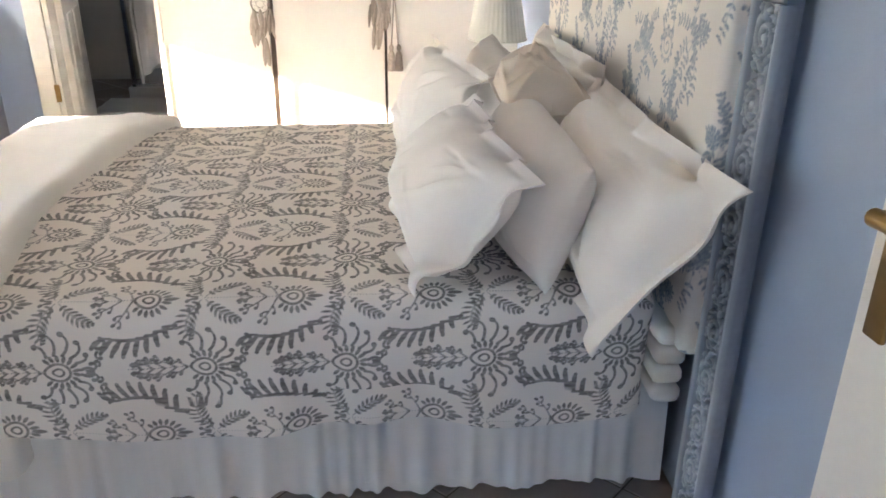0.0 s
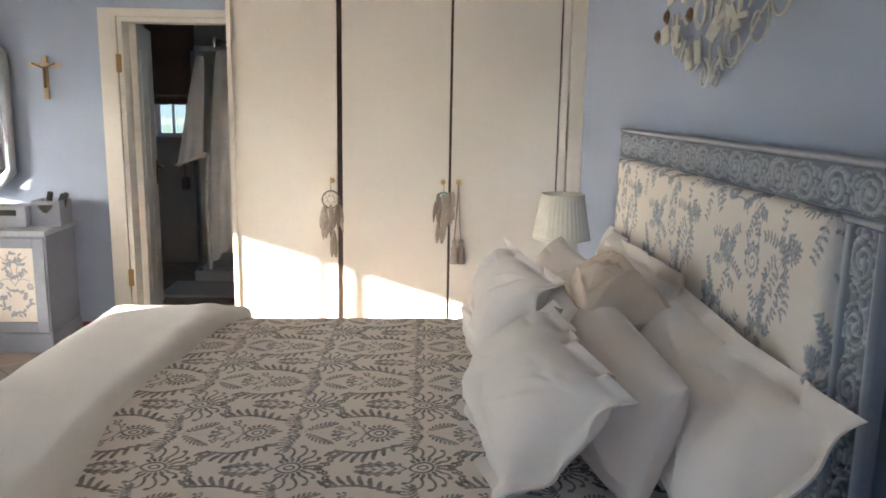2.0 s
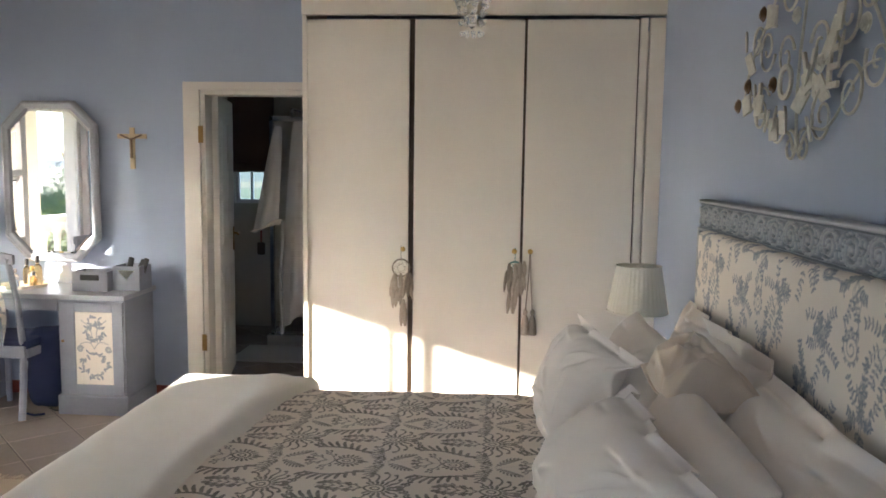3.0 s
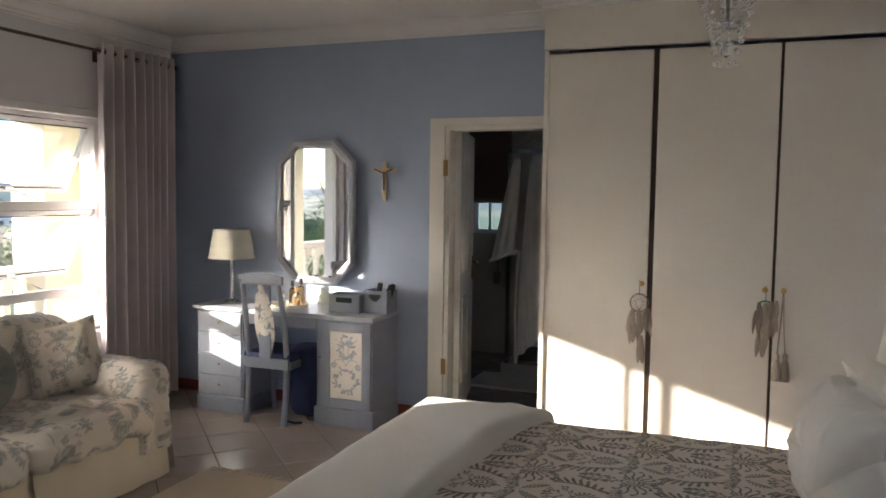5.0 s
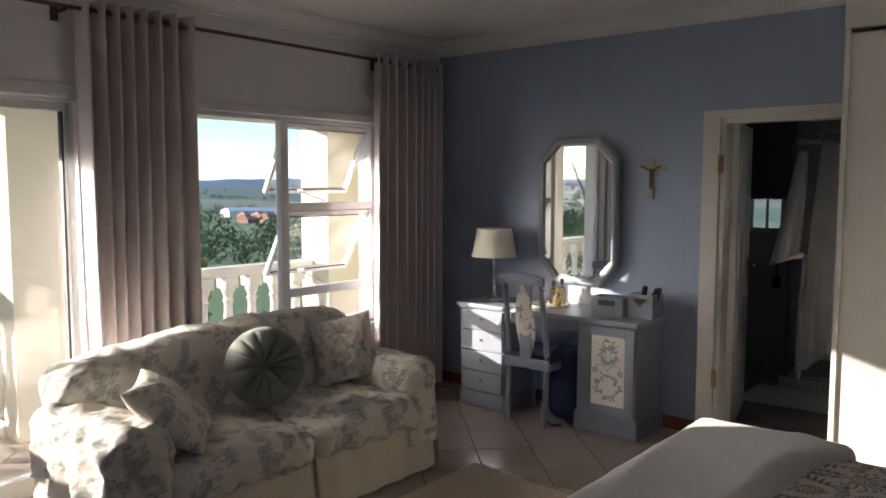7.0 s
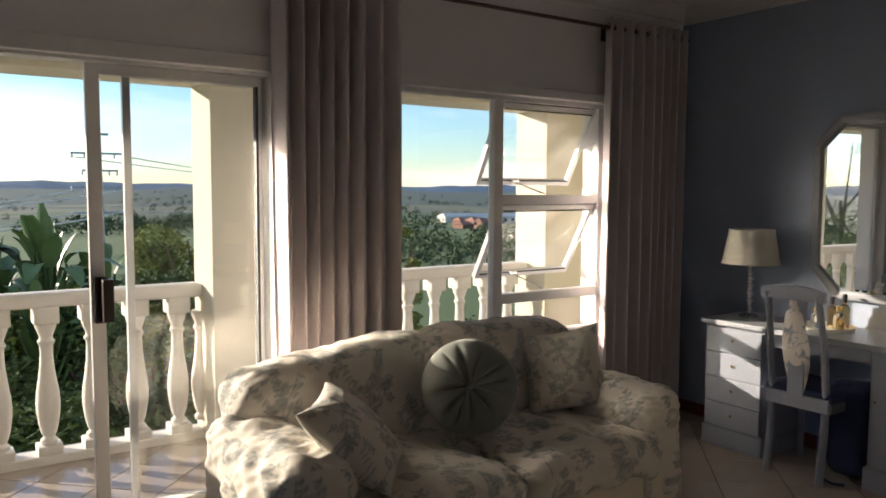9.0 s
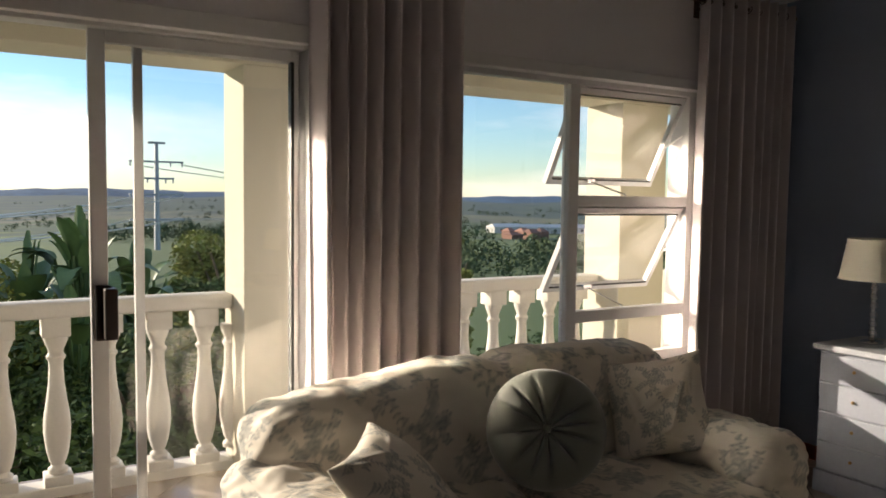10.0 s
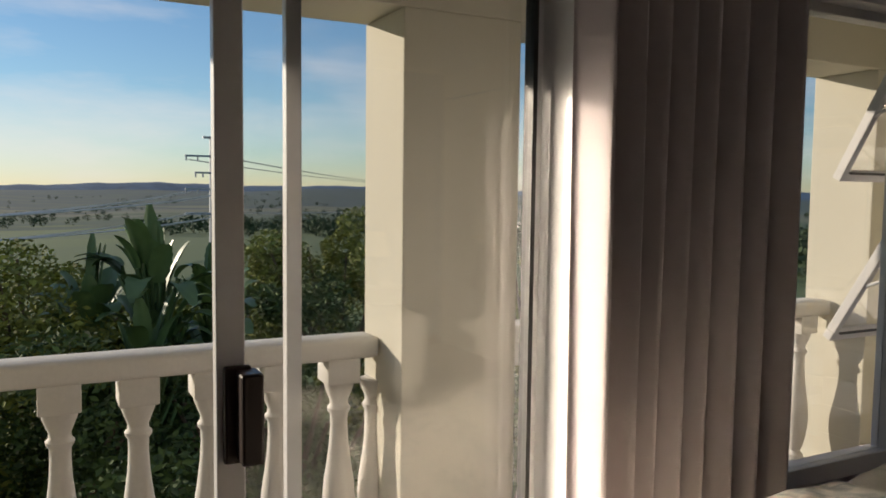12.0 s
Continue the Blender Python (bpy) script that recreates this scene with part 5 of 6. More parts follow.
def back_shape(q):
    q = q.copy()
    y, z = q[:, 1], q[:, 2]
    up = np.clip((z - 0.35) / 0.5, 0, 1)
    bow = 0.075 * np.clip(1 - ((y - 2.85) / 1.0) ** 2, -0.6, 1) - 0.02 * np.exp(-((y - 2.62) / 0.05) ** 2)
    q[:, 2] += up * (bow - 0.03)
    q[:, 0] -= up * 0.06
    return q


part("back", soft_box((-3.86, 1.68, 0.20), (-3.54, 3.50, 0.842), 0.12, 0.011, 0.014, 0.35, 12, wrap_uv, TOILE, (TW, TH), shape=back_shape), M_SOFA, sofa, "toile cloth over the back", smooth=80)


for sy0, sy1, sd in ((1.82, 2.60, 15), (2.605, 3.38, 18)):
    def puff(q, m=(sy0 + sy1) / 2):
        q = q.copy()
        q[:, 2] += 0.03 * (q[:, 2] > 0.36) * np.exp(-((q[:, 1] - m) / 0.28) ** 2)
        return q

    part("seat_cushion", soft_box((-3.70, sy0, 0.27), (SX + 0.07, sy1, 0.455), 0.085, 0.011, 0.012, 0.3, sd, wrap_uv, TOILE, (TW, TH), shape=puff), M_SOFA, sofa, "toile throw over the seat", smooth=80)


def drape(q):
    q = q.copy()
    low = np.clip((0.5 - q[:, 2]) / 0.3, 0, 1)
    q[:, 0] += low * 0.03 * np.sin(q[:, 1] * 40)
    q[:, 1] += low * 0.035 * np.sin(q[:, 0] * 28) * np.sign(q[:, 1] - 2.6)
    return q


part("arm", soft_box((-3.80, 3.30, 0.17), (SX + 0.02, 3.585, 0.645), 0.12, 0.011, 0.014, 0.25, 21, wrap_uv, TOILE, (TW, TH), bottom=False, shape=drape), M_SOFA, sofa, "toile throw over the arm", smooth=80)
part("arm", soft_box((-3.84, 1.60, 0.31), (SX + 0.02, 1.90, 0.645), 0.12, 0.011, 0.016, 0.25, 27, wrap_uv, TOILE, (TW, TH), bottom=False, shape=drape), M_SOFA, sofa, "toile throw over the arm", smooth=80)
part("base", soft_box((-3.82, 1.66, 0.07), (SX - 0.03, 3.53, 0.36), 0.03, 0.05), M_SLIP, sofa, smooth=True)


def skirt(pts, z0, z1, seed):
    v, n = [], len(pts)
    for j in range(8):
        t = j / 7
        v.append([(x + ox * 0.035 * t, y + oy * 0.035 * t, z1 + (z0 - z1) * t) for x, y, ox, oy in pts])
    return sheet("skirt", np.array(v).transpose(1, 0, 2), n, 8)


front = [(SX - 0.01 + 0.006 * math.sin(y * 30), y, 1, 0) for y in np.linspace(2.63, 3.50, 30)]
part("skirt_panel", skirt(front, 0.012, 0.33, 1), M_SLIP, sofa, "cream skirt panel", smooth=60)
front = [(SX - 0.01 + 0.006 * math.sin(y * 26), y, 1, 0) for y in np.linspace(1.66, 2.60, 30)]
part("skirt_panel", skirt(front, 0.012, 0.33, 2), M_SLIP, sofa, "cream skirt panel", smooth=60)
side = [(x, 3.535 + 0.005 * math.sin(x * 30), 0, 1) for x in np.linspace(SX, -3.83, 26)]
part("skirt_panel", skirt(side, 0.012, 0.36, 3), M_SLIP, sofa, "cream skirt panel", smooth=60)
side = [(x, 1.655 + 0.005 * math.sin(x * 30), 0, -1) for x in np.linspace(SX, -3.83, 26)]
part("skirt_panel", skirt(side, 0.012, 0.36, 4), M_SLIP, sofa, "cream skirt panel", smooth=60)
part("pleat", skirt([(SX - 0.035, y, 0.6, 0) for y in np.linspace(2.56, 2.68, 6)], 0.014, 0.33, 5), M_SLIP, sofa, "inverted pleat")

cu = part("cushion", pillow(0.40, 0.40, 0.15, facing((-3.45, 3.24, 0.665), (0.75, -0.65, 0.3), (-0.2, 0.1, 1), 8), 51, tile=TOILE, pinch=0.1), M_SOFA, None, smooth=80)
tagged(cu, "square toile cushion leaning in the corner of the sofa", "cushion", "sofa cushions")
cu = part("cushion", pillow(0.42, 0.42, 0.16, facing((-3.20, 1.97, 0.635), (0.42, 0.50, 0.76), (-0.5, -0.5, 0.5), 5), 57, tile=TOILE, pinch=0.1), M_SOFA, None, smooth=80)
tagged(cu, "square toile cushion slumped on the sofa arm", "cushion", "sofa cushions")
# round cushion, gathered to a button
rc = thing("round_cushion", (-3.38, 2.55, 0.70), "round sage velvet cushion gathered to a central button", "cushion", "sofa cushions")
rv, nr, na = [], 22, 192
for side_ in (1,):
    for i in range(na):
        a = 2 * math.pi * i / na
        for j in range(2 * nr):
            t = j / (2 * nr - 1)
            ph = math.pi * t
            r = 0.205 * math.sin(ph) ** 0.75
            zz = 0.066 * math.cos(ph)
            dimple = math.exp(-(r / 0.055) ** 2)
            pl = -0.026 * (1 - abs(math.sin(a * 6 + 0.7 * math.sin(a * 3)))) ** 2.5 * math.exp(-((r - 0.07) / 0.075) ** 2) + 0.008 * math.exp(-((r - 0.08) / 0.07) ** 2)
            zz = (abs(zz) * (1 - 0.75 * dimple) + pl) * (1 if t < 0.5 else -1)
            rv.append((r * math.cos(a), r * math.sin(a), zz))
rme = sheet("round", np.array(rv), na, 2 * nr, closed_u=True)
RM = facing((-3.35, 2.60, 0.695), (0.78, -0.50, 0.36), (-0.3, 0, 1))
rme.transform(RM)
part("cover", rme, M_SAGE, rc, smooth=80)
part("button", ball(bmesh.new(), RM @ Vector((0, 0, 0.022)), 0.017, 2, (1, 1, 1)), M_SAGE, rc, smooth=60)

# ---- rug ----
rug = thing("rug", (-2.13, 2.6, 0), "oatmeal woven wool rug with a fringed end", "rug")
ru, rw = np.meshgrid(np.linspace(-2.80, -1.42, 90), np.linspace(1.5, 3.62, 130), indexing="ij")
part("weave", sheet("rug", np.stack([ru + 0.01 * np.sin(rw * 3), rw + 0.01 * np.sin(ru * 5), 0.012 + 0.0015 * wave(ru, rw, 4, 0.2)], -1), 90, 130), M_RUG, rug, smooth=80)
fb = bmesh.new()
rsf = random.Random(7)
for k in range(150):
    x = -2.80 + 1.38 * k / 150
    tube(fb, [(x, 3.62, 0.010), (x + rsf.uniform(-0.012, 0.012), 3.65, 0.007), (x + rsf.uniform(-0.02, 0.02), 3.69 + rsf.uniform(-0.01, 0.01), 0.004)], 0.003, 4)
tagged(part("fringe", fb, M_RUG, rug, "knotted wool fringe"), kind="stuff")

# ---- chandelier ----
chan = thing("chandelier", (-0.05, 2.6, 2.75), "small crystal chandelier hanging from the ceiling", "chandelier")
CX, CY = -0.09, 2.6
part("ceiling_rose", lathe(bmesh.new(), [(0.06, 0), (0.055, -0.02), (0.02, -0.035)], (CX, CY, 2.75), 24), M_CHROME, chan, smooth=40)
part("stem", tube(bmesh.new(), [(CX, CY, 2.72), (CX, CY, 2.09)], 0.006, 8), M_CHROME, chan, smooth=60)
for rr, zz, n in ((0.115, 2.36, 16), (0.09, 2.21, 14), (0.05, 2.10, 9)):
    hoop = bmesh.new()
    tube(hoop, [(CX + rr * math.cos(a), CY + rr * math.sin(a), zz) for a in [2 * math.pi * q / 32 for q in range(33)]], 0.004, 6)
    part("hoop", hoop, M_CHROME, chan, smooth=60)
    strand = bmesh.new()
    for k in range(n):
        a = 2 * math.pi * k / n
        for q in range(5):
            t = q / 4
            rq = rr * (1 - 0.35 * t)
            ball(strand, (CX + rq * math.cos(a), CY + rq * math.sin(a), zz - 0.012 - 0.05 * t * (1 + t)), 0.008, 1)
    tagged(part("crystal_strand", strand, M_CRYSTAL, chan, "hanging glass beads"), kind="stuff")
part("drop", ball(bmesh.new(), (CX, CY, 2.03), 0.018, 1, (1, 1, 1.5)), M_CRYSTAL, chan)

# ---- iron wall ornament ----
art = thing("wall_ornament", (0.89, 2.42, 1.9), "cream painted iron scroll ornament with leaves and lettering", "wall ornament")
AX = 0.875


def curl(y, z, r, a0, turns, s=1):
    return [(AX, y + s * r * (1 - 0.8 * t) * math.cos(a0 + turns * 2 * math.pi * t), z + r * (1 - 0.8 * t) * math.sin(a0 + turns * 2 * math.pi * t)) for t in [q / 26 for q in range(27)]]


AY = 2.47
wires = []
for s in (-1, 1):
    wires += [curl(AY + s * 0.05, 1.645, 0.05, 1.5, 1.4, s), curl(AY + s * 0.17, 1.72, 0.075, 2.4, 1.3, s), curl(AY + s * 0.33, 1.77, 0.085, 0.6, 1.4, -s), curl(AY + s * 0.47, 1.83, 0.07, 2.6, 1.3, s),
              curl(AY + s * 0.30, 1.97, 0.08, 3.5, 1.4, s), curl(AY + s * 0.13, 1.92, 0.07, 0.2, 1.3, -s), curl(AY + s * 0.12, 2.12, 0.08, 2.4, 1.3, s), curl(AY + s * 0.40, 2.0, 0.06, 0.5, 1.2, -s),
              curl(AY + s * 0.22, 2.2, 0.07, 1.2, 1.3, s)]
    wires.append([(AX, AY + s * (0.02 + 0.46 * t ** 1.3), 1.62 + 0.20 * t + 0.03 * math.sin(t * 9)) for t in [q / 20 for q in range(21)]])
    wires.append([(AX, AY + s * (0.46 * (1 - t) ** 0.8 + 0.05), 1.86 + 0.42 * t + 0.02 * math.sin(t * 8)) for t in [q / 20 for q in range(21)]])
wires.append([(AX, AY + 0.02 * math.sin(t * 6), 1.63 + 0.68 * t) for t in [q / 16 for q in range(17)]])
for w in wires:
    part("scroll", tube(bmesh.new(), w, 0.0048, 6, 0.0035), M_IRON, art, smooth=60)
rsw = random.Random(11)
for k in range(26):
    s = 1 if k % 2 else -1
    t = rsw.random()
    y, z = AY + s * (0.05 + 0.45 * t), 1.62 + rsw.uniform(0.05, 0.55) * (1 - 0.4 * t) + 0.1 * t
    lf = soft_box((-0.004, -0.022, -0.036), (0.004, 0.022, 0.036), 0.0035, 0.012)
    lf.transform(pose(AX - 0.015, y, z, rsw.uniform(-40, 40), rsw.uniform(-15, 15), rsw.uniform(-25, 25)))
    part("leaf", lf, M_IRON, art, smooth=True)
for k, (dy, z) in enumerate(((-0.44, 1.92), (0.42, 1.86), (-0.19, 1.86), (0.17, 1.84), (0.0, 2.02), (0.3, 2.08), (-0.3, 2.1), (0.52, 1.80))):
    rose = bmesh.new()
    for j in range(3):
        tube(rose, [(AX - 0.02 - 0.004 * j, AY + dy + (0.022 - 0.006 * j) * math.cos(a + j), z + (0.022 - 0.006 * j) * math.sin(a + j)) for a in [q * 0.6 for q in range(9)]], 0.006, 5, 0.003)
    part("rose", rose, M_PEWTER if k % 2 else M_IRON, art, "small metal rose", smooth=60)
for ch, dy, dz, sz in (("L", 0.30, 1.745, 0.17), ("O", 0.115, 1.79, 0.15), ("V", -0.075, 1.80, 0.16), ("E", -0.245, 1.79, 0.16)):
    cvt = bpy.data.curves.new("letter", "FONT")
    cvt.body, cvt.size, cvt.extrude, cvt.bevel_depth = ch, sz, 0.003, 0.0015
    tmp = bpy.data.objects.new("letter", cvt)
    scene.collection.objects.link(tmp)
    me = bpy.data.meshes.new_from_object(tmp.evaluated_get(bpy.context.evaluated_depsgraph_get()))
    bpy.data.objects.remove(tmp)
    me.transform(pose(AX - 0.01, AY + dy + 0.04, dz, 90, 0, -90))
    part("letter", me, M_IRON, art, "cream metal letter")


# ---- dream catchers and tassel on the wardrobe knobs ----
def feather(bm, at, length, width, ang):
    n, pts = 7, []
    for k in range(n):
        t = k / (n - 1)
        w = width * math.sin(math.pi * (0.06 + 0.9 * t)) ** 0.7
        pts.append((t * length, w))
    m = Matrix.Translation(at) @ pose(0, 0, 0, 0, ang, 0)
    rows = [[bm.verts.new(m @ Vector((s * w, -0.003 * (1 - abs(s)), -l))) for s in (-1, 0, 1)] for l, w in pts]
    for a, b in zip(rows, rows[1:]):
        for i in range(2):
            bm.faces.new((a[i], a[i + 1], b[i + 1], b[i]))


def dream_catcher(x, z, rad, mat, label, rings_, seed):
    y = WF - 0.022
    d = thing("dream_catcher", (x, y, z), label, "dream catcher", "dream catchers")
    part("cord", tube(bmesh.new(), [(x + 0.0, y - 0.01, z + 0.02), (x, y, z - 0.06)], 0.002, 6), mat, d)
    rr = random.Random(seed)
    zc = z - 0.06
    for r, dx in rings_:
        zc -= r
        hoop = bmesh.new()
        tube(hoop, [(x + dx + r * math.cos(a), y, zc + r * math.sin(a)) for a in [2 * math.pi * q / 24 for q in range(25)]], 0.0045, 6)
        part("hoop", hoop, mat, d, smooth=60)
        web = bmesh.new()
        for q in range(8):
            a, b = q * math.pi / 4, (q + 3) * math.pi / 4
            tube(web, [(x + dx + r * math.cos(a), y, zc + r * math.sin(a)), (x + dx + r * math.cos(b), y, zc + r * math.sin(b))], 0.0008, 4)
        part("web", web, mat, d)
        zc -= r
    for k in range(19):
        fb = bmesh.new()
        if k < 16:
            feather(fb, (x + rr.uniform(-0.055, 0.055), y - 0.004 - 0.001 * k, zc + rr.uniform(0.0, 0.10)), rr.uniform(0.09, 0.15), rr.uniform(0.009, 0.016), rr.uniform(-14, 14))
        else:
            feather(fb, (x + rr.uniform(-0.02, 0.02), y - 0.006 - 0.001 * (k - 16), zc - 0.06), 0.16, 0.015, rr.uniform(-8, 8))
        part("feather", fb, M_FEATHER, d)


dream_catcher(-0.548, 1.10, 0.05, M_FEATHER, "beige dream catcher with feathers hanging from a knob", ((0.05, 0.0), (0.035, -0.02)), 2)
dream_catcher(0.105, 1.10, 0.04, M_TEAL, "turquoise dream catcher with feathers hanging from a knob", ((0.04, 0.0),), 5)
ta = thing("tassel", (0.19, 4.50, 1.1), "long beige curtain tassel hanging from a wardrobe knob", "tassel")
for s in (-0.006, 0.006):
    part("cord", tube(bmesh.new(), [(0.19, 4.50, 1.115), (0.19 + s, 4.505, 0.95), (0.19 + s * 3.2, 4.508, 0.76)], 0.004, 6), M_FEATHER, ta, smooth=60)
for s in (-0.02, 0.022):
    tb = bmesh.new()
    lathe(tb, [(0.004, 0), (0.013, -0.012), (0.012, -0.03), (0.008, -0.036), (0.018, -0.06), (0.024, -0.15), (0.002, -0.152)], (0.19 + s, 4.505, 0.77), 26, 0.06, 13)
    part("tuft", tb, M_FEATHER, ta, "thread tuft", smooth=40)

# ---- folded blanket showing under the pillows ----
fbk = thing("folded_blanket", (0.80, 1.64, 0.35), "striped cream and green blanket folded at the bed head", "blanket")
for k in range(4):
    part("fold", soft_box((0.755, 1.565, 0.34 + 0.055 * k), (0.835, 2.2, 0.392 + 0.055 * k), 0.024, 0.015, 0.003, 0.1, 60 + k), M_THROW if k % 2 else M_GREENISH, fbk, smooth=80)

# ---- bathroom beyond the doorway ----
BA = (-2.62, -1.0, 5.2, 7.45)
structure("wall_bath", boxes((-2.75, -2.62, 5.2, 7.6, -0.2, 2.7), (-1.0, -0.87, 5.2, 6.1, -0.2, 2.7), (-1.0, -0.87, 6.7, 7.6, -0.2, 2.7), (-1.0, -0.87, 6.1, 6.7, -0.2, 1.5), (-1.0, -0.87, 6.1, 6.7, 2.05, 2.7), (-2.62, -2.54, 7.45, 7.6, -0.2, 2.7), (-2.54, -2.24, 7.45, 7.6, -0.2, 1.20),
                             (-2.54, -2.24, 7.45, 7.6, 2.1, 2.7), (-2.24, -1.0, 7.45, 7.6, -0.2, 2.7)), M_BATH, "beige tiled bathroom wall")
structure("ceiling_bath", bmbox(-2.75, -0.87, 5.2, 7.6, 2.5, 2.7), M_CEIL)
bw = thing("window_2", (-2.28, 7.5, 1.18), "small white-framed bathroom window", "window")
part("window_frame", boxes((-2.54, -2.24, 7.50, 7.53, 1.20, 1.235), (-2.54, -2.51, 7.50, 7.53, 1.235, 2.1), (-2.27, -2.24, 7.50, 7.53, 1.235, 2.1), (-2.40, -2.375, 7.50, 7.53, 1.235, 2.1)), M_ALU, bw)
bp = part("pane", bmbox(-2.51, -2.27, 7.512, 7.518, 1.235, 2.1), M_GLASS, bw)
bp.visible_shadow = False
bl = thing("roman_blind", (-2.28, 7.42, 2.3), "brown linen roman blind half lowered", "blind")
part("cloth", soft_box((-2.58, 7.39, 1.55), (-2.14, 7.44, 2.42), 0.015, 0.03, 0.006, 0.2, 3), M_BLIND, bl, smooth=80)
part("fold", soft_box((-2.585, 7.37, 1.50), (-2.135, 7.43, 1.59), 0.02, 0.03, 0.006, 0.2, 4), M_BLIND, bl, smooth=80)
door_b = thing("bathroom_door", (-1.93, 5.2, 0), "white panelled bathroom door standing open inwards", "door")
bm_d = bmbox(0, 0.04, 0, 0.79, 0.01, 2.03, bev=0.003)
for z0, z1 in ((0.22, 0.84), (1.02, 1.86)):
    for y0, y1 in ((0.13, 0.34), (0.44, 0.65)):
        box(bm_d, 0.036, 0.048, y0, y1, z0, z1, bev=0.006)
bd_m = pose(-1.898, 5.17, 0, 0, 0, 12.5)
bm_d.transform(bd_m)
bleaf = part("leaf", bm_d, M_DOORPAINT, door_b)
hd = boxes((0.04, 0.05, 0.70, 0.735, 0.92, 1.10), bev=0.003)
tube(hd, [(0.05, 0.717, 1.05), (0.085, 0.717, 1.05), (0.09, 0.61, 1.05)], 0.009, 8)
hd.transform(bd_m)
part("handle", hd, M_BRONZE, bleaf, "brass lever handle", smooth=40)
for z in (0.392, 1.76):
    part("hinge", boxes((-1.937, -1.905, 5.025, 5.034, z - 0.055, z + 0.055), bev=0.002), M_BRONZE, door_b, "brass hinge")
shw = thing("shower", (-1.5, 6.9, 0), "framed glass shower enclosure", "shower")
part("frame", boxes((-1.95, -1.915, 6.62, 6.66, 0.08, 1.98), (-1.95, -1.02, 6.62, 6.66, 1.94, 1.98), (-1.95, -1.02, 6.62, 6.66, 0.08, 0.12), bev=0.003), M_CHROME, shw)
part("tray", bmbox(-1.98, -1.01, 6.60, 7.44, 0.0, 0.10, bev=0.01), M_BATH, shw)
sg = part("pane", bmbox(-1.915, -1.02, 6.637, 6.643, 0.12, 1.94), M_GLASS, shw)
robe = thing("bathrobe", (-1.5, 6.0, 1.9), "grey-white towelling bathrobe hanging from a hook", "bathrobe")


def hanging(x0, x1, y, ztop, zbot, spread, folds, seed, cut=0.0):
    nu, nv = 60, 30
    v = []
    for i in range(nu):
        a = 2 * math.pi * i / nu
        for j in range(nv):
            t = j / (nv - 1)
            w = (0.25 + 0.75 * t ** 0.6)
            cx = (x0 + x1) / 2
            z = ztop + (zbot - ztop) * t + cut * t * math.cos(a)
            r = 1 + 0.18 * math.sin(folds * a + seed) * t
            v.append((cx + (x1 - x0) / 2 * w * r * math.cos(a) + spread * t, y + 0.07 * w * r * math.sin(a), z))
    return sheet("robe", np.array(v), nu, nv, closed_u=True)


part("body", hanging(-1.66, -1.36, 5.93, 1.90, 0.42, 0.0, 7, 1, 0.12), M_ROBE, robe, smooth=80)
part("sleeve", hanging(-1.75, -1.58, 5.90, 1.86, 1.10, -0.10, 4, 2, 0.05), M_ROBE, robe, smooth=80)
part("cuff", hanging(-1.77, -1.57, 5.895, 1.16, 1.09, -0.10, 4, 2, 0.03), M_LINEN, robe, "white cuff", smooth=80)
part("belt", tube(bmesh.new(), [(-1.62, 5.86, 1.15), (-1.64, 5.85, 0.8), (-1.63, 5.85, 0.28)], 0.014, 6), M_ROBE, robe, smooth=60)
hk = bmesh.new()
tube(hk, [(-1.56, 6.62, 1.99), (-1.56, 5.93, 1.99), (-1.56, 5.90, 1.93), (-1.56, 5.88, 1.97)], 0.010, 8)
part("hook", hk, M_CHROME, robe, "metal hook", smooth=60)
# unseen side window, added so daylight reaches the bathroom door
ew = thing("window_3_added", (-0.93, 6.4, 1.6), "unseen white-framed side window added to light the bathroom", "window")
part("window_frame", boxes((-0.95, -0.92, 6.1, 6.7, 1.5, 1.53), (-0.95, -0.92, 6.1, 6.7, 2.02, 2.05), (-0.95, -0.92, 6.1, 6.13, 1.53, 2.02), (-0.95, -0.92, 6.67, 6.7, 1.53, 2.02)), M_ALU, ew)
ep = part("pane", bmbox(-0.938, -0.932, 6.13, 6.67, 1.53, 2.02), M_GLASS, ew)
ep.visible_shadow = False
mat_b = part("bath_mat", soft_box((-2.12, 6.05, 0.001), (-1.2, 6.58, 0.02), 0.008, 0.03, 0.003, 0.15, 5), M_MAT, None, smooth=80)
tagged(mat_b, "rumpled pale bath mat on the tiled floor", "bath mat")
br = thing("brush", (-2.03, 6.62, 1.0), "brown wooden back brush hanging on the wall", "brush")
part("handle", tube(bmesh.new(), [(-2.02, 6.60, 1.20), (-2.02, 6.60, 0.90)], 0.008, 8), M_SKIRT, br, smooth=60)
part("head", soft_box((-2.055, 6.58, 0.80), (-1.985, 6.61, 0.91), 0.014, 0.015), M_DARK, br, smooth=True)


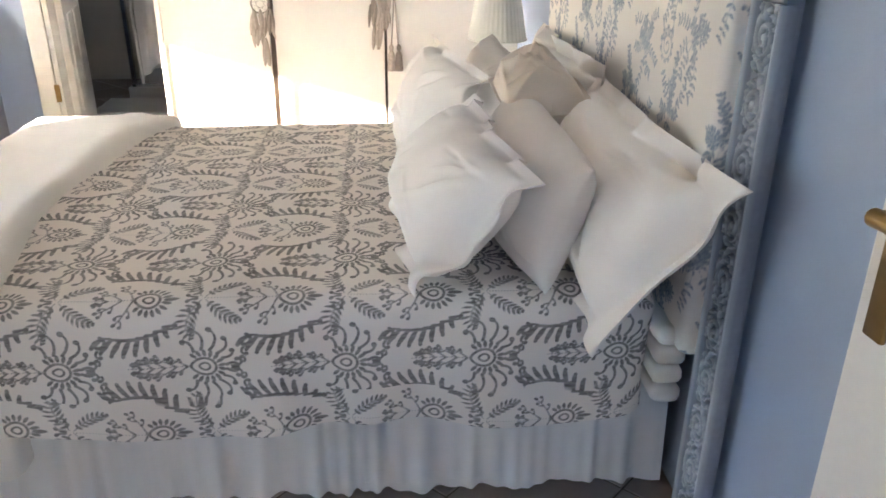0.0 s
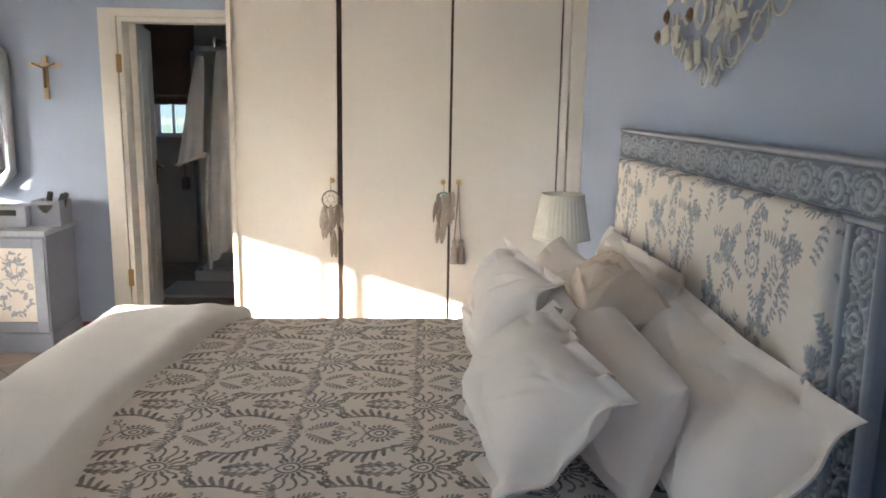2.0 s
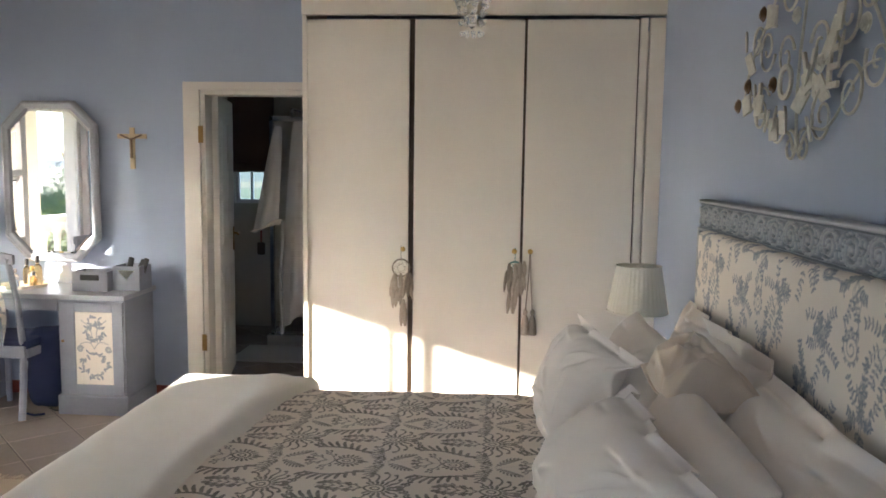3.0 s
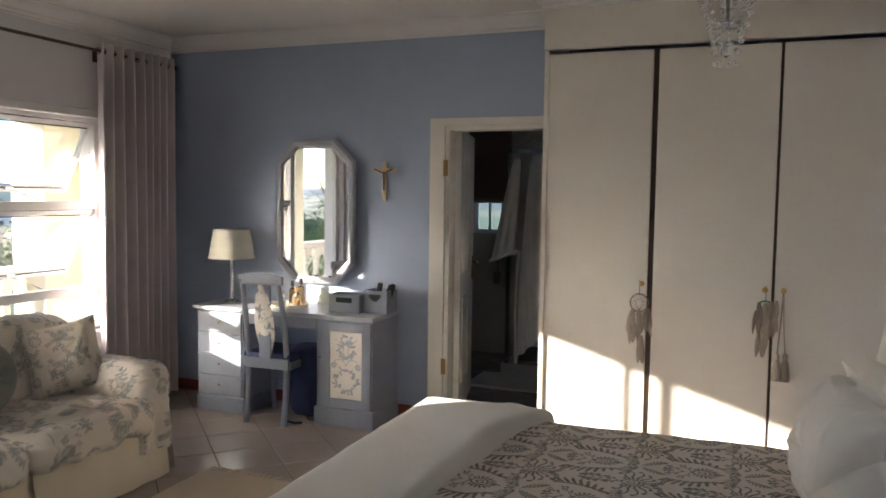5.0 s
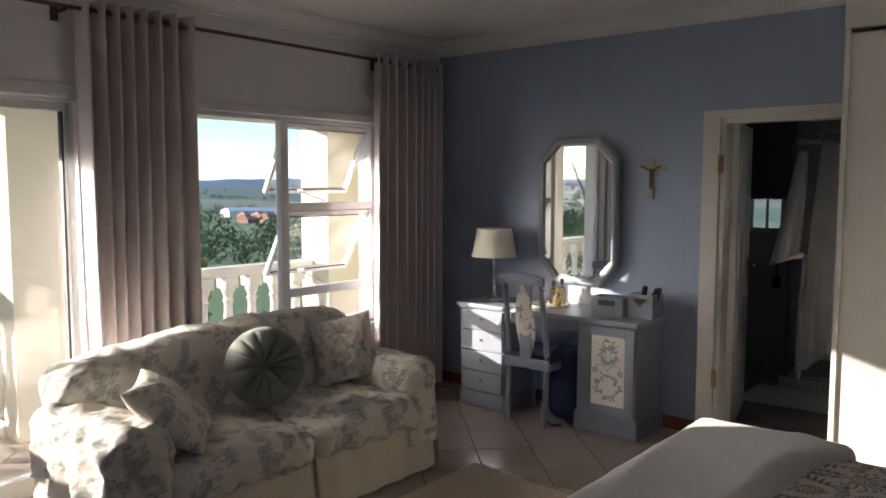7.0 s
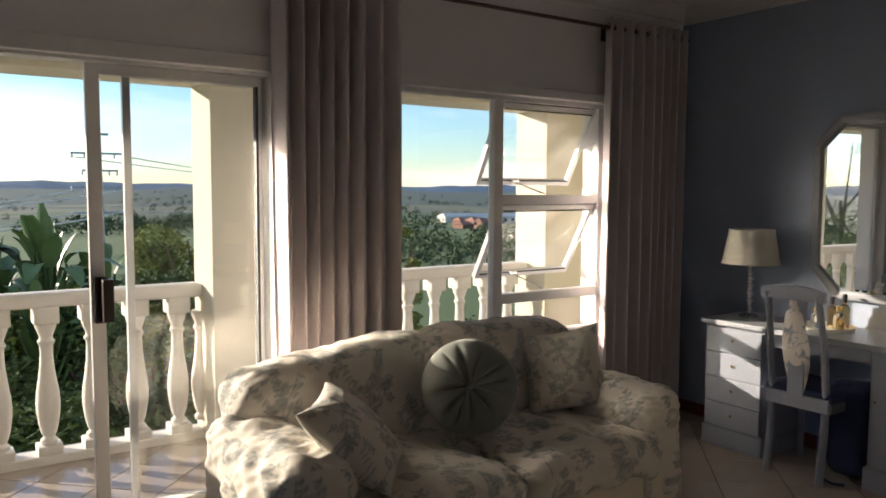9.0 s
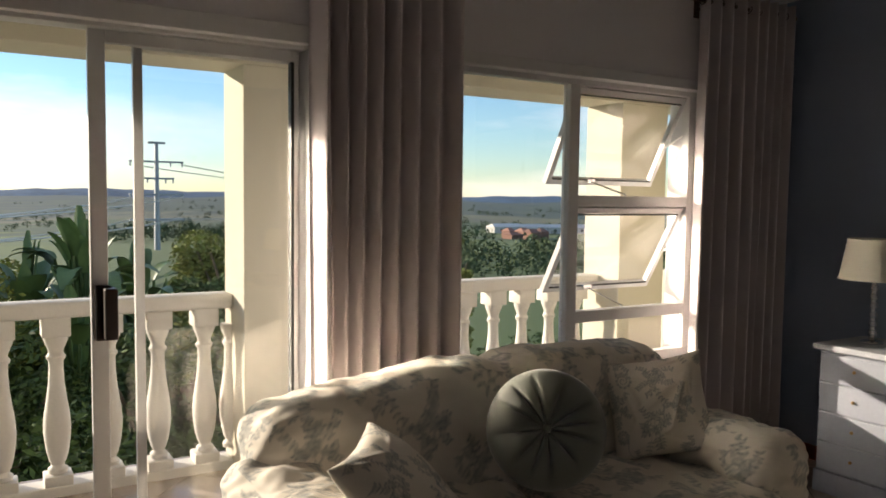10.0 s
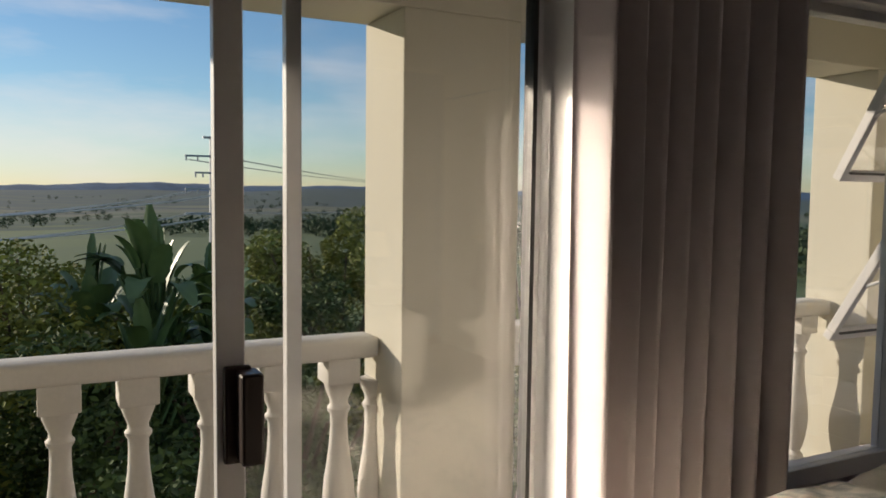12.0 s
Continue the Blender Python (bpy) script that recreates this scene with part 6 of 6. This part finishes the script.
# ---- outdoors ----
def haze_ground():
    m = bpy.data.materials.new("valley of fields and woods")
    m.use_nodes = True
    n, l = m.node_tree.nodes, m.node_tree.links
    b = n["Principled BSDF"]
    b.inputs["Roughness"].default_value = 0.95
    tc = n.new("ShaderNodeTexCoord")
    vor, noi, ramp, mix, ramp2 = n.new("ShaderNodeTexVoronoi"), n.new("ShaderNodeTexNoise"), n.new("ShaderNodeValToRGB"), n.new("ShaderNodeMixRGB"), n.new("ShaderNodeValToRGB")
    vor.inputs["Scale"].default_value = 0.0045
    noi.inputs["Scale"].default_value, noi.inputs["Detail"].default_value = 0.009, 12
    l.new(tc.outputs["Object"], vor.inputs["Vector"])
    l.new(tc.outputs["Object"], noi.inputs["Vector"])
    e = ramp.color_ramp.elements
    e[0].position, e[0].color = 0.0, (0.045, 0.075, 0.022, 1)
    e[1].position, e[1].color = 1.0, (0.085, 0.11, 0.05, 1)
    x = e.new(0.5)
    x.color = (0.075, 0.105, 0.03, 1)
    l.new(vor.outputs["Color"], ramp.inputs["Fac"])
    f = ramp2.color_ramp.elements
    f[0].position, f[1].position = 0.47, 0.52
    l.new(noi.outputs["Fac"], ramp2.inputs["Fac"])
    l.new(ramp2.outputs["Color"], mix.inputs["Fac"])
    mix.inputs["Color2"].default_value = (0.022, 0.048, 0.032, 1)
    l.new(ramp.outputs["Color"], mix.inputs["Color1"])
    # land cover by distance: near fields, a belt of woods, dry fields, wooded slopes; the far end goes blue as painted
    # haze
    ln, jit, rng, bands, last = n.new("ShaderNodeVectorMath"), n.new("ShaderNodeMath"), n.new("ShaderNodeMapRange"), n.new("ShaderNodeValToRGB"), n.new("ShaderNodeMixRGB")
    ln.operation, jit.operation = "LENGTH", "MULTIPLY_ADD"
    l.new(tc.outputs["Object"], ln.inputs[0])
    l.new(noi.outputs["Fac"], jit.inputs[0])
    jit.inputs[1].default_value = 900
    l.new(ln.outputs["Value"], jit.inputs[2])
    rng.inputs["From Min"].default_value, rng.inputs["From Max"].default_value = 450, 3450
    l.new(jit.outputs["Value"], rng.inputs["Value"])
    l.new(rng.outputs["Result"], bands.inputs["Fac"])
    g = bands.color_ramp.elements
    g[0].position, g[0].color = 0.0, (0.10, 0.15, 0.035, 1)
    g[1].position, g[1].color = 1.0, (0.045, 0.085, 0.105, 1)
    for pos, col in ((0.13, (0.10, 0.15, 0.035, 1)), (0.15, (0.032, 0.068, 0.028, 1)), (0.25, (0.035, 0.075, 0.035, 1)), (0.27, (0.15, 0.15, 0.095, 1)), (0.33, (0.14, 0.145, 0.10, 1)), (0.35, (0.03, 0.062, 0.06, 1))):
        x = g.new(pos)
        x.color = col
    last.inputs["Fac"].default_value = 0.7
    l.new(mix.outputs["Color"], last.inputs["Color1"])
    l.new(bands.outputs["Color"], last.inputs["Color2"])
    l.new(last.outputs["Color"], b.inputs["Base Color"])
    return m


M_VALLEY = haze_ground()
KNOTS_D = (0, 8, 30, 100, 400, 800, 1500, 2300, 3000, 4200)
KNOTS_Z = (-3.4, -3.4, -4.5, -7, -17.5, -23, -19, -6, 4, 6)


def land(x, y):
    d, a = np.hypot(x, y), np.arctan2(y, x)
    z = np.interp(d, KNOTS_D, KNOTS_Z)
    roll = np.sin(a * 7 + 1) + 0.6 * np.sin(a * 17 + d * 0.002) + 0.4 * np.sin(a * 31 + 2)
    return z + np.clip((d - 200) / 2500, 0, 1) * 7 * roll


rad = np.concatenate([[0.5], np.geomspace(7, 4200, 70)])
ang = np.linspace(0, 2 * np.pi, 160, endpoint=False)
AA, RR = np.meshgrid(ang, rad, indexing="ij")
GX, GY = RR * np.cos(AA), RR * np.sin(AA)
structure("ground", sheet("ground", np.stack([GX, GY, land(GX, GY)], -1), 160, len(rad), closed_u=True), M_VALLEY, "green valley of fields and woods with haze painted into its far slopes", smooth=80)


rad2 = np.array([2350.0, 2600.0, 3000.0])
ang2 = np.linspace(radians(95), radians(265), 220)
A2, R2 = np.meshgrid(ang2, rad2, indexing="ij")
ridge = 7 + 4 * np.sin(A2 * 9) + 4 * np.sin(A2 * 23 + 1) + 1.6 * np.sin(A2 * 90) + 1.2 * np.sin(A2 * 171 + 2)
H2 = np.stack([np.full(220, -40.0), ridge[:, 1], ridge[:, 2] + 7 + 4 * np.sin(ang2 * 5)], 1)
# aerial haze is painted into the hills as a blue base colour
M_HILL = material("hills in painted blue haze", (0.055, 0.115, 0.19), rough=0.95, grain=0.03, vary=0.35, bump=0, big=0.006)
structure("backdrop_hills", sheet("hills", np.stack([R2 * np.cos(A2), R2 * np.sin(A2), H2], -1), 220, 3), M_HILL, "distant wooded hills with blue haze painted into their colour", smooth=80)


def leaves(centres, radii, n, size, seed, flat=0.6):
    """Many small leaves about clump centres: two triangles each, turned at random, denser outwards."""
    rs = np.random.RandomState(seed)
    c = np.asarray(centres)[rs.randint(len(centres), size=n)]
    d = rs.normal(size=(n, 3))
    d /= np.linalg.norm(d, axis=1, keepdims=True)
    r = rs.uniform(0.45, 1.05, size=(n, 1)) ** 0.6
    p = c[:, :3] + d * r * np.asarray(radii) * c[:, 3:4]
    a = rs.normal(size=(n, 3))
    a[:, 2] *= flat
    a /= np.linalg.norm(a, axis=1, keepdims=True)
    b = np.cross(a, rs.normal(size=(n, 3)))
    b /= np.linalg.norm(b, axis=1, keepdims=True)
    s = size * rs.uniform(0.6, 1.4, size=(n, 1))
    v = np.stack([p - a * s, p + b * s * 0.42, p + a * s, p - b * s * 0.42], 1).reshape(-1, 3)
    f = np.arange(4 * n).reshape(-1, 4)
    me = bpy.data.meshes.new("leaves")
    me.from_pydata(v.tolist(), [], f.tolist())
    return me


def tree(x, y, top, spread, mat, seed, label, n=9000, size=0.04):
    rs = random.Random(seed)
    z0 = float(land(np.array(x), np.array(y))) - 0.2
    top, spread = top + 0.45, spread * 1.1
    t = thing("tree", (x, y, z0), label, "tree", "garden trees")
    h = top - z0
    tr = bmesh.new()
    tube(tr, [(x, y, z0), (x + 0.1, y, z0 + h * 0.3), (x - 0.05, y + 0.1, z0 + h * 0.55)], 0.13, 8, 0.08)
    for k in range(6):
        a = k * 1.05 + rs.uniform(-0.3, 0.3)
        tube(tr, [(x, y, z0 + h * (0.3 + 0.04 * k)), (x + spread * 0.35 * math.cos(a), y + spread * 0.35 * math.sin(a), z0 + h * 0.6), (x + spread * 0.7 * math.cos(a), y + spread * 0.7 * math.sin(a), z0 + h * 0.8)], 0.06, 6, 0.015)
    part("trunk", tr, M_BARK, t, smooth=50)
    cl = []
    for k in range(34):
        a, q = rs.uniform(0, 6.28), rs.uniform(0.1, 1) ** 0.5
        zz = z0 + h * (0.35 + 0.62 * rs.random() * (1 - 0.45 * q * q))
        cl.append((x + spread * q * math.cos(a), y + spread * q * math.sin(a), zz, rs.uniform(0.5, 1.0)))
    part("crown", leaves(cl, (0.42 * spread, 0.42 * spread, 0.30 * spread), n, size, seed), mat, t)


SHRUBS = ((-11.6, 0.9, 1.35, 1.5, M_BUSH, 30000), (-11.0, -0.6, 1.4, 1.7, M_BUSH, 24000), (-13.0, 4.65, 1.35, 1.2, M_BUSH, 28000), (-13.4, 8.2, 0.95, 0.6, M_BUSH, 12000), (-12.2, 3.3, 0.75, 1.2, M_BUSHDARK, 16000), (-9.2, 2.7, 0.15, 1.2, M_BUSHDARK, 16000),
          (-9.0, 0.6, 0.05, 1.2, M_BUSHDARK, 16000), (-9.4, 4.3, -0.9, 1.1, M_BUSHDARK, 10000), (-10.5, 6.6, -1.3, 1.2, M_BUSH, 10000), (-10.0, -2.6, 0.9, 1.8, M_BUSHDARK, 12000), (-8.6, -1.0, 0.0, 1.2, M_BUSHDARK, 10000),
          (-8.2, 1.7, -0.4, 1.0, M_BUSHDARK, 12000), (-8.3, 3.6, -0.9, 1.1, M_BUSHDARK, 12000), (-12, -11.5, 1.5, 2.6, M_BUSH, 16000), (-24, -26.0, 5.5, 2.6, M_BUSHDARK, 16000), (-8.9, 5.7, -0.45, 1.1, M_BUSHDARK, 12000), (-9.6, 7.3, -0.45, 1.2, M_BUSHDARK, 12000), (-8.6, 4.5, -0.5, 1.0, M_BUSHDARK, 12000))
for i, (x, y, top, spread, mat, n) in enumerate(SHRUBS):
    tree(x, y, top, spread, mat, 100 + i, "leafy garden shrub with a dense yellow-green crown" if mat is M_BUSH else "dense dark green garden shrub", n)


def broad_leaf(bm, base, tip, droop, width, fold=0.25):
    base, tip = Vector(base), Vector(tip)
    d = tip - base
    side = d.cross(Vector((0, 0, 1)))
    side = side.normalized() if side.length > 1e-3 else Vector((1, 0, 0))
    up = side.cross(d).normalized()
    rows = []
    for k in range(11):
        t = k / 10
        p = base + d * t + Vector((0, 0, -droop * t * t))
        w = width * math.sin(math.pi * min(1, 0.06 + 0.91 * t ** 0.85)) ** 0.45
        ragged = 1 - 0.12 * (k % 2)
        rows.append([bm.verts.new(p + side * s * w * ragged + up * fold * w * abs(s)) for s in (-1, -0.5, 0, 0.5, 1)])
    for a, b in zip(rows, rows[1:]):
        for i in range(4):
            bm.faces.new((a[i], a[i + 1], b[i + 1], b[i]))


def strelitzia(x, y, top, seed, n):
    rs = random.Random(seed)
    z0 = float(land(np.array(x), np.array(y))) - 0.1
    t = thing("strelitzia", (x, y, z0), "giant bird-of-paradise plant with broad paddle leaves", "plant", "bird-of-paradise plants")
    st = bmesh.new()
    for k in range(3):
        tube(st, [(x + 0.2 * k - 0.2, y + 0.15 * k - 0.15, z0), (x + 0.25 * k - 0.25, y + 0.2 * k - 0.2, z0 + (top - z0) * 0.62)], 0.09, 8, 0.06)
    part("stem", st, M_BARK, t, smooth=50)
    for k in range(n):
        a = rs.uniform(0, 6.28)
        zb = z0 + (top - z0) * rs.uniform(0.50, 0.80)
        lean = rs.uniform(0.08, 1.0) ** 1.4
        base = Vector((x + 0.35 * lean * math.cos(a), y + 0.35 * lean * math.sin(a), zb + 0.35))
        ln = rs.uniform(0.38, 0.68)
        tip = base + Vector((ln * lean * 0.75 * math.cos(a), ln * lean * 0.75 * math.sin(a), ln * (1.05 - 0.55 * lean)))
        tip.z = min(tip.z, top)
        bm = bmesh.new()
        broad_leaf(bm, base, tip, 0.35 * lean, rs.uniform(0.075, 0.115), 0.30)
        tube(bm, [(x, y, zb - 0.4), base + Vector((0, 0, -0.05)), base], 0.022, 5, 0.015)
        part("leaf", bm, M_LEAF, t, smooth=60)


strelitzia(-10.2, 1.90, 1.55, 3, 100)
strelitzia(-10.5, 1.40, 1.10, 8, 70)
strelitzia(-10.3, 2.45, 1.25, 12, 60)
strelitzia(-9.6, 1.75, 0.70, 15, 55)

# far woods, scattered through the valley
rs = np.random.RandomState(21)
N = 5200
fa, fd = rs.uniform(radians(110), radians(235), N), np.exp(rs.uniform(math.log(75), math.log(1900), N))
fx, fy = fd * np.cos(fa), fd * np.sin(fa)
keep = (np.sin(fx * 0.021 + 2 * np.sin(fy * 0.013)) + np.sin(fy * 0.031 + fx * 0.007)) > 0.15
fx, fy, fd = fx[keep], fy[keep], fd[keep]
fz = land(fx, fy)
size = rs.uniform(1.5, 4.0, len(fx)) * np.clip(fd / 130, 0.4, 1.6)
cent = np.stack([fx, fy, fz + size * 0.5, size], 1)
idx = np.repeat(np.arange(len(cent)), 60)
d = rs.normal(size=(len(idx), 3))
d /= np.linalg.norm(d, axis=1, keepdims=True)
p = cent[idx, :3] + d * cent[idx, 3:4] * np.array((0.62, 0.62, 0.5)) * rs.uniform(0.5, 1, (len(idx), 1))
q = rs.normal(size=(len(idx), 3, 3)) * cent[idx, 3][:, None, None] * 0.09
me = bpy.data.meshes.new("far_woods")
me.from_pydata((p[:, None, :] + q).reshape(-1, 3).tolist(), [], np.arange(3 * len(idx)).reshape(-1, 3).tolist())
M_WOODS = material("valley trees", (0.055, 0.085, 0.035), rough=0.9, grain=0.5, vary=0.25, bump=0, island_vary=0.3)
woods = part("far_woods", me, M_WOODS)
tagged(woods, "scattered dark green trees across the valley", "trees", kind="stuff")


# village in the valley
def far_house(x, y, w, dpt, h, mat):
    z = float(land(np.array(x), np.array(y))) - 0.5
    hs = thing("house", (x, y, z), "small brick house far off in the valley" if mat is M_BRICK else "long pale building far off in the valley", "house", "village houses")
    part("wall", bmbox(x - dpt / 2, x + dpt / 2, y - w / 2, y + w / 2, z, z + h), mat, hs)
    rf = bmesh.new()
    a = [rf.verts.new(p) for p in ((x - dpt / 2 - 0.5, y - w / 2 - 0.5, z + h), (x + dpt / 2 + 0.5, y - w / 2 - 0.5, z + h), (x + dpt / 2 + 0.5, y + w / 2 + 0.5, z + h), (x - dpt / 2 - 0.5, y + w / 2 + 0.5, z + h),
                                   (x, y - w / 2 + 1, z + h + h * 0.45), (x, y + w / 2 - 1, z + h + h * 0.45))]
    for f in ((0, 1, 4), (1, 2, 5, 4), (2, 3, 5), (3, 0, 4, 5), (0, 3, 2, 1)):
        rf.faces.new([a[i] for i in f])
    part("roof", rf, M_BRICK if mat is M_BRICK else M_HOUSE, hs)
    for k in range(3):
        part("window", bmbox(x + dpt / 2, x + dpt / 2 + 0.1, y - w / 2 + w * (0.2 + 0.27 * k), y - w / 2 + w * (0.3 + 0.27 * k), z + h * 0.4, z + h * 0.75), M_BLACK, hs)


hr = random.Random(9)
for k in range(9):
    dist, bear = hr.uniform(350, 430), radians(35.9 + 0.28 * k + hr.uniform(-0.1, 0.1))
    far_house(-dist * math.cos(bear), dist * math.sin(bear), hr.uniform(3.5, 6.5), 7, hr.uniform(2.4, 4.2), M_BRICK)
for k in range(4):
    dist, bear = 480 + 12 * k, radians(35.6 + 1.9 * k)
    far_house(-dist * math.cos(bear), dist * math.sin(bear), 22, 9, 4.5, M_HOUSE)

# power pylon and lines
PX, PY = -158.0, 30.8
PZ = float(land(np.array(PX), np.array(PY)))
pylon = thing("pylon", (PX, PY, PZ), "tall steel power pylon with cross arms", "pylon")
part("mast", tube(bmesh.new(), [(PX, PY, PZ), (PX, PY, 11.6)], 0.62, 8, 0.36), M_STEEL, pylon)
part("cap", bmbox(PX - 0.5, PX + 0.5, PY - 1.6, PY + 1.6, 11.3, 11.7), M_STEEL, pylon)
for zz, hw in ((7.9, 5.0), (4.7, 3.2), (1.6, 5.0)):
    part("cross_arm", boxes((PX - 0.3, PX + 0.3, PY - hw, PY + hw, zz - 0.18, zz + 0.18)), M_STEEL, pylon)
    for s in (-1, -0.55, 0.55, 1):
        part("insulator", tube(bmesh.new(), [(PX, PY + s * hw * 0.95, zz + 0.1), (PX, PY + s * hw * 0.95, zz - 0.9)], 0.16, 6), M_STEEL, pylon)
cables = thing("power_lines", (PX, PY, 5), "sagging power lines strung from the pylon", "power lines")
for zz, hw, ex, ey, ez in ((1.0, 5.0, -40.0, -14.0, -0.6), (-3.2, 5.0, -45.0, -12.0, -1.8), (-3.2, 4.0, -330.0, 150.0, -6.0), (7.2, 5.0, -330.0, 150.0, 5.0)):
    for s in (-1, -0.8, 0.8, 1):
        pts = [(PX + (ex - PX) * t, PY + s * hw * (1 - 0.75 * t) + (ey - PY) * t, zz + (ez - zz) * t - 3.5 * t * (1 - t) + 0.25 * (s > 0)) for t in [w / 24 for w in range(25)]]
        # pale wall material on the wires paints in the sunlight they catch
        part("cable", tube(bmesh.new(), pts, 0.055, 4), M_HOUSE, cables)
part("mid_arm", boxes((PX - 0.3, PX + 0.3, PY - 5, PY + 5, -3.4, -3.0)), M_STEEL, pylon)

# ---- floors, tile by tile ----
floor = structure("floor", bmbox(-4.5, 0.9, -0.2, 5.06, -0.15, -0.004), M_GROUT, "beige glazed floor tiles laid on the diagonal")
tiled(floor, (-4.25, -0.2), (0.9, 5.06), 0.0, M_TILE)
floor_bath = structure("floor_bath", bmbox(-2.62, -1.0, 5.06, 7.45, -0.15, -0.004), M_GROUT, "beige bathroom floor tiles")
tiled(floor_bath, (-2.62, 5.06), (-1.0, 7.45), 0.0, M_TILE)
floor_balcony = structure("floor_balcony", bmbox(-5.75, -4.5, -3.5, 5.6, -0.10, -0.006), M_GROUT, "beige balcony floor tiles")
tiled(floor_balcony, (-5.75, -3.4), (-4.5, 5.45), -0.002, M_TILE)
